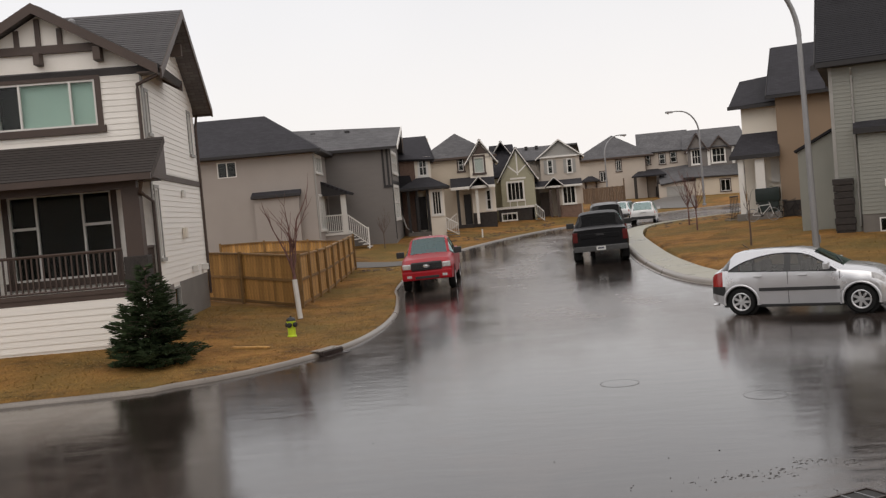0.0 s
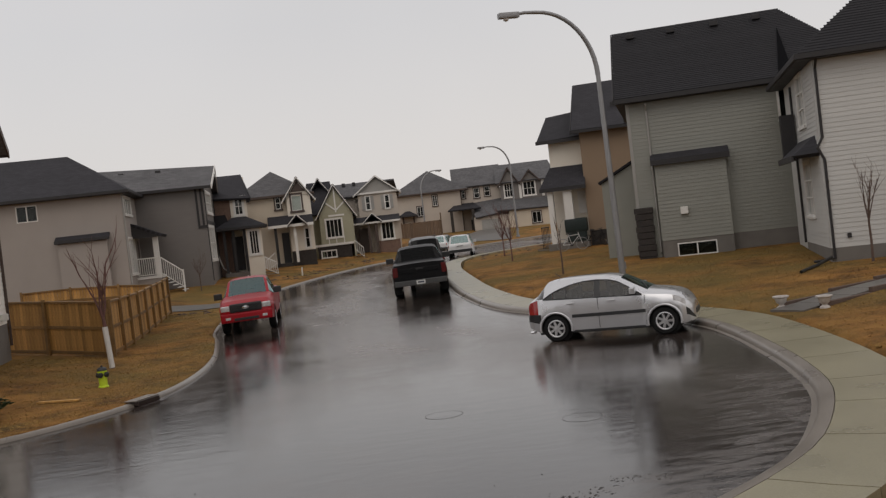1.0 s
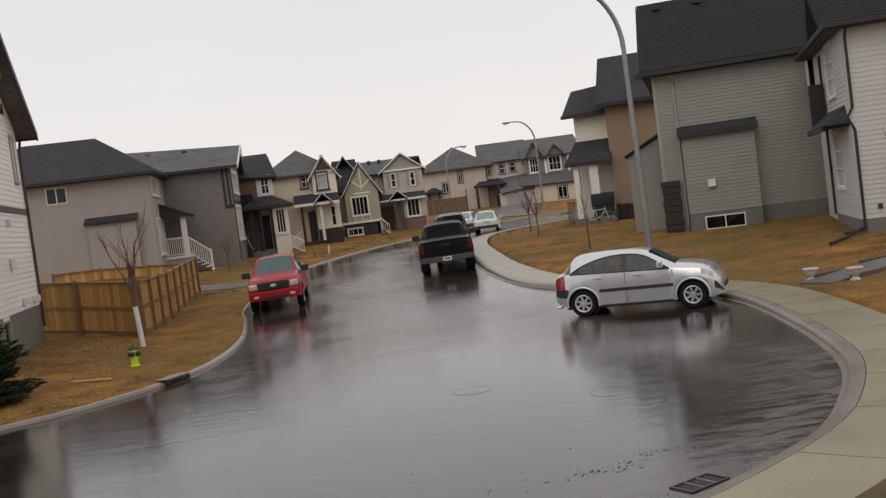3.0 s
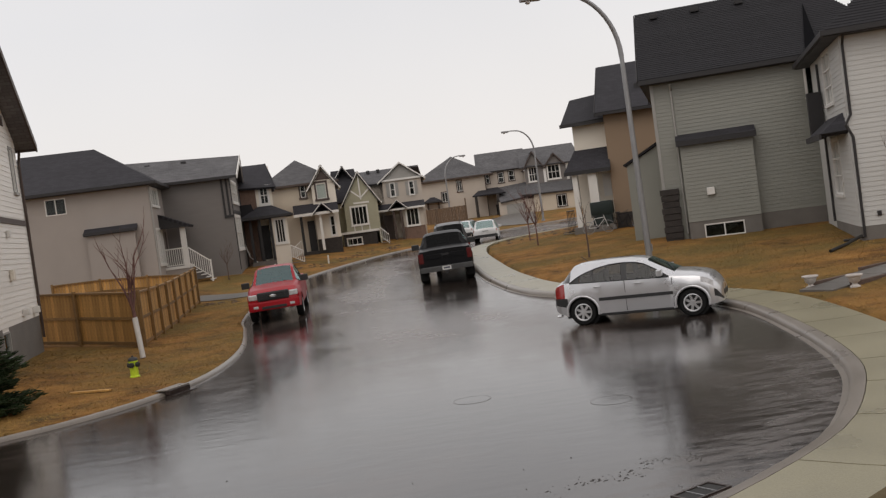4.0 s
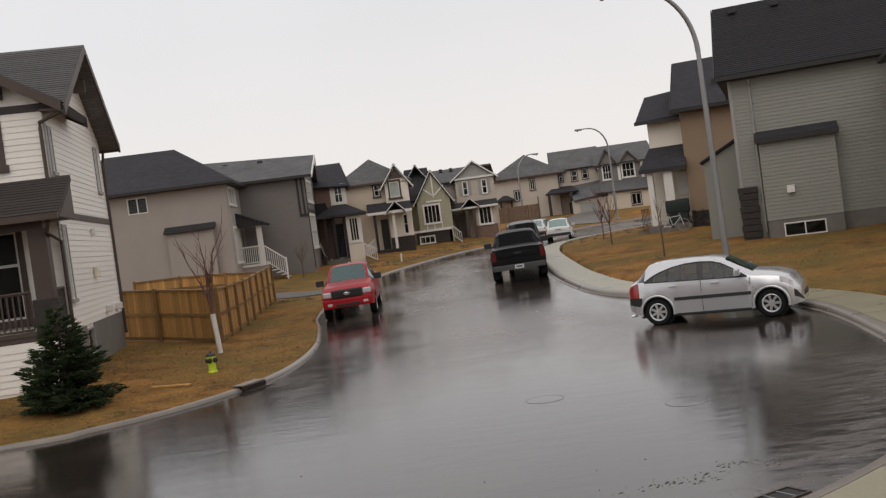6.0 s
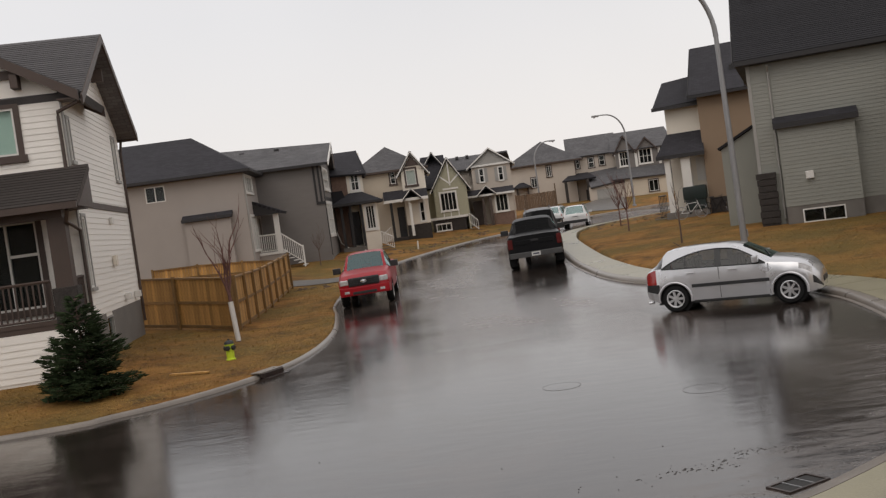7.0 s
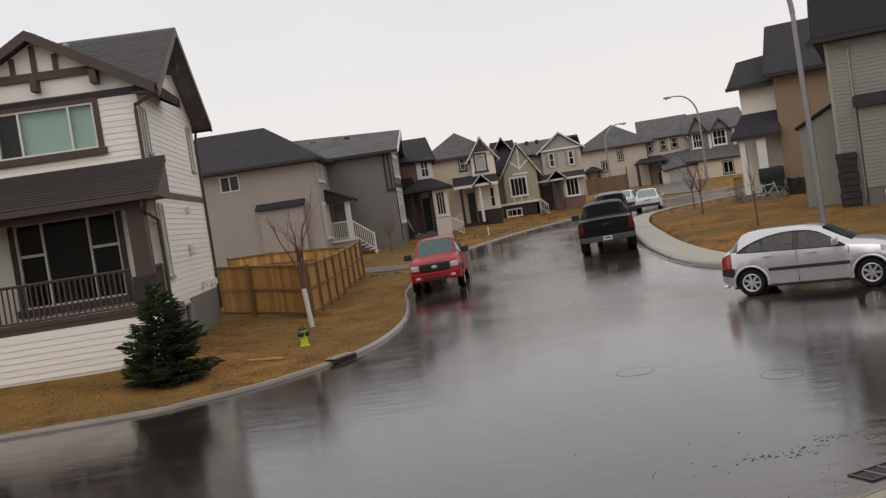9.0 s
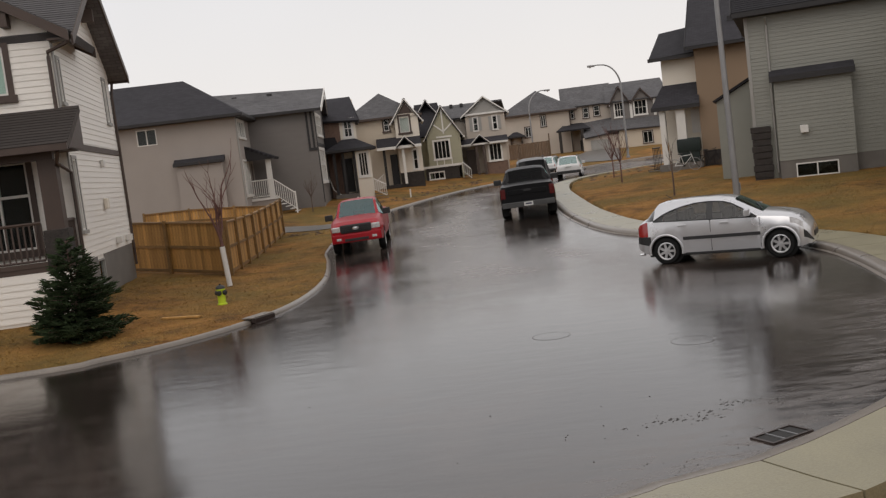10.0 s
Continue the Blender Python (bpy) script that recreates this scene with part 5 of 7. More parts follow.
def end_house():
    h = thing("house", facing(8, 118), "long two-storey beige house with hip roof and attached garage", "house", "houses along the street")
    zg = 1.2
    fm = frame_of(-7.0, 0, 0)
    o1, o2 = (2.71, 3.42, 4.75, 5.9), (4.7, 5.26, 5.8, 7.1)
    wall(h, fm, 8.2, zg, 7.5, STUCCO_GREIGE, [o1, o2])
    for o in (o1, o2):
        window(h, fm, *o, cols=2, trim=TRIM_BROWN, trim_w=0.1)
    rm = frame_of(1.2, 0.6, 0)
    o3, o4, o5 = (0.1, 0.5, 6.3, 7.5), (1.6, 2.25, 6.2, 7.4), (2.9, 3.55, 6.3, 7.5)
    wall(h, rm, 4.8, 1.4, 7.7, STUCCO_GREIGE, [o3, o4, o5])
    for o in (o3, o4, o5):
        window(h, rm, *o, cols=1, rows=2, trim=TRIM_BROWN, trim_w=0.1)
    downspout(h, [(1.15, -0.06, 7.4), (1.15, -0.06, 1.6)], TRIM_BROWN)
    wall(h, frame_of(-7.0, 9, -90), 8.8, zg, 7.5, STUCCO_GREIGE)
    wall(h, frame_of(12, 9.2, 180), 19, zg, 7.5, STUCCO_GREIGE)
    hip_roof(h, -7.0, 1.6, 0, 9, 7.5, 2.9, ROOF_FAR, TRIM_BROWN, ov=0.5)
    slope(h, (0.2, 0.2, 7.7), (6.4, 0.2, 7.7), (6.4, 4.8, 10.25), (0.2, 4.8, 10.25), ROOF_FAR)
    # covered entry and garage roof
    part("door", box((2.1, 0.5, 1.5), (3.0, 0.58, 3.6)), TRIM_DARK, h)
    slope(h, (-0.6, -2.2, 4.95), (3.4, -2.2, 4.95), (2.6, 0.6, 5.7), (0.4, 0.6, 5.7), ROOF_CHAR, name="entry_roof")
    for x in (-0.2, 2.4):
        post(h, x, -2.0, 1.4, 4.9, 0.35, STONE_DARK)
    slope(h, (2.6, -3.4, 3.75), (6.6, -3.4, 4.2), (6.6, 0.6, 5.9), (2.2, 0.6, 5.6), ROOF_FAR, name="garage_roof")
    gm = frame_of(2.4, -3.0, 0)
    gd = (0.85, 3.1, 1.25, 3.4)
    wall(h, gm, 4.2, zg, 3.8, STUCCO_GREIGE, [gd], name="garage_wall")
    door = part("garage_door", box((gd[0], -0.1, gd[2]), (gd[1], -0.06, gd[3]), gm), TRIM_GREY, h)
    for i in range(4):
        part("panel", box((gd[0] + 0.03, -0.06, gd[2] + 0.03 + i * 0.535), (gd[1] - 0.03, -0.04, gd[2] + 0.5 + i * 0.535), gm), TRIM_GREY, door)
    wall(h, frame_of(2.4, 0.4, -90), 3.3, zg, 3.8, STUCCO_GREIGE, name="garage_wall")
    # neighbouring wing with twin gables
    wm = frame_of(6.0, -0.6, 0)
    a, b = (0.5, 1.45, 5.8, 7.45), (2.8, 4.2, 5.8, 7.45)
    wall(h, wm, 6.4, zg, 7.6, SIDING_SLATE, [a, b])
    for o in (a, b):
        window(h, wm, *o, cols=3, rows=2, trim=TRIM_WHITE, trim_w=0.12)
    slope(h, (5.4, -1.0, 7.6), (13.0, -1.0, 7.6), (12.6, 4.8, 10.1), (5.8, 4.8, 10.1), ROOF_FAR)
    for x0, x1, zp in ((6.1, 8.1, 9.2), (8.7, 10.6, 8.7)):
        timber_gable(h, x0, x1, -0.75, 7.55, zp - 0.1, SIDING_SLATE)
        gable_roof(h, x0, x1, -0.75, 2.5, 7.6, zp, "y", ROOF_CHAR, TRIM_BROWN, ov=0.3)
    for x in (8.25, 11.0, 11.7):
        part("corner_board", box((x, -0.68, 5.5), (x + 0.3, -0.6, 7.5)), TRIM_WHITE, h)
    slope(h, (5.2, -3.6, 4.3), (12.2, -3.6, 4.15), (12.0, -0.6, 5.4), (5.6, -0.6, 5.5), ROOF_FAR, name="lower_roof")
    lm = frame_of(6.6, -3.2, 0)
    lw = (2.7, 3.75, 2.4, 3.7)
    wall(h, lm, 5.4, zg, 4.2, STUCCO_BEIGE, [lw])
    window(h, lm, *lw, cols=2, trim=TRIM_BROWN, trim_w=0.1)
    wall(h, frame_of(12.0, -3.0, 90), 12, zg, 7.4, STUCCO_BEIGE)
    return h


def tan_house():
    h = thing("house", facing(20.7, 56), "two-storey tan stucco house with cream front and dark pent roof", "house", "houses beside the sage house")
    zg = 0.9
    fm = frame_of(-4.75, 0, 0)
    wall(h, fm, 9.0, zg, 7.8, STUCCO_TAN)
    part("stone_base", box((-4.7, -0.06, zg - 0.3), (4.2, 0.0, 1.85)), STONE_DARK, h)
    wall(h, frame_of(-4.75, 9, -90), 8.8, zg, 7.8, STUCCO_TAN, peak=(4.5, 10.4))
    wall(h, frame_of(4.25, 0.16, 90), 8.8, zg, 7.8, STUCCO_TAN)
    gable_roof(h, -4.75, 4.25, 0, 9, 7.75, 10.6, "x", ROOF_CHAR, TRIM_DARK, ov=0.5)
    part("roof_vent", box((-2.9, 1.4, 8.75), (-2.5, 1.8, 9.15), None, 0.03), TRIM_DARK, h)
    # cream front wing set back, under its own roof
    wm = frame_of(-6.7, 1.0, 0)
    wall(h, wm, 1.95, zg, 7.2, STUCCO_CREAM)
    wall(h, frame_of(-6.7, 7.5, -90), 6.3, zg, 7.2, STUCCO_CREAM)
    slope(h, (-7.3, 0.5, 7.3), (-4.6, 0.5, 7.4), (-4.6, 4.0, 9.2), (-7.0, 4.0, 9.0), ROOF_CHAR)
    slope(h, (-4.6, 7.9, 7.4), (-7.3, 7.9, 7.3), (-7.0, 4.0, 9.0), (-4.6, 4.0, 9.2), ROOF_CHAR)
    part("fascia", box((-7.35, 0.42, 7.12), (-4.7, 0.5, 7.32)), TRIM_DARK, h)
    slope(h, (-7.3, -0.6, 4.5), (-4.65, -0.6, 4.5), (-4.75, 1.0, 5.75), (-6.75, 1.0, 5.75), ROOF_CHAR, name="pent_roof")
    part("pent_fascia", box((-7.3, -0.66, 4.3), (-4.65, -0.6, 4.52)), TRIM_DARK, h)
    post(h, -6.75, -0.3, 1.3, 4.4, 0.3, TRIM_WHITE)
    post(h, -5.75, -0.2, 2.2, 4.4, 0.5, TRIM_WHITE, "panel")
    part("window_frame", box((-5.3, 0.9, 2.9), (-4.85, 1.0, 4.2)), TRIM_WHITE, h)
    part("porch_floor", box((-7.1, -0.6, zg - 0.3), (-4.75, 1.0, 1.3)), CONCRETE, h)
    railing(h, (-7.4, -0.7), (-7.2, 0.9), 1.0, 2.3, BLACK_IRON, 0.3)
    stairs(h, -7.9, -7.1, 0.6, 1.2, 3, CONCRETE)
    return h


for build in (taupe_house, slate_house, brown_house, beige_house, olive_house, greige_house, end_house, tan_house):
    build()


# ---- parked vehicles ----
PAINT_SILVER = material("silver_car_paint", (0.6, 0.6, 0.615), 0.3, metal=0.75, vary=0.03, scale=2, fine=120, bump=0.0, coat=1.0)
PAINT_RED = material("red_car_paint", (0.31, 0.003, 0.01), 0.4, metal=0.0, vary=0.05, scale=2, fine=120, bump=0.0, coat=0.15, spec=0.3)
PAINT_BLACK = material("black_car_paint", (0.005, 0.005, 0.006), 0.4, metal=0.0, vary=0.1, scale=2, bump=0.0, spec=0.2)
PAINT_CHARCOAL = material("charcoal_car_paint", (0.012, 0.010, 0.011), 0.35, vary=0.1, scale=2, bump=0.0, coat=0.3)
PAINT_WHITE = material("white_car_paint", (0.62, 0.62, 0.62), 0.3, vary=0.04, scale=2, bump=0.0, coat=1.0)
PLASTIC = material("black_plastic", (0.018, 0.018, 0.019), 0.5, vary=0.15)
RUBBER = material("wet_tyre_rubber", (0.009, 0.009, 0.009), 0.75, vary=0.2, scale=10, spec=0.2)
ALLOY = material("alloy_wheel", (0.62, 0.62, 0.63), 0.3, metal=0.8, vary=0.05)
CHROME = material("chrome", (0.72, 0.72, 0.73), 0.15, metal=1.0, vary=0.03, bump=0)
DULL = material("dull_chrome", (0.1, 0.1, 0.1), 0.45, metal=0.7, vary=0.2, scale=5)
LAMP_DARK = material("smoked_red_lens", (0.09, 0.008, 0.008), 0.2, vary=0.1)
LAMP_RED = material("red_lamp_lens", (0.3, 0.012, 0.012), 0.15, vary=0.1, coat=1.0)
LAMP_CLEAR = material("clear_lamp_lens", (0.55, 0.54, 0.54), 0.2, metal=0.3, vary=0.35, scale=20, coat=1.0)
PLATE = material("pale_number_plate", (0.6, 0.6, 0.58), 0.4, vary=0.05)
BAR = material("dark_bar", (0.06, 0.06, 0.09), 0.5)
SEAT = material("dark_seat_cloth", (0.035, 0.035, 0.038), 0.9)


def line_at(table, x):
    return float(np.interp(x, [p[0] for p in table], [p[1] for p in table]))


def wheel(parent, x, y, r, w, spokes, side):
    """Tyre with rounded shoulders, and a spoked rim in it."""
    m = pose(x, y, r) @ pose(0, 0, 0, -90 * side, 0, 0)
    prof = [(r * 0.62, -w / 2), (r * 0.9, -w / 2), (r * 0.985, -w * 0.36), (r, -w * 0.2), (r, w * 0.2), (r * 0.985, w * 0.36), (r * 0.9, w / 2), (r * 0.62, w / 2)]
    tyre = part("wheel", lathe(prof, m, 28, caps=False), RUBBER, parent, "black rubber tyre", smooth=40)
    bm = bmesh.new()
    for k in range(spokes):
        a = 360 * k / spokes
        solid(bm, (r * 0.1, -r * 0.085, w * 0.3), (r * 0.6, r * 0.085, w * 0.44), m @ pose(0, 0, 0, 0, 0, a))
    lathe([(r * 0.02, w * 0.2), (r * 0.17, w * 0.3), (r * 0.16, w * 0.46), (r * 0.02, w * 0.48)], m, 12, bm)
    ring = [(r * 0.56, w * 0.25), (r * 0.66, w * 0.3), (r * 0.66, w * 0.5), (r * 0.61, w * 0.52), (r * 0.56, w * 0.45)]
    lathe(ring + [ring[0]], m, 28, bm, False)
    bmesh.ops.recalc_face_normals(bm, faces=bm.faces[:])
    part("rim", bm, ALLOY, tyre, "silver alloy rim")
    part("brake_disc", lathe([(r * 0.05, w * 0.05), (r * 0.58, w * 0.05), (r * 0.58, w * 0.1), (r * 0.05, w * 0.1)], m, 20), PLASTIC, tyre)
    return tyre


def patches(quads):
    """The faces, sorted into patches that hang together."""
    quads = [[tuple(round(c, 4) for c in p) for p in q] for q in quads]
    at = {}
    for i, q in enumerate(quads):
        for p in q:
            at.setdefault(p, []).append(i)
    left, out = set(range(len(quads))), []
    while left:
        todo, got = [left.pop()], []
        while todo:
            i = todo.pop()
            got.append(quads[i])
            for p in quads[i]:
                for j in at[p]:
                    if j in left:
                        left.discard(j)
                        todo.append(j)
        out.append(got)
    return out


def car_shell(parent, spec, paint):
    """The body lofted along its length; each stretch of it is given to the part that it belongs to."""
    L = spec["length"]
    xs = sorted({round(x, 3) for x in list(np.arange(0, L + 0.001, 0.05)) + [p[0] for p in spec["top"]] + spec["cuts"]} | {L})
    arches = spec["arches"]
    def ring(x):
        top = line_at(spec["top"], x)
        belt = min(line_at(spec["belt"], x), top - 0.045)
        hw, ht = line_at(spec["half"], x), line_at(spec["roof_half"], x)
        zb = line_at(spec["sill"], x)
        for ax, ar in arches:
            if abs(x - ax) < ar:
                zb = max(zb, spec["hub"] + math.sqrt(ar * ar - (x - ax) ** 2))
        zb = min(zb, belt - 0.12)
        rail = line_at(spec.get("rail", [(0, 0.86)]), x)
        if "dlo" in spec:
            rail = (min(max(line_at(spec["dlo"], x), belt + 0.015), top - 0.025) - belt) / (top - belt)
        sh = belt - 0.12
        mid = max(zb + 0.05, min(spec["waist"], sh - 0.04))
        flare = 1.0
        for ax, ar in arches:
            d = abs(x - ax)
            if d < ar + 0.12:
                flare = 1.0 + 0.022 * (1 - smoothstep(ar, ar + 0.12, d))
        half = [(hw * 0.965 * flare, zb), (hw * 0.995 * flare, zb + (mid - zb) * 0.5), (hw * flare, mid), (hw * 0.99, sh), (hw * 0.965, belt),
                (hw * 0.965 + (ht - hw * 0.965) * rail ** 1.2 * 0.93 if "dlo" in spec else ht + (hw * 0.965 - ht) * (0.88 - rail) * 0.9, belt + (top - belt) * rail), (ht * 0.87, top - 0.012 - 0.02 * (top - belt)), (ht * 0.5, top + 0.008), (0.0, top + 0.012)]
        return half
    rows = [ring(x) for x in xs]
    n = len(rows[0])
    groups = {}
    for i in range(len(xs) - 1):
        xm = (xs[i] + xs[i + 1]) / 2
        for j in range(n - 1):
            key = spec["kind"](xm, j)
            for s in (1, -1):
                q = [(xs[i], s * rows[i][j][0], rows[i][j][1]), (xs[i + 1], s * rows[i + 1][j][0], rows[i + 1][j][1]),
                     (xs[i + 1], s * rows[i + 1][j + 1][0], rows[i + 1][j + 1][1]), (xs[i], s * rows[i][j + 1][0], rows[i][j + 1][1])]
                if s > 0:
                    q = q[::-1]
                k2 = (key, s) if key in spec["sided"] else (key, 0)
                groups.setdefault(k2, []).append(q)
    for end, s in ((0, 1), (-1, -1)):
        pts = [(xs[end], y, z) for y, z in rows[end]]
        full = pts + [(x, -y, z) for x, y, z in reversed(pts[:-1])]
        groups.setdefault((spec["ends"][0 if end == 0 else 1], 0), []).append(full[::-s])
    looks = {"body": paint, "roof": paint, "windshield": CAR_GLASS, "rear_window": spec.get("rear_glass", CAR_GLASS), "pillar": PLASTIC, "bumper": spec.get("bumper", PLASTIC),
             "tail_light": LAMP_RED, "headlight": LAMP_CLEAR, "grille": PLASTIC, "tonneau": PLASTIC, "tailgate": paint, "hood": paint}
    for (key, s), quads in groups.items():
        mat = spec.get("side_glass", CAR_GLASS) if key.startswith("side_window") else looks[key]
        nm = "side_window" if key.startswith("side_window") else key
        for patch in patches(quads):
            bm = bmesh.new()
            made = {}
            for q in patch:
                vs = []
                for p in q:
                    if p not in made:
                        made[p] = bm.verts.new(p)
                    if made[p] not in vs:
                        vs.append(made[p])
                if len(vs) > 2:
                    try:
                        bm.faces.new(vs)
                    except ValueError:
                        pass
            part(nm, bm, mat, parent, smooth=75)
    # dark floor-pan box under it, shaped to put shade in the wheel wells and beneath
    bm = bmesh.new()
    w = spec["half"][len(spec["half"]) // 2][1]
    low = spec.get("pan", spec["sill"][0][1] + 0.02)
    solid(bm, (0.25, -w * 0.72, low), (L - 0.3, w * 0.72, spec["waist"]))
    part("floor_pan", bm, PLASTIC, parent)


def mirror_pair(parent, x, y, z, mat, k=1.0):
    for s in (1, -1):
        part("wing_mirror", box((x - 0.07 * k, min(s * y, s * (y + 0.2 * k)), z), (x + 0.06 * k, max(s * y, s * (y + 0.2 * k)), z + 0.15 * k), None, 0.03), mat, parent)


def seats(parent, xs, y, z0, z1):
    for x in xs:
        for s in (1, -1):
            part("seat", box((x - 0.1, s * y - 0.22, z0), (x + 0.06, s * y + 0.22, z1), None, 0.05), SEAT, parent)


def number_plate(parent, x, y0, y1, z0, z1, way):
    p = part("number_plate", box((min(x, x + way * 0.015), y0, z0), (max(x, x + way * 0.015), y1, z1)), PLATE, parent)
    part("plate_bar", box((min(x + way * 0.016, x + way * 0.02), y0 + 0.05, z0 + 0.05), (max(x + way * 0.016, x + way * 0.02), y1 - 0.05, z1 - 0.04)), BAR, p)


def hatchback(m):
    c = thing("hatchback", m, "silver five-door hatchback with black side mouldings parked on wet asphalt", "car")
    def kind(x, j):
        if j == 4:
            if 0.66 < x < 0.97:
                return "side_window_q"
            if 1.01 < x < 1.65:
                return "side_window_r"
            if 1.79 < x < 2.6:
                return "side_window_f"
            if 0.44 < x < 2.74:
                return "pillar"
            return "body"
        if j == 5 and 0.24 < x < 0.44:
            return "rear_window"
        if j >= 6:
            if 0.24 < x < 0.5:
                return "rear_window"
            if 2.26 < x < 2.86:
                return "windshield"
            return "body"
        if 0.05 < x < 0.3 and j in (2, 3):
            return "tail_light"
        if 3.42 < x < 3.68 and j == 3:
            return "headlight"
        if (x < 0.36 or x > 3.68) and j == 1:
            return "bumper"
        return "body"
    spec = dict(length=3.85, hub=0.31, waist=0.66, arches=[(0.7, 0.36), (3.2, 0.36)],
                cuts=[0.05, 0.24, 0.3, 0.36, 0.44, 0.5, 0.66, 0.97, 1.01, 1.65, 1.79, 2.6, 2.74, 2.26, 2.86, 3.42, 3.58, 3.68],
                top=[(0, 0.72), (0.03, 0.88), (0.1, 1.0), (0.24, 1.07), (0.5, 1.36), (0.62, 1.395), (0.9, 1.42), (1.3, 1.432), (1.85, 1.427), (2.1, 1.4), (2.26, 1.36), (2.55, 1.2),
                     (2.86, 1.04), (3.2, 1.0), (3.45, 0.95), (3.62, 0.88), (3.73, 0.78), (3.81, 0.66), (3.85, 0.54)],
                belt=[(0, 0.9), (0.25, 0.99), (0.45, 1.0), (1.6, 0.97), (2.75, 0.94), (3.28, 0.9), (3.53, 0.85), (3.74, 0.7), (3.85, 0.5)],
                dlo=[(0, 0.5), (0.44, 1.005), (0.62, 1.12), (0.8, 1.2), (1.1, 1.29), (1.4, 1.34), (1.7, 1.352), (2.0, 1.33), (2.2, 1.27), (2.45, 1.13), (2.74, 0.945), (3.85, 0.3)],
                half=[(0, 0.6), (0.05, 0.7), (0.15, 0.77), (0.35, 0.82), (0.7, 0.845), (3.2, 0.845), (3.45, 0.825), (3.63, 0.775), (3.75, 0.69), (3.81, 0.58), (3.85, 0.46)],
                roof_half=[(0, 0.54), (0.24, 0.56), (0.5, 0.55), (1.2, 0.57), (2.26, 0.57), (2.86, 0.71), (3.37, 0.7), (3.66, 0.62), (3.8, 0.48), (3.85, 0.36)],
                sill=[(0, 0.36), (0.3, 0.24), (3.5, 0.21), (3.85, 0.26)], kind=kind,
                sided=("tail_light", "headlight", "side_window_q", "side_window_r", "side_window_f"), ends=("body", "body"), pan=0.16, side_glass=SIDE_GLASS, rear_glass=SIDE_GLASS)
    car_shell(c, spec, PAINT_SILVER)
    for x in (0.7, 3.2):
        for s in (1, -1):
            wheel(c, x, s * 0.745, 0.31, 0.2, 7, s)
            arc = [(x + 0.375 * math.cos(a), s * 0.842, 0.31 + 0.375 * math.sin(a)) for a in np.linspace(-0.2, math.pi + 0.2, 22)]
            part("arch_lip", tube(arc, 0.03, 8), PAINT_SILVER, c, smooth=60)
            part("arch_liner", lathe([(0.02, 0.0), (0.36, 0.0), (0.36, 0.02), (0.02, 0.02)], pose(x, s * 0.62, 0.31, 90, 0, 0), 24), PLASTIC, c)
    for s in (1, -1):
        y = s * 0.838
        part("side_moulding", box((1.1, min(y, y + s * 0.02), 0.54), (2.8, max(y, y + s * 0.02), 0.615), None, 0.006), PLASTIC, c, "black side moulding")
        for x in (1.0, 1.95):
            part("door_handle", box((x, min(y, y + s * 0.03) - 0.01, 0.855), (x + 0.18, max(y, y + s * 0.03) + 0.005, 0.89), None, 0.01), PAINT_SILVER, c)
        for x, z1 in ((1.72, 0.97), (2.79, 0.93)):
            part("door_seam", box((x, min(y - s * 0.03, y + s * 0.006), 0.27), (x + 0.01, max(y - s * 0.03, y + s * 0.006), z1)), PLASTIC, c)
        part("fog_lamp", box((3.68, s * 0.6 - 0.08, 0.4), (3.75, s * 0.58 + 0.08, 0.5), None, 0.02), PLASTIC, c)
        part("sill_trim", box((1.06, min(s * 0.76, s * 0.825), 0.2), (2.84, max(s * 0.76, s * 0.825), 0.25), None, 0.01), PLASTIC, c)
        # black trim along the curved top of the door glass and along the waist
        for k in (0, 1):
            line = []
            for x in np.linspace(0.44, 2.74, 30):
                top, belt, hw, ht = (line_at(spec[key], x) for key in ("top", "belt", "half", "roof_half"))
                r = k * max(0.0, (min(line_at(spec["dlo"], x), top - 0.025) - belt) / (top - belt))
                line.append((x, s * (hw * 0.965 + (ht - hw * 0.965) * r ** 1.2 * 0.93 + 0.004), belt + (top - belt) * r))
            part("window_trim", tube(line, 0.014, 5), PLASTIC, c, "black window trim")
    part("front_grille", box((3.81, -0.34, 0.38), (3.87, 0.34, 0.5), None, 0.02), PLASTIC, c)
    mirror_pair(c, 2.56, 0.8, 0.98, PAINT_SILVER)
    seats(c, (1.05, 2.05), 0.36, 0.5, 1.16)
    part("dashboard", box((2.75, -0.65, 0.7), (2.95, 0.65, 0.96), None, 0.05), PLASTIC, c)
    part("wiper", tube([(2.82, -0.45, 1.08), (2.62, 0.1, 1.2)], 0.012, 5), PLASTIC, c)
    part("aerial", tube([(0.75, 0, 1.44), (0.6, 0, 1.55)], 0.008, 5), PLASTIC, c)
    part("exhaust", tube([(0.1, -0.45, 0.22), (-0.03, -0.45, 0.21)], 0.03, 8), CHROME, c)
    number_plate(c, 0.02, -0.26, 0.26, 0.74, 0.86, -1)
    return c


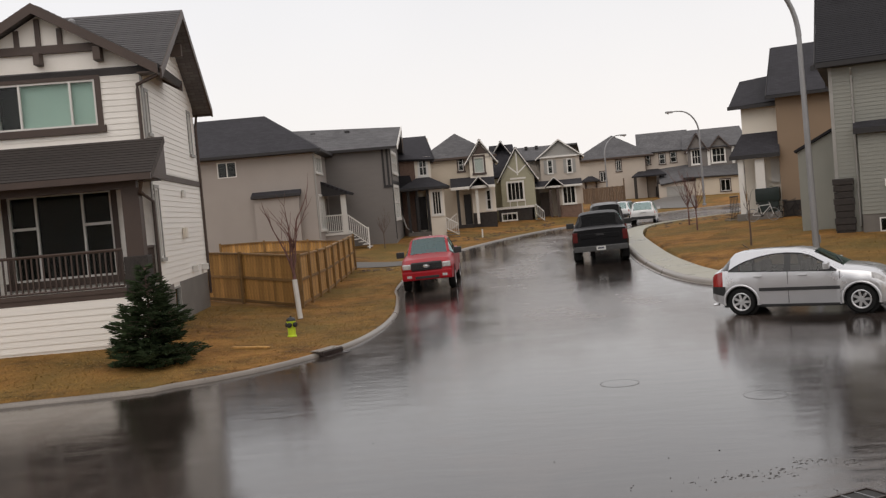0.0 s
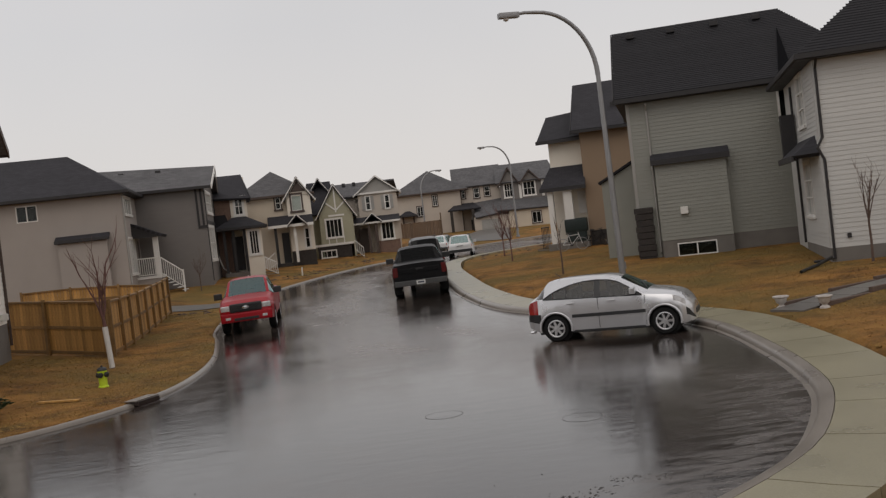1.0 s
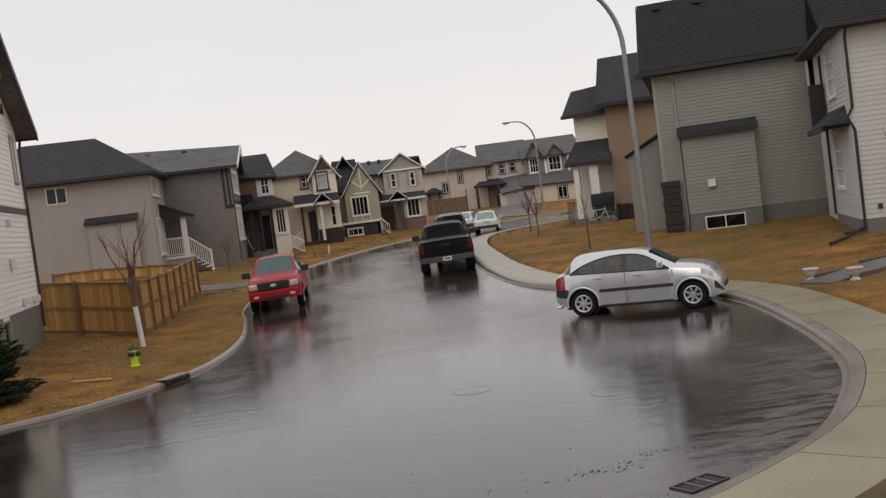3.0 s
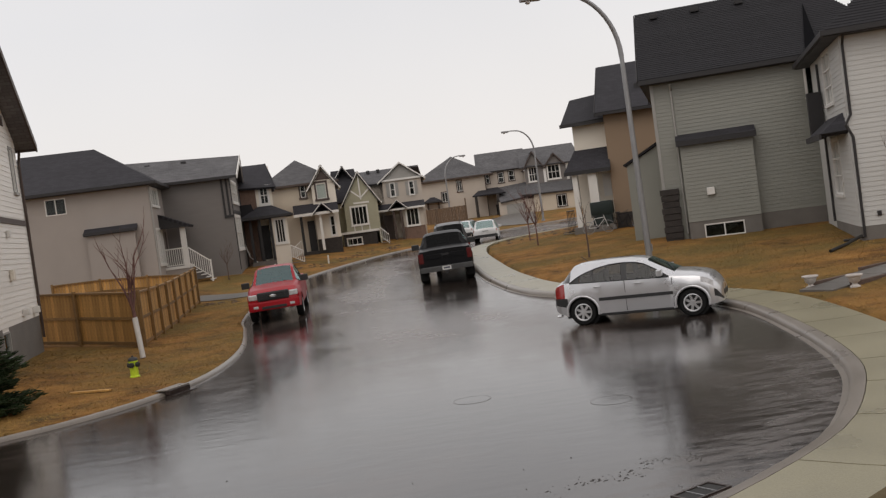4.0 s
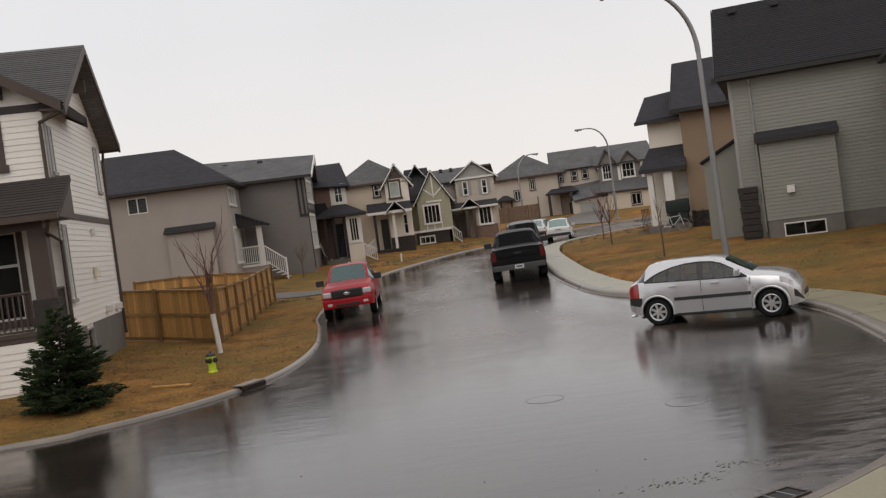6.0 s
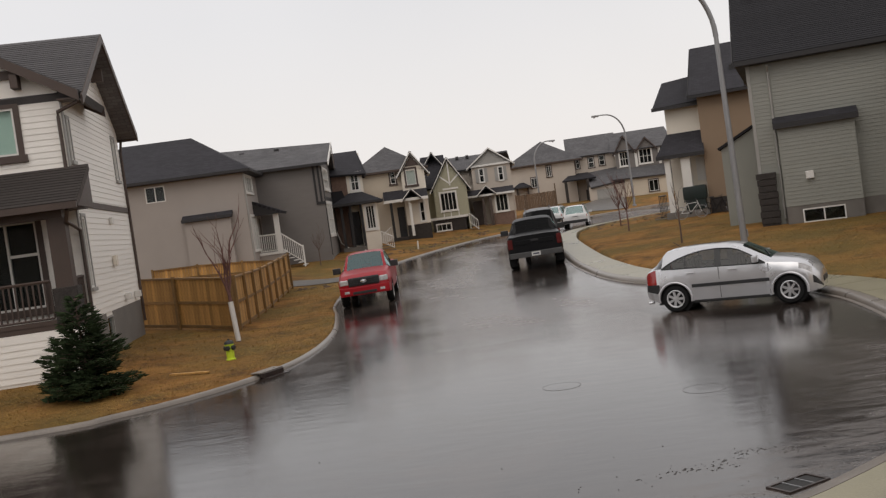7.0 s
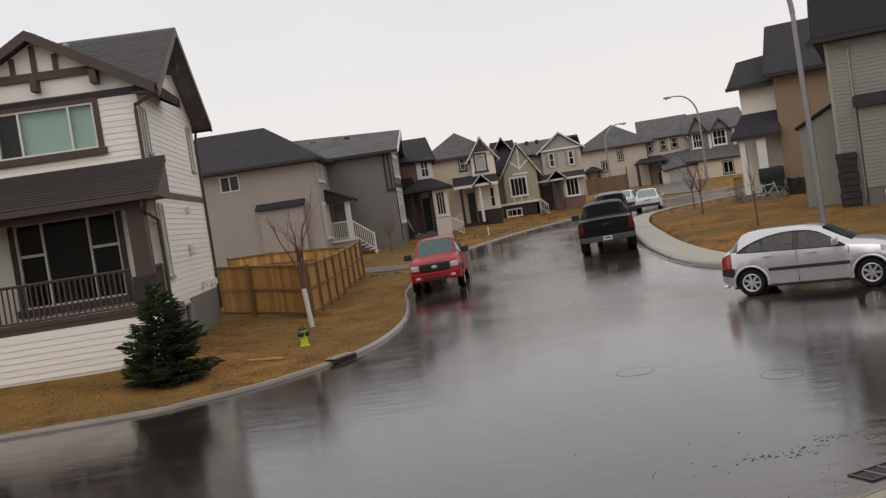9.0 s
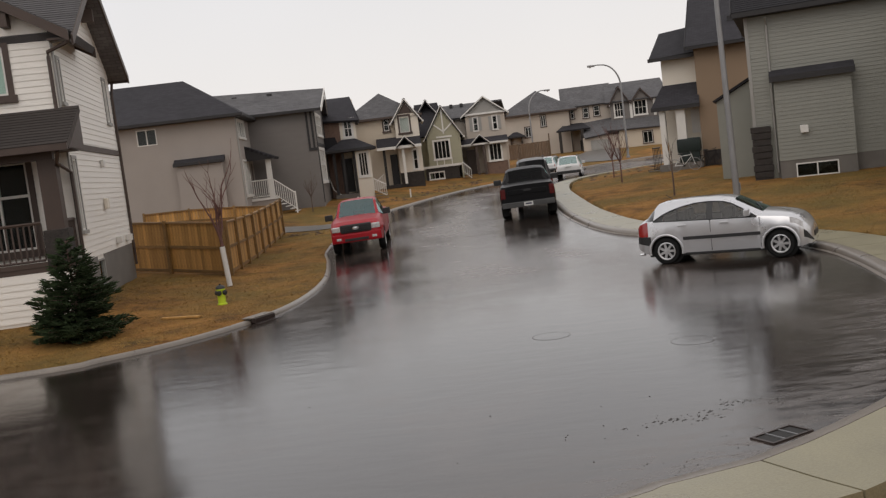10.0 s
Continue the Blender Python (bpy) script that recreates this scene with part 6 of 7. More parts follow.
def pickup(m, paint, label, cover=True, grille=PLASTIC):
    c = thing("pickup_truck", m, label, "pickup truck")
    L = 5.75
    def kind(x, j):
        if j == 4:
            if 2.05 < x < 2.85:
                return "side_window_r"
            if 2.93 < x < 4.12:
                return "side_window_f"
            if 1.95 < x < 4.2:
                return "pillar"
            return "body"
        if j >= 6 and 1.86 < x < 2.02:
            return "rear_window"
        if j >= 6 and 3.5 < x < 4.22:
            return "windshield"
        if j >= 6 and 0.08 < x < 1.84:
            return "tonneau"
        return "body"
    spec = dict(rear_glass=DARK_GLASS, length=L, hub=0.39, waist=0.95, arches=[(1.15, 0.5), (4.8, 0.5)], cuts=[0.08, 1.84, 1.86, 2.02, 2.05, 2.85, 2.93, 4.12, 3.5, 4.22, 0.1, 5.5, 1.95, 4.2],
                top=[(0, 1.32), (1.84, 1.34), (1.86, 1.36), (2.02, 1.84), (2.5, 1.9), (3.2, 1.9), (3.5, 1.86), (4.22, 1.32), (4.8, 1.27), (5.4, 1.2), (5.62, 1.1), (L, 0.95)],
                belt=[(0, 1.26), (4.2, 1.22), (5.0, 1.16), (L, 0.9)],
                half=[(0, 0.94), (0.1, 0.98), (1, 1.0), (4.5, 1.0), (5.2, 0.98), (5.6, 0.94), (L, 0.86)],
                roof_half=[(0, 0.9), (1.84, 0.9), (1.9, 0.72), (3.4, 0.72), (4.22, 0.82), (5.2, 0.84), (L, 0.76)],
                sill=[(0, 0.6), (0.6, 0.45), (5.2, 0.42), (L, 0.45)], kind=kind, sided=("tail_light", "headlight", "side_window_r", "side_window_f"), ends=("tailgate", "body"), bumper=CHROME)
    car_shell(c, spec, paint)
    for x in (1.15, 4.8):
        for s in (1, -1):
            wheel(c, x, s * 0.86, 0.39, 0.26, 5, s)
    mirror_pair(c, 4.0, 0.97, 1.22, PLASTIC, 1.5)
    seats(c, (2.5, 3.35), 0.45, 0.9, 1.62)
    part("dashboard", box((3.95, -0.8, 0.95), (4.15, 0.8, 1.22), None, 0.05), PLASTIC, c)
    # front: grille with bars, bumper, lower intake
    part("grille_frame", box((L - 0.06, -0.58, 0.79), (L + 0.05, 0.58, 1.1), None, 0.06), grille, c)
    for z in (0.88, 0.95, 1.02):
        part("grille_bar", box((L + 0.04, -0.46, z - 0.012), (L + 0.07, 0.46, z + 0.012)), PLASTIC, c)
    part("badge", lathe([(0.02, 0), (0.11, 0.0), (0.1, 0.02), (0.02, 0.025)], pose(L + 0.07, 0, 0.95, 0, 90, 0) @ Matrix.Diagonal((0.55, 1.3, 1, 1)), 16), CHROME, c)
    part("front_bumper", box((L - 0.15, -0.93, 0.46), (L + 0.09, 0.93, 0.78), None, 0.06), paint, c)
    part("intake", box((L + 0.05, -0.45, 0.5), (L + 0.1, 0.45, 0.6), None, 0.02), PLASTIC, c)
    for s in (1, -1):
        part("headlight", box((L - 0.12, s * 0.74 - 0.16, 0.86), (L + 0.02, s * 0.74 + 0.16, 1.05), None, 0.04), LAMP_CLEAR, c)
        part("fog_lamp", box((L + 0.05, s * 0.66 - 0.09, 0.55), (L + 0.1, s * 0.66 + 0.09, 0.64), None, 0.02), LAMP_CLEAR, c)
        part("tail_light", box((-0.03, s * 0.88 - 0.09, 0.86), (0.03, s * 0.88 + 0.09, 1.24), None, 0.02), LAMP_DARK, c)
        part("tailgate_strap", box((-0.02, s * 0.4 - 0.3, 0.98), (0.0, s * 0.4 + 0.3, 1.16), None, 0.02), paint, c)
        part("mud_flap", box((0.55, s * 0.86 - 0.14, 0.16), (0.58, s * 0.86 + 0.14, 0.55)), RUBBER, c)
    part("tailgate_handle", box((-0.03, -0.13, 1.08), (0.0, 0.13, 1.16), None, 0.01), PLASTIC, c)
    part("rear_bumper", box((-0.16, -0.95, 0.5), (0.06, 0.95, 0.7), None, 0.03), DULL if cover else paint, c, "dull chrome bumper")
    number_plate(c, -0.165, -0.16, 0.16, 0.53, 0.68, -1)
    part("hitch", box((-0.25, -0.05, 0.4), (0.0, 0.05, 0.5)), PLASTIC, c)
    return c


def suv(m, paint, label, high=1.78, name="suv", rear_glass=None):
    c = thing(name, m, label, "car")
    L = 4.9
    k = high / 1.78
    def kind(x, j):
        if j == 4:
            if 0.3 < x < 1.2:
                return "side_window_q"
            if 1.28 < x < 2.2:
                return "side_window_r"
            if 2.3 < x < 3.4:
                return "side_window_f"
            if 0.25 < x < 3.5:
                return "pillar"
            return "body"
        if j >= 6 and 0.05 < x < 0.3:
            return "rear_window"
        if j >= 6 and 2.85 < x < 3.55:
            return "windshield"
        if x < 0.12 and j in (2, 3):
            return "tail_light"
        if x > 4.65 and j == 3:
            return "headlight"
        if (x < 0.2 or x > 4.6) and j == 0:
            return "bumper"
        return "body"
    spec = dict(rear_glass=rear_glass or CAR_GLASS, length=L, hub=0.36, waist=0.85 * k, arches=[(0.95, 0.44), (3.85, 0.44)], cuts=[0.05, 0.3, 1.2, 1.28, 2.2, 2.3, 3.4, 2.85, 3.55, 0.12, 4.65, 0.2, 4.6],
                top=[(0, 1.1 * k), (0.05, 1.15 * k), (0.3, 1.72 * k), (0.8, high), (2.4, high), (2.85, 1.72 * k), (3.55, 1.15 * k), (4.4, 1.08 * k), (4.75, 0.95 * k), (L, 0.8 * k)],
                belt=[(0, 1.05 * k), (3.5, 1.06 * k), (4.5, 0.96 * k), (L, 0.75 * k)],
                half=[(0, 0.84), (0.15, 0.91), (1, 0.93), (3.8, 0.93), (4.5, 0.88), (L, 0.74)],
                roof_half=[(0, 0.78), (0.3, 0.7), (2.8, 0.7), (3.55, 0.78), (4.4, 0.76), (L, 0.6)],
                sill=[(0, 0.4), (0.4, 0.32), (4.5, 0.3), (L, 0.34)], kind=kind, sided=("tail_light", "headlight", "side_window_q", "side_window_r", "side_window_f"), ends=("body", "bumper"))
    car_shell(c, spec, paint)
    for x in (0.95, 3.85):
        for s in (1, -1):
            wheel(c, x, s * 0.8, 0.36, 0.24, 6, s)
    mirror_pair(c, 3.3, 0.9, 1.05 * k, paint, 1.2)
    seats(c, (1.3, 2.5), 0.42, 0.7, 1.5 * k)
    for s in (1, -1):
        part("roof_rail", tube([(0.6, s * 0.62, high + 0.0), (0.8, s * 0.62, high + 0.05), (2.3, s * 0.62, high + 0.05), (2.5, s * 0.62, high)], 0.02, 6), PLASTIC, c)
    part("rear_bumper", box((-0.08, -0.85, 0.42), (0.1, 0.85, 0.62), None, 0.04), PLASTIC, c)
    number_plate(c, -0.01, -0.26, 0.26, 0.8, 0.93, -1)
    return c


def on_road(x, y, heading, back):
    """The pose of a vehicle whose point `back` metres from its tail is at x, y; heading: degrees from +x."""
    a = radians(heading)
    e = 1.5
    ux, uy = math.cos(a), math.sin(a)
    z = road_z(x, y)
    pitch = math.degrees(math.atan2(road_z(x + ux * e, y + uy * e) - road_z(x - ux * e, y - uy * e), 2 * e))
    roll = math.degrees(math.atan2(road_z(x - uy, y + ux) - road_z(x + uy, y - ux), 2.0))
    return pose(x, y, z, 0, 0, heading) @ pose(0, 0, 0, roll, -pitch, 0) @ pose(-back, 0, 0)


hatchback(on_road(6.7, 22.2, -27.5, 1.95))
pickup(on_road(-2.85, 35.9, -90, 4.8) @ Matrix.Diagonal((1.0, 0.98, 1.0, 1)), PAINT_RED, "red pickup truck with black grille parked by the kerb")
pickup(on_road(4.02, 40.6, 84.5, 1.15) @ Matrix.Diagonal((1.05, 1.14, 1.07, 1)), PAINT_BLACK, "black pickup truck with chrome rear bumper on wet asphalt")
suv(on_road(5.2, 49.0, 85, 2.4), PAINT_CHARCOAL, "dark charcoal van-like estate car parked ahead of the black pickup", 2.2, rear_glass=DARK_GLASS)
suv(on_road(10.6, 73.0, 79, 2.4), PAINT_WHITE, "white estate car with roof rails parked near the bend", 1.66)
suv(on_road(10.5, 84.0, 72, 2.4), PAINT_WHITE, "second white car parked farther along the street", 1.6)


# ---- street lamps ----
def street_lamp(x, y, z, turn, high=9.2, reach=3.2, label="", tilt=0.0):
    """A tapered steel davit pole with a long curved arm and a cobra-head lantern. turn: the arm's heading from +x."""
    c = thing("street_lamp", pose(x, y, z, 0, 0, turn) @ pose(0, 0, 0, 0, tilt, 0), label or "galvanised steel street lamp with a long curved arm", "street lamp", "street lamps")
    part("base_plate", lathe([(0.2, -0.1), (0.2, 0.05), (0.13, 0.1)], None, 16), STEEL, c)
    bend = high - 2.2
    part("pole", tube([(0, 0, 0), (0, 0, 2.5), (0, 0, bend)], [0.11, 0.1, 0.075], 14), STEEL, c, smooth=60)
    pts, rad = [], []
    for i in range(13):
        a = math.pi / 2 * i / 12
        pts.append((1.9 * (1 - math.cos(a)), 0, bend + 2.2 * math.sin(a)))
        rad.append(0.085 - 0.025 * i / 12)
    pts += [(2.3, 0, high + 0.02), (reach - 0.55, 0, high - 0.02)]
    rad += [0.055, 0.05]
    part("arm", tube(pts, rad, 12), STEEL, c, smooth=60)
    head = part("lantern", box((reach - 0.7, -0.13, high - 0.13), (reach, 0.13, high + 0.06), None, 0.06), STEEL, c, "grey cobra-head lantern")
    part("lens", lathe([(0.1, 0.0), (0.09, -0.06), (0.04, -0.1)], pose(reach - 0.25, 0, high - 0.12), 12), LAMP_CLEAR, head)
    part("hand_hole", box((-0.14, -0.05, 0.5), (-0.1, 0.05, 0.75), None, 0.01), STEEL, c)
    return c


street_lamp(9.8, 31.14, 0.4, 187, 9.2, 3.2, tilt=0.7)
street_lamp(19.6, 95.0, 1.35, 195, 9.1, 3.3)
street_lamp(12.3, 112.0, 1.2, 15, 8.6, 2.8)


# ---- fence ----
def fence(name, a, b, label, board=0.14, front=-1, high=1.66):
    """A close-boarded fence between two points: posts, three rails, each board, a cap."""
    a, b = Vector(a), Vector(b)
    d = b - a
    L = d.length
    ang = math.degrees(math.atan2(d.y, d.x))
    za, zb = ground_z(a.x, a.y), ground_z(b.x, b.y)
    c = thing(name, pose(a.x, a.y, 0, 0, 0, ang), label, "fence", "garden fences")
    g = lambda u: ground_z(a.x + d.x * u / L, a.y + d.y * u / L)
    mesh = finish("board", box((0, -0.009, 0), (board - 0.006, 0.009, 1)), FENCE_WOOD)
    k = int(L / board)
    rng = random.Random(3)
    for i in range(k):
        u = i * board
        z = g(u)
        ob = new("board", mesh)
        ob.parent = c
        ob.matrix_basis = pose(u, rng.uniform(-0.004, 0.004), z + 0.04, 0, 0, 0) @ Matrix.Diagonal((1, 1, high + rng.uniform(-0.01, 0.01), 1))
    n = max(1, round(L / 2.1))
    for i in range(n + 1):
        u = L * i / n
        z = g(u)
        part("post", box((u - 0.05, front * 0.06 - 0.05, z - 0.3), (u + 0.05, front * 0.06 + 0.05, z + high + 0.12), None, 0.008), FENCE_RAIL, c)
    for i in range(n):
        u0, u1 = L * i / n, L * (i + 1) / n
        z0, z1 = g(u0), g(u1)
        for h, t, name2 in ((0.9, 0.045, "rail"), (high + 0.04, 0.03, "cap"), (0.12, 0.045, "rail")):
            w = 0.07 if name2 == "cap" else 0.03
            y0, y1 = (-w, w) if name2 == "cap" else sorted((front * 0.012, front * 0.05))
            part(name2, prism([(u0 + 0.05, y0, z0 + h - t), (u1 - 0.05, y0, z1 + h - t), (u1 - 0.05, y0, z1 + h + t), (u0 + 0.05, y0, z0 + h + t)], (0, y1 - y0, 0)), FENCE_RAIL, c)
    return c


fence("fence", (-11.0, 33.4), (-6.7, 30.75), "new treated-pine board fence beside the cream house")
fence("fence", (-6.68, 30.8), (-7.45, 47.4), "new treated-pine board fence running back along the lawn", front=-1)
fence("fence", (-13.8, 46.5), (-7.5, 47.4), "far side of the treated-pine garden fence", high=1.38)


# ---- spruce and bare young trees ----
def spruce(x, y, high, wide):
    z = ground_z(x, y)
    c = thing("spruce", pose(x, y, z), "small dense dark green spruce on the dead lawn", "tree")
    rng = random.Random(8)
    part("trunk", tube([(0, 0, -0.1), (0.02, 0, high * 0.5), (0, 0.02, high * 0.98)], [0.06, 0.04, 0.012], 7), BARK, c)
    limbs, needles = bmesh.new(), bmesh.new()
    def sprig(p, d, s):
        d = d.normalized()
        u = d.cross(Vector((0.2, 0.3, 1))).normalized()
        v = d.cross(u)
        base = [needles.verts.new(p + (u * math.cos(a) + v * math.sin(a)) * s * 0.16) for a in (0, 2.1, 4.2)]
        tip = needles.verts.new(p + d * s)
        for i in range(3):
            needles.faces.new((base[i], base[(i + 1) % 3], tip))
    h = 0.06
    while h < high * 0.97:
        t = h / high
        reach = wide * (1 - t) ** 0.7 * (0.86 if t < 0.08 else 1) * (0.86 + 0.14 * math.sin(h * 9)) + 0.04
        k = max(5, int(17 * (1 - t) + 4))
        for i in range(k):
            a = rng.uniform(0, 2 * math.pi)
            r = reach * rng.uniform(0.6, 1.26)
            out = Vector((math.cos(a), math.sin(a), 0))
            droop = -0.12 + 0.45 * t
            pts = [Vector((0, 0, h)) + out * r * s + Vector((0, 0, r * (droop * s + 0.12 * s * s))) for s in (0, 0.35, 0.7, 1.0)]
            tube(pts, [0.014, 0.01, 0.007, 0.003], 4, limbs, False)
            m = int(10 + r * 44)
            for j in range(m):
                s = rng.uniform(0.22, 1.0) ** 0.8
                q = min(2, int(s * 2.99))
                p = Vector((0, 0, h)) + out * r * s + Vector((0, 0, r * (droop * s + 0.12 * s * s)))
                side = Vector((-out.y, out.x, 0)) * rng.choice((-1, 1))
                w = (1 - s * 0.75) * r * 0.4
                p = p + side * rng.uniform(0, w) + Vector((0, 0, rng.uniform(-0.03, 0.04)))
                d = out * rng.uniform(0.4, 1.2) + side * rng.uniform(0.1, 0.9) + Vector((0, 0, rng.uniform(-0.15, 0.5)))
                sprig(p, d, rng.uniform(0.07, 0.16))
        h += rng.uniform(0.045, 0.075) * (1 + t)
    part("branchwork", limbs, BARK, c)
    part("crown", needles, NEEDLES, c, "dark green needles")
    return c


def young_tree(x, y, high, label, lean=0.0, guard=True, spread=0.35, twigs=5, seed=1, mat=None, name="tree", thick=1.0):
    z = ground_z(x, y)
    c = thing(name, pose(x, y, z, 0, lean, 0), label, "tree", "bare young trees")
    rng = random.Random(seed)
    r0 = (0.03 * (high / 3.3) + 0.01) * thick
    fork = high * 0.42
    part("trunk", tube([(0, 0, -0.15), (0.01, 0, fork * 0.5), (0, 0.01, fork)], [r0 * 1.2, r0, r0 * 0.85], 8), mat or BARK, c)
    if guard:
        part("trunk_guard", tube([(0, 0, 0.02), (0, 0, fork * 0.82)], r0 * 1.3, 10), GUARD, c, "white plastic trunk guard")
    limbs = bmesh.new()
    def grow(p, d, length, r, depth):
        q = [p]
        for i in range(4):
            d = (d + Vector((rng.uniform(-1, 1), rng.uniform(-1, 1), rng.uniform(-0.2, 0.8))) * 0.13).normalized()
            q.append(q[-1] + d * length / 4)
        tube(q, [r, r * 0.85, r * 0.7, r * 0.55, r * 0.35], 5, limbs, False)
        if depth:
            for i in range(rng.randint(2, 4)):
                k = rng.randint(1, 4)
                e = (d * 0.9 + Vector((rng.uniform(-1, 1), rng.uniform(-1, 1), rng.uniform(0.1, 0.9))) * 0.6).normalized()
                grow(q[k], e, length * rng.uniform(0.4, 0.65), max(0.004, r * 0.5), depth - 1)
    for i in range(twigs):
        a = 2 * math.pi * i / twigs + rng.uniform(-0.4, 0.4)
        d = Vector((math.cos(a) * spread, math.sin(a) * spread, 1)).normalized()
        grow(Vector((0, 0, fork * rng.uniform(0.85, 1.0))), d, (high - fork) * rng.uniform(0.55, 0.85), r0 * 0.62, 2)
    part("crown", limbs, mat or BARK, c)
    return c


REDBARK = material("red_brown_twigs", (0.13, 0.06, 0.05), 0.8, vary=0.3, scale=10)
spruce(-7.75, 20.35, 2.15, 1.0)
young_tree(-6.0, 27.4, 3.35, "bare young tree with a white trunk guard on the lawn", lean=-3.5, seed=5, spread=0.2, twigs=4, thick=1.4, mat=REDBARK)
young_tree(9.5, 38.0, 2.6, "thin bare sapling on the bank by the footpath", guard=False, seed=3, spread=0.12, twigs=2)
young_tree(10.1, 51.2, 2.9, "bare red-twigged sapling beside the footpath", guard=False, seed=9, spread=0.5, twigs=7, mat=REDBARK)
young_tree(10.9, 57.5, 2.9, "bare red-twigged sapling farther along the bank", guard=False, seed=12, spread=0.5, twigs=7, mat=REDBARK)
young_tree(-7.6, 61.5, 2.4, "bare sapling in front of the slate house", guard=False, seed=14, spread=0.5, twigs=6)
young_tree(16.2, 27.0, 3.0, "bare young tree against the pale house wall", guard=False, seed=21, spread=0.22, twigs=5)


# ---- hydrant ----
LIME = material("lime_yellow_paint", (0.48, 0.62, 0.03), 0.45, vary=0.12, scale=6)


def hydrant(x, y):
    c = thing("fire_hydrant", pose(x, y, ground_z(x, y)) @ Matrix.Scale(0.82, 4), "lime-yellow fire hydrant with black caps on the lawn", "fire hydrant")
    part("barrel", lathe([(0.15, -0.1), (0.15, 0.03), (0.12, 0.05), (0.115, 0.42), (0.14, 0.44), (0.14, 0.48)], None, 18), LIME, c, smooth=40)
    part("bonnet", lathe([(0.145, 0.48), (0.14, 0.53), (0.1, 0.57), (0.03, 0.59)], None, 18), PLASTIC, c, "black bonnet", smooth=40)
    for a in (-100, -20, 160):
        cap = part("nozzle", lathe([(0.075, 0.1), (0.075, 0.17), (0.06, 0.18), (0.02, 0.185)], pose(0, 0, 0.36, 0, 0, a) @ pose(0, 0, 0, 0, 90, 0), 14), PLASTIC, c, "black nozzle cap")
    part("stem_nut", lathe([(0.03, 0.585), (0.03, 0.63), (0.01, 0.635)], None, 5), PLASTIC, c)
    return c


hydrant(-5.45, 23.75)
plank = part("plank", box((0, 0, 0), (0.95, 0.12, 0.04), None, 0.006), FENCE_WOOD, None)
plank.matrix_basis = pose(-6.5, 22.0, ground_z(-6.0, 21.9) + 0.03, 0, 2, -12)
tagged(plank, "short weathered wooden plank lying on the lawn", "plank")


# ---- iron covers, inlets and debris in the road ----
def manhole(x, y, r=0.3):
    c = thing("manhole_cover", pose(x, y, road_z(x, y)), "round wet cast-iron manhole cover in the asphalt", "manhole cover", "manhole covers")
    part("ring", lathe([(r, -0.02), (r * 1.02, -0.02), (r * 1.02, 0.002), (r, 0.003), (r, -0.02)], None, 28), COVER_IRON, c)
    part("lid", lathe([(0.02, -0.02), (r * 0.98, -0.02), (r * 0.98, 0.002), (0.02, 0.003)], None, 28), ROAD, c)
    return c


manhole(1.62, 15.2)
manhole(3.45, 13.6)


def storm_grate(x, y, turn):
    c = thing("storm_drain", pose(x, y, road_z(x, y) + 0.006, 0, 0, turn) @ Matrix.Scale(0.6, 4), "wet rusted storm drain grate in the gutter", "storm drain")
    part("frame", lattice([-0.45, -0.4, 0.4, 0.45], [-0.24, -0.2, 0.2, 0.24], -0.02, 0.015, lambda u, z: abs(u) > 0.4 or abs(z) > 0.2, pose(0, 0, 0, 90, 0, 0)), RUST_IRON, c)
    for x0 in (-0.15, 0.13):
        part("bar", box((x0, -0.2, -0.01), (x0 + 0.025, 0.2, 0.012)), STEEL, c, "worn bare steel bar")
    # flat dark sheet under the bars paints in the pit's shade
    part("pit_shade", box((-0.4, -0.2, -0.012), (0.4, 0.2, -0.004)), INSIDE, c)
    return c


storm_grate(3.02, 8.93, 28)
c = thing("kerb_inlet", pose(-3.98, 21.0, road_z(-3.9, 21), 0, 0, 62) @ Matrix.Scale(0.7, 4), "dark cast-iron kerb inlet at the lawn's corner", "storm drain")
part("mouth", box((-0.5, -0.08, 0.012), (0.5, 0.1, 0.15), None, 0.02), RUST_IRON, c)
part("apron", box((-0.55, -0.3, 0.0), (0.55, -0.08, 0.014)), RUST_IRON, c)
part("lid", box((-0.55, -0.02, 0.15), (0.55, 0.4, 0.185), None, 0.01), CURB, c)

MUD = material("wet_gravel", (0.02, 0.016, 0.013), 0.3, vary=0.5, scale=30, fine=90)


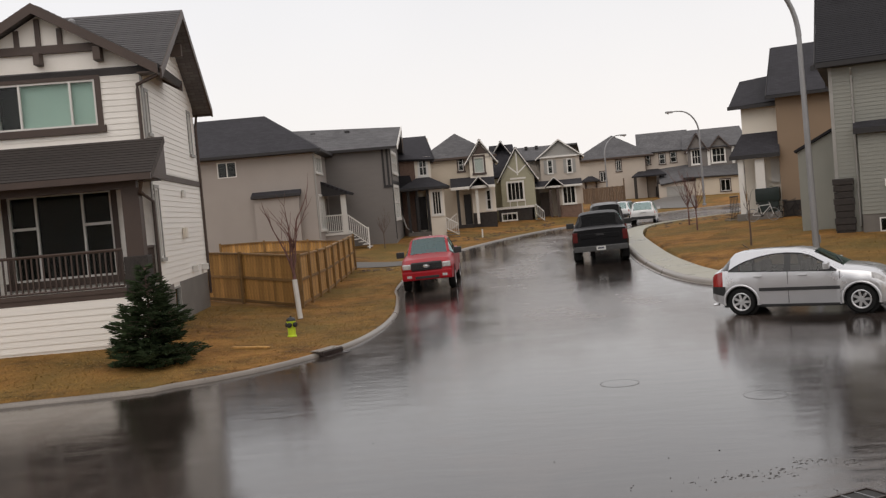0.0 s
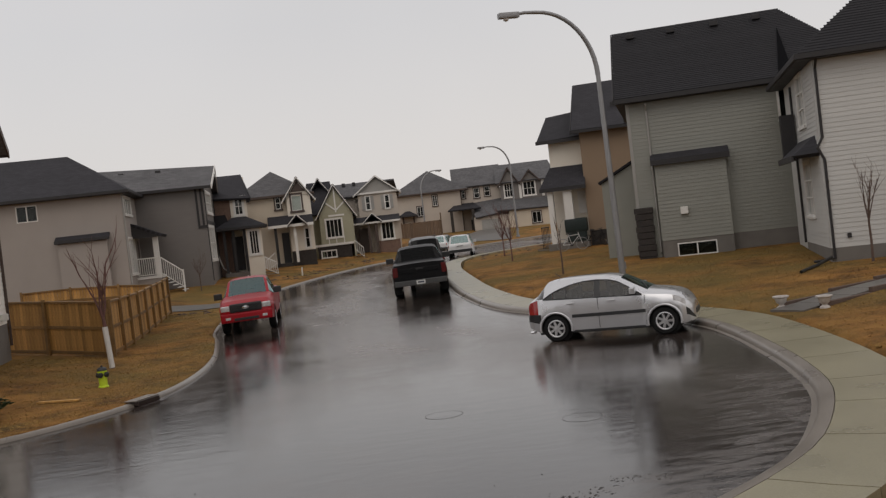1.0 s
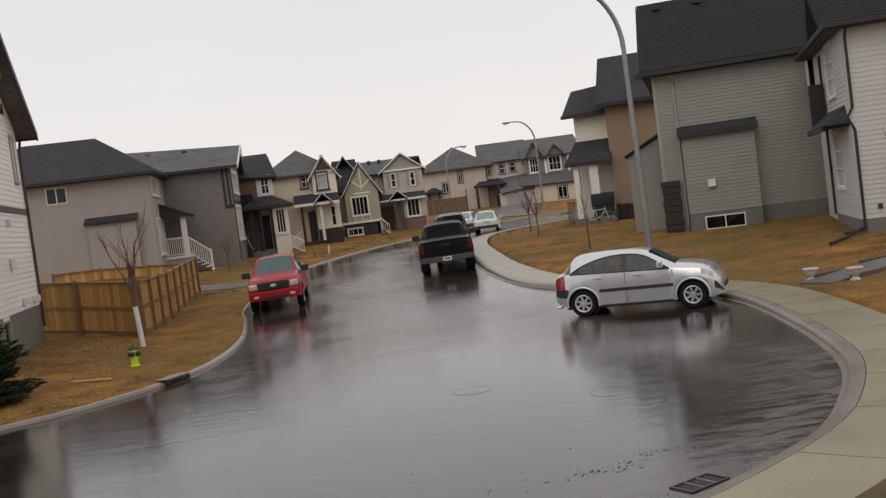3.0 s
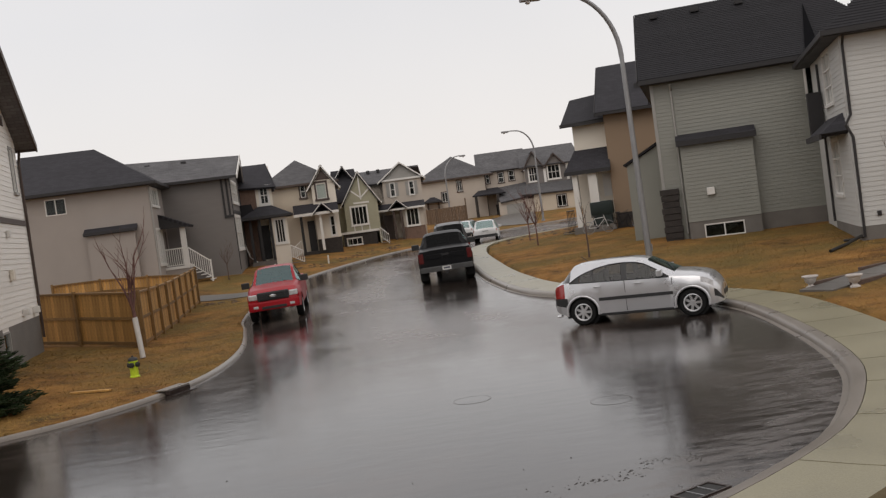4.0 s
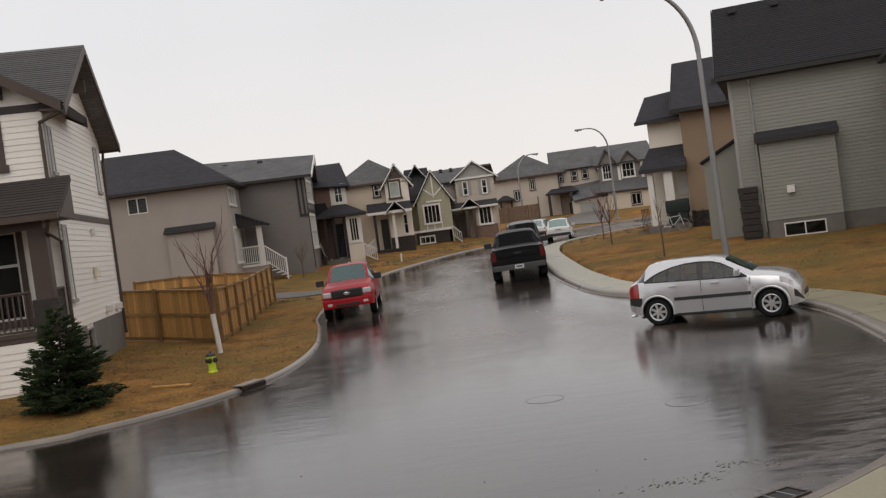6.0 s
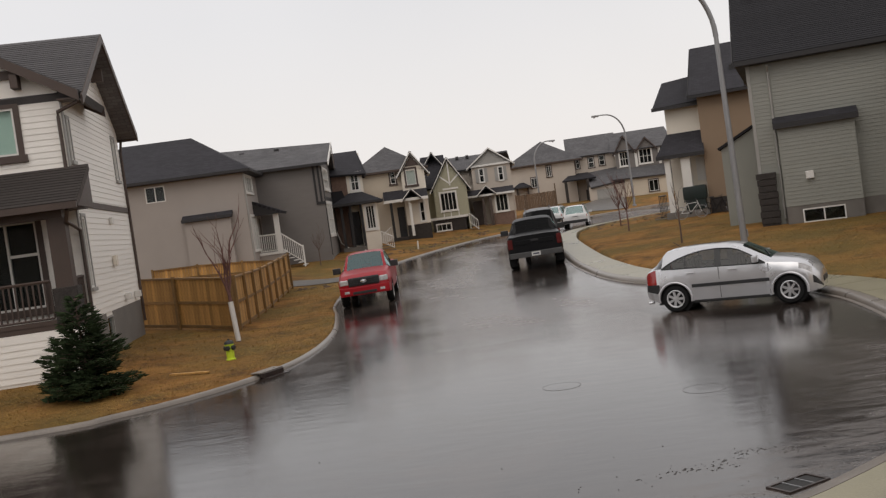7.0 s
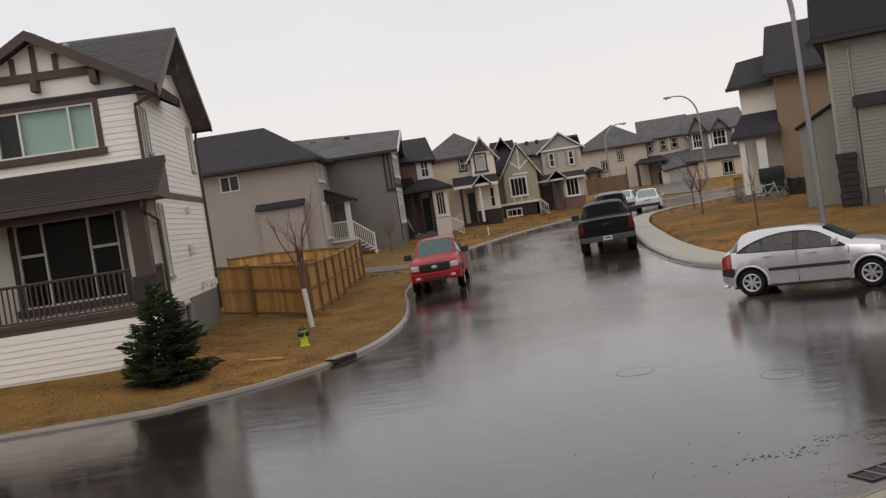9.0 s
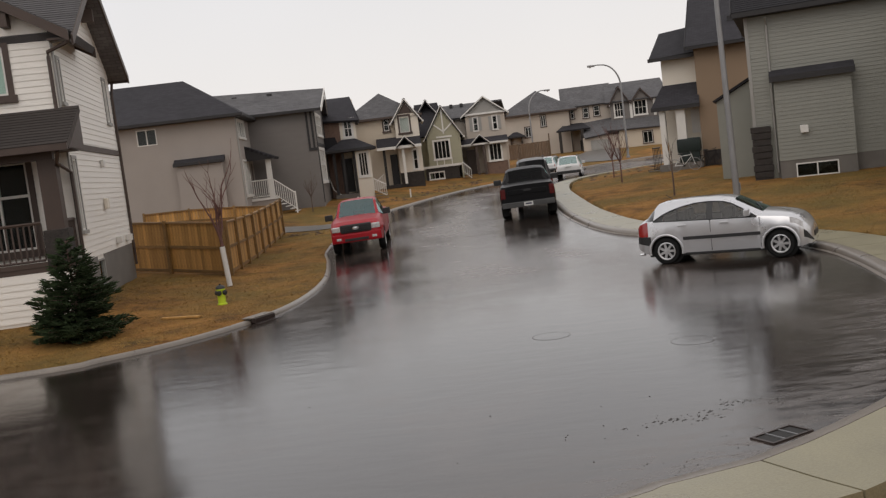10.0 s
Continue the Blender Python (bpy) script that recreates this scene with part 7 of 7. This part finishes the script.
def debris():
    """Grit and gravel washed against the kerb and strewn over the wet road."""
    rng = random.Random(4)
    bm = bmesh.new()
    def stone(x, y, s):
        z = road_z(x, y)
        m = Matrix.Translation((x, y, z)) @ Euler((rng.random(), rng.random(), rng.random() * 6)).to_matrix().to_4x4()
        vs = [bm.verts.new(m @ Vector((a * s * rng.uniform(0.7, 1.3), b * s * rng.uniform(0.7, 1.3), d * s * 0.6))) for a, b, d in ((1, 0, 0), (-1, 0, 0), (0, 1, 0), (0, -1, 0), (0, 0, 1), (0, 0, -1))]
        for f in ((0, 2, 4), (2, 1, 4), (1, 3, 4), (3, 0, 4), (2, 0, 5), (1, 2, 5), (3, 1, 5), (0, 3, 5)):
            bm.faces.new([vs[i] for i in f])
    for k in range(70):
        stone(rng.uniform(-6, 6), rng.uniform(8.5, 17), rng.uniform(0.006, 0.014))
    edge = [p for p in EDGE_NEAR if 2 < p.x and 8 < p.y < 19]
    for k in range(500):
        p = rng.choice(edge)
        off = abs(rng.gauss(0, 0.45)) + 0.1
        stone(p.x - off * 0.8 + rng.uniform(-0.2, 0.1), p.y + off * 0.45 + rng.uniform(-0.2, 0.2), rng.uniform(0.003, 0.01))
    def smear(x, y, a, w, t):
        n = 12
        z = road_z(x, y)
        mid = bm.verts.new((x, y, z + t))
        rim = []
        for i in range(n):
            q = 2 * math.pi * i / n
            u, v = math.cos(q) * w * rng.uniform(0.6, 1.3), math.sin(q) * w * 0.35 * rng.uniform(0.5, 1.4)
            rim.append(bm.verts.new((x + u * math.cos(a) - v * math.sin(a), y + u * math.sin(a) + v * math.cos(a), z - 0.004)))
        for i in range(n):
            bm.faces.new((mid, rim[i], rim[(i + 1) % n]))
    for k in range(150):
        u = rng.gauss(0, 0.6)
        smear(2.75 + u, 10.0 + 0.1 * math.sin(u * 7) + 0.3 * u + rng.gauss(0, 0.11), rng.uniform(0, 0.6), 0.008 + 0.05 * rng.random() ** 3, rng.uniform(0.004, 0.009))
    for k in range(330):
        p = rng.choice(edge)
        off = abs(rng.gauss(0, 0.5)) + 0.05
        smear(p.x - off * 0.8 + rng.uniform(-0.1, 0.1), p.y + off * 0.45 + rng.uniform(-0.2, 0.2), rng.uniform(0.5, 1.5), 0.008 + 0.035 * rng.random() ** 2, rng.uniform(0.003, 0.007))
    ob = new("gravel", finish("gravel", bm, MUD))
    tagged(ob, "dark grit and gravel strewn on the wet road", "gravel", kind="stuff")


debris()


# ---- things by the tan house ----
TAN = facing(20.7, 56)


def in_tan(x, y, z=None):
    p = TAN @ Vector((x, y, 0))
    return pose(p.x, p.y, ground_z(p.x, p.y) if z is None else z, 0, 0, -20.7)


def bicycle(m, paint, label, tyre=None):
    c = thing("bicycle", m @ pose(0, 0, 0, 8, 0, 0), label, "bicycle", "bicycles by the porch")
    for x in (-0.53, 0.53):
        ringpts = [(x + 0.33 * math.cos(a), 0, 0.34 + 0.33 * math.sin(a)) for a in [2 * math.pi * k / 24 for k in range(25)]]
        w = part("wheel", tube(ringpts, 0.017, 6, caps=False), tyre or STEEL, c, "worn bicycle tyre")
        sp = bmesh.new()
        for k in range(10):
            a = 2 * math.pi * k / 10
            tube([(x, 0, 0.34), (x + 0.32 * math.cos(a), 0, 0.34 + 0.32 * math.sin(a))], 0.003, 4, sp, False)
        part("spokes", sp, CHROME, w)
    fr = bmesh.new()
    for a, b in (((-0.53, 0, 0.34), (-0.18, 0, 0.82)), ((-0.18, 0, 0.82), (0.36, 0, 0.86)), ((-0.05, 0, 0.32), (0.38, 0, 0.78)),
                 ((-0.05, 0, 0.32), (-0.2, 0, 0.92)), ((-0.53, 0, 0.34), (-0.05, 0, 0.32)), ((0.53, 0, 0.34), (0.34, 0, 0.98))):
        tube([a, b], 0.02, 6, fr)
    part("bike_frame", fr, paint, c)
    part("saddle", box((-0.33, -0.06, 0.92), (-0.08, 0.06, 0.98), None, 0.02), PLASTIC, c)
    part("handlebar", tube([(0.3, -0.28, 1.0), (0.34, -0.1, 0.98), (0.34, 0.1, 0.98), (0.3, 0.28, 1.0)], 0.014, 6), PLASTIC, c)
    part("crank", lathe([(0.02, -0.02), (0.09, -0.01), (0.09, 0.01), (0.02, 0.02)], pose(-0.05, 0, 0.32, 90, 0, 0), 14), PLASTIC, c)
    return c


bicycle(in_tan(-5.55, -2.4) @ pose(0, 0, 0, 0, 0, 8), PAINT_WHITE, "white bicycle leaning beside the tan house porch")
bicycle(in_tan(-4.3, -0.9) @ pose(0, 0, 0, 0, 0, -20), PAINT_BLACK, "dark bicycle leaning against the stone base", RUBBER)

COVER = material("dark_green_cover", (0.005, 0.014, 0.012), 0.5, vary=0.3, scale=4, fine=20, bump=0.4, bump_dist=0.03)
g = thing("barbecue", in_tan(-5.45, -0.15, 1.3), "barbecue under a dark green cover on the porch", "barbecue")
part("cover", box((-0.65, -0.35, 0.55), (0.65, 0.35, 1.35), None, 0.16), COVER, g, smooth=50)
part("skirt", box((-0.55, -0.3, 0.02), (0.55, 0.3, 0.6), None, 0.05), COVER, g)


def wheelie_bin(m, label):
    c = thing("wheelie_bin", m, label, "bin")
    bm = bmesh.new()
    a = [bm.verts.new(p) for p in ((-0.24, -0.26, 0.03), (0.24, -0.26, 0.03), (0.24, 0.26, 0.03), (-0.24, 0.26, 0.03))]
    b = [bm.verts.new(p) for p in ((-0.3, -0.34, 0.98), (0.3, -0.34, 0.98), (0.3, 0.34, 0.98), (-0.3, 0.34, 0.98))]
    bm.faces.new(a[::-1])
    bm.faces.new(b)
    for i in range(4):
        bm.faces.new((a[i], a[(i + 1) % 4], b[(i + 1) % 4], b[i]))
    bmesh.ops.bevel(bm, geom=bm.edges[:], offset=0.03, segments=2, affect="EDGES")
    part("tub", bm, PLASTIC, c)
    part("lid", box((-0.32, -0.37, 0.98), (0.32, 0.36, 1.06), None, 0.03), PLASTIC, c)
    for s in (-0.26, 0.26):
        part("wheel", lathe([(0.02, -0.03), (0.1, -0.03), (0.1, 0.03), (0.02, 0.03)], pose(s, 0.3, 0.1, 0, 90, 0), 12), RUBBER, c)
    return c


wheelie_bin(in_tan(-3.4, -0.7), "black wheeled bin against the tan house")
wheelie_bin(in_tan(-2.7, -0.6), "second black wheeled bin beside the first")


# ---- planters and path by the pale house ----
PLANTER = material("weathered_stone_urn", (0.5, 0.46, 0.43), 0.8, vary=0.2, scale=6)
FLAG = material("wet_path_concrete", (0.125, 0.115, 0.105), 0.35, vary=0.25, scale=1.5)


def planter(x, y, label):
    c = thing("planter", pose(x, y, ground_z(x, y)) @ Matrix.Scale(0.68, 4), label, "planter", "planters by the path")
    part("foot", lathe([(0.17, -0.05), (0.17, 0.04), (0.08, 0.1), (0.09, 0.14)], None, 18), PLANTER, c, smooth=40)
    part("bowl", lathe([(0.09, 0.14), (0.17, 0.2), (0.21, 0.34), (0.27, 0.38), (0.27, 0.42), (0.22, 0.42), (0.2, 0.36), (0.02, 0.34)], None, 18), PLANTER, c, smooth=40)
    return c


planter(10.45, 21.4, "pale stone urn planter at the foot of a path")
planter(10.95, 20.35, "pale stone urn planter across the path")
p = thing("garden_path", pose(10.2, 20.6, 0, 0, 0, 24), "narrow wet concrete garden path up to the house", "path")
for i in range(8):
    q = pose(10.2, 20.6, 0, 0, 0, 24) @ Vector((0.5 + i * 0.92, 0.2, 0))
    z = ground_z(q.x, q.y)
    z2 = ground_z(q.x + 0.84, q.y + 0.37)
    slab = part("slab", prism([(0.06 + i * 0.92, -0.35, z - 0.1), (0.95 + i * 0.92, -0.35, z2 - 0.1), (0.95 + i * 0.92, -0.35, z2 + 0.03), (0.06 + i * 0.92, -0.35, z + 0.03)], (0, 0.9, 0)), FLAG, p)
for k, s in enumerate((-0.5, 0.62)):
    e = thing("path_edging", pose(10.2, 20.6, 0, 0, 0, 24), "dark timber edging along the garden path", "edging")
    for i in range(4):
        q = pose(10.2, 20.6, 0, 0, 0, 24) @ Vector((0.6 + i * 1.8, s, 0))
        z = ground_z(q.x, q.y)
        part("timber", box((0.6 + i * 1.8, s, z - 0.1), (2.36 + i * 1.8, s + 0.12, z + 0.12), None, 0.01), BARK, e)


def shrub(x, y, r, seed, label, high=0.5):
    c = thing("shrub", pose(x, y, ground_z(x, y)), label, "shrub", "bare shrubs")
    rng = random.Random(seed)
    bm = bmesh.new()
    for i in range(46):
        a, t = rng.uniform(0, 6.28), rng.uniform(0.2, 1)
        tip = Vector((math.cos(a) * r * t, math.sin(a) * r * t, high * rng.uniform(0.6, 1.1)))
        mid = tip * 0.5 + Vector((rng.uniform(-0.05, 0.05), rng.uniform(-0.05, 0.05), 0.05))
        tube([(0, 0, -0.05), mid, tip], [0.012, 0.008, 0.003], 4, bm, False)
    part("twigs", bm, BARK, c)
    return c


shrub(17.2, 26.3, 0.5, 31, "low bare shrub by the pale house")
shrub(18.4, 25.4, 0.55, 32, "low bare shrub at the pale house wall")
drain_pipe = part("downspout_extension", tube([(15.6, 28.25, ground_z(15.6, 28.25) + 0.18), (14.7, 27.5, ground_z(14.7, 27.5) + 0.07), (13.8, 26.8, ground_z(13.8, 26.8) + 0.05)], 0.05, 8), BLACK_IRON, None)
tagged(drain_pipe, "black downpipe extension lying on the lawn", "drainpipe")


# ---- small things on the far lawns ----
def marker(x, y, label, h=0.9):
    c = part("utility_marker", box((-0.05, -0.05, -0.1), (0.05, 0.05, h), None, 0.01), TRIM_WHITE, None)
    c.matrix_basis = pose(x, y, ground_z(x, y), 3, 2, 0)
    tagged(c, label, "post", "utility posts")


marker(-4.6, 60.5, "short white utility post on the verge")
marker(-1.5, 70.0, "short white utility post near the beige house", 0.6)


def alley():
    """The paved lane between the fence and the taupe house, with its own edge, and driveway aprons in front of the far houses."""
    bm = bmesh.new()
    rows = []
    for i in range(15):
        x = -4.25 - i * 0.9
        y0, y1 = 48.4 - i * 0.02, 51.6 + i * 0.02
        rows.append([bm.verts.new((x, y, max(road_z(x, y) + 0.02, ground_z(x, y) + 0.03 if i > 0 else 0))) for y in np.linspace(y0, y1, 7)])
    for a, b in zip(rows, rows[1:]):
        for k in range(6):
            bm.faces.new((a[k], a[k + 1], b[k + 1], b[k]))
    bmesh.ops.recalc_face_normals(bm, faces=bm.faces[:])
    tagged(new("lane", finish("lane", bm, FLAG, 60)), "wet grey paved lane beside the fence", "lane", kind="structure")
    m = facing(8, 118)
    bm = bmesh.new()
    rows = []
    for i in range(9):
        y = -3.2 - i * 2.2
        row = []
        for x in np.linspace(2.9, 6.4 + i * 0.4, 5):
            p = m @ Vector((x - i * 0.5, y, 0))
            row.append(bm.verts.new((p.x, p.y, ground_z(p.x, p.y) + 0.05)))
        rows.append(row)
    for a, b in zip(rows, rows[1:]):
        for k in range(4):
            bm.faces.new((a[k], a[k + 1], b[k + 1], b[k]))
    bmesh.ops.recalc_face_normals(bm, faces=bm.faces[:])
    tagged(new("driveway", finish("driveway", bm, FLAG, 60)), "wet concrete driveway up to the garage", "driveway", kind="structure")



alley()


# ---- footpath slabs ----
def footpath():
    base = tagged(new("pavement"), "wet concrete footpath joined to the kerb", "pavement", kind="structure")
    line = [p for p in EDGE_NEAR]
    step = 3
    for i in range(0, len(line) - step, step):
        p, q = line[i], line[i + step]
        if p.x < -12 or p.x > 34:
            continue
        bm = bmesh.new()
        tops = []
        for k in range(step + 1):
            c0 = line[i + k]
            d = (line[min(i + k + 1, len(line) - 1)] - line[max(i + k - 1, 0)]).normalized()
            out = Vector((d.y, -d.x))
            trim = d * (0.012 if k == 0 else -0.012 if k == step else 0)
            z = road_z(c0.x, c0.y)
            row = []
            for o, hgt in ((0.21, -0.1), (0.21, 0.14), (0.8, 0.15), (WALK_W - 0.01, 0.17), (WALK_W, -0.1)):
                row.append(bm.verts.new((c0.x + out.x * o + trim.x, c0.y + out.y * o + trim.y, z + hgt)))
            tops.append(row)
        for a, b in zip(tops, tops[1:]):
            for k in range(4):
                bm.faces.new((a[k], a[k + 1], b[k + 1], b[k]))
        bm.faces.new(tops[0][::-1])
        bm.faces.new(tops[-1])
        bmesh.ops.recalc_face_normals(bm, faces=bm.faces[:])
        part("slab", bm, WALK, base)


footpath()


# ---- fence, awning and rough ground by the far houses ----
OLD_WOOD = material("weathered_brown_boards", (0.12, 0.075, 0.045), 0.8, vary=0.3, scale=2, fine=25, island=0.2)
far = thing("fence", facing(6, 112), "brown board fence beside the long house", "fence", "garden fences")
q = facing(6, 112) @ Vector((0, 0, 0))
zf = ground_z(q.x, q.y)
for i in range(24):
    part("board", box((-2.2 + i * 0.19, 0, zf), (-2.02 + i * 0.19, 0.03, zf + 1.75 + 0.02 * (i % 3))), OLD_WOOD, far)
for x in (-2.25, 2.35):
    part("post", box((x, -0.05, zf), (x + 0.14, 0.09, zf + (2.6 if x > 0 else 1.9))), OLD_WOOD, far)
far = thing("awning", facing(8, 117.7), "small dark hipped awning on the long house", "awning")
hip_roof(far, -6.3, -4.6, -0.9, 0.3, 5.0, 0.5, ROOF_CHAR, TRIM_DARK, ov=0.2)
part("bracket", box((-6.2, -0.1, 2.0), (-6.0, 0.3, 4.85)), TRIM_BROWN, far)
part("bracket", box((-4.9, -0.1, 2.0), (-4.7, 0.3, 4.85)), TRIM_BROWN, far)

SOIL = material("wet_soil", (0.07, 0.042, 0.025), 0.75, vary=0.4, scale=3, fine=25, bump=0.5)


def clods():
    """Lumps of soil and stones along the unfinished verges and bank."""
    rng = random.Random(17)
    bm = bmesh.new()
    def lump(x, y, s):
        vs = bmesh.ops.create_icosphere(bm, subdivisions=1, radius=s, matrix=Matrix.Translation((x, y, ground_z(x, y))) @ Matrix.Diagonal((rng.uniform(0.8, 2.2), rng.uniform(0.8, 1.4), 0.45, 1)))["verts"]
        for v in vs:
            v.co += Vector((rng.uniform(-1, 1), rng.uniform(-1, 1), rng.uniform(-1, 1))) * s * 0.2
    for i in range(150):
        t = rng.random()
        lump(-5.5 + 11 * t + rng.uniform(-1.2, 0.4), 60 + 24 * t + rng.uniform(0, 3.5), rng.uniform(0.03, 0.13))
    for i in range(40):
        lump(rng.uniform(9.5, 15), rng.uniform(58, 66), rng.uniform(0.05, 0.16))
    for i in range(30):
        lump(rng.uniform(-9, -5.5), rng.uniform(45.5, 48.0), rng.uniform(0.04, 0.12))
    tagged(new("soil", finish("soil", bm, SOIL)), "clods of wet soil and stones on the verges", "soil", kind="stuff")


clods()

# ---- dead grass ----
GRASS = material("dead_grass_blades", (0.22, 0.122, 0.033), 0.85, vary=0.3, scale=0.6, fine=5, bump=0.0, tint=(0.33, 0.2, 0.058), spec=0.2)


def grass():
    rng = random.Random(23)
    verts, faces = [], []
    fields = [(-16, -3.2, 16.6, 31, 15000), (-8, -3.5, 30, 48, 4500), (5.5, 21, 14, 40, 15000), (4, 9, 4, 9, 1500), (6, 14, 40, 62, 5000), (-8, 4, 56, 78, 5000)]
    for x0, x1, y0, y1, n in fields:
        px = np.array([rng.uniform(x0, x1) for i in range(n)])
        py = np.array([rng.uniform(y0, y1) for i in range(n)])
        d, path = road_distance(px, py)
        for x, y, k, w in zip(px, py, d, path):
            if k < (WALK_W + 0.18 if w else 0.12):
                continue
            z = lawn_z(x, y, k, w)
            for b in range(3):
                a, t = rng.uniform(0, 6.28), rng.uniform(0.05, 0.13)
                h = rng.uniform(0.008, 0.03)
                c, s = math.cos(a), math.sin(a)
                i = len(verts)
                verts += [(x - s * 0.012, y + c * 0.012, z - 0.01), (x + s * 0.012, y - c * 0.012, z - 0.01), (x + c * t, y + s * t, z + h)]
                faces.append((i, i + 1, i + 2))
    me = bpy.data.meshes.new("grass")
    me.from_pydata(verts, [], faces)
    me.materials.append(GRASS)
    tagged(new("grass", me), "short dead straw-coloured grass blades", "grass", kind="stuff")


grass()


# ---- plain unseen houses added behind the viewer to hold back sky light ----
for x, y, w, turn in ((1.0, -12.5, 11.0, 0), (-15.0, -11.5, 10.0, 4), (16.5, -9.5, 10.0, -20)):
    b = thing("house", pose(x, y, 0, 0, 0, turn), "plain unseen house added behind the viewer to block sky light", "house", "houses across the street")
    wall(b, frame_of(w / 2, 9.0, 180), w, 0.0, 6.6, STUCCO_TAUPE)
    wall(b, frame_of(-w / 2, 0.0, 0), w, 0.0, 6.6, STUCCO_TAUPE)
    wall(b, frame_of(w / 2, 0.17, 90), 8.66, 0.0, 6.6, STUCCO_TAUPE)
    wall(b, frame_of(-w / 2, 8.83, -90), 8.66, 0.0, 6.6, STUCCO_TAUPE)
    hip_roof(b, -w / 2, w / 2, 0, 9, 6.7, 2.6, ROOF_CHAR, TRIM_DARK, ov=0.5)
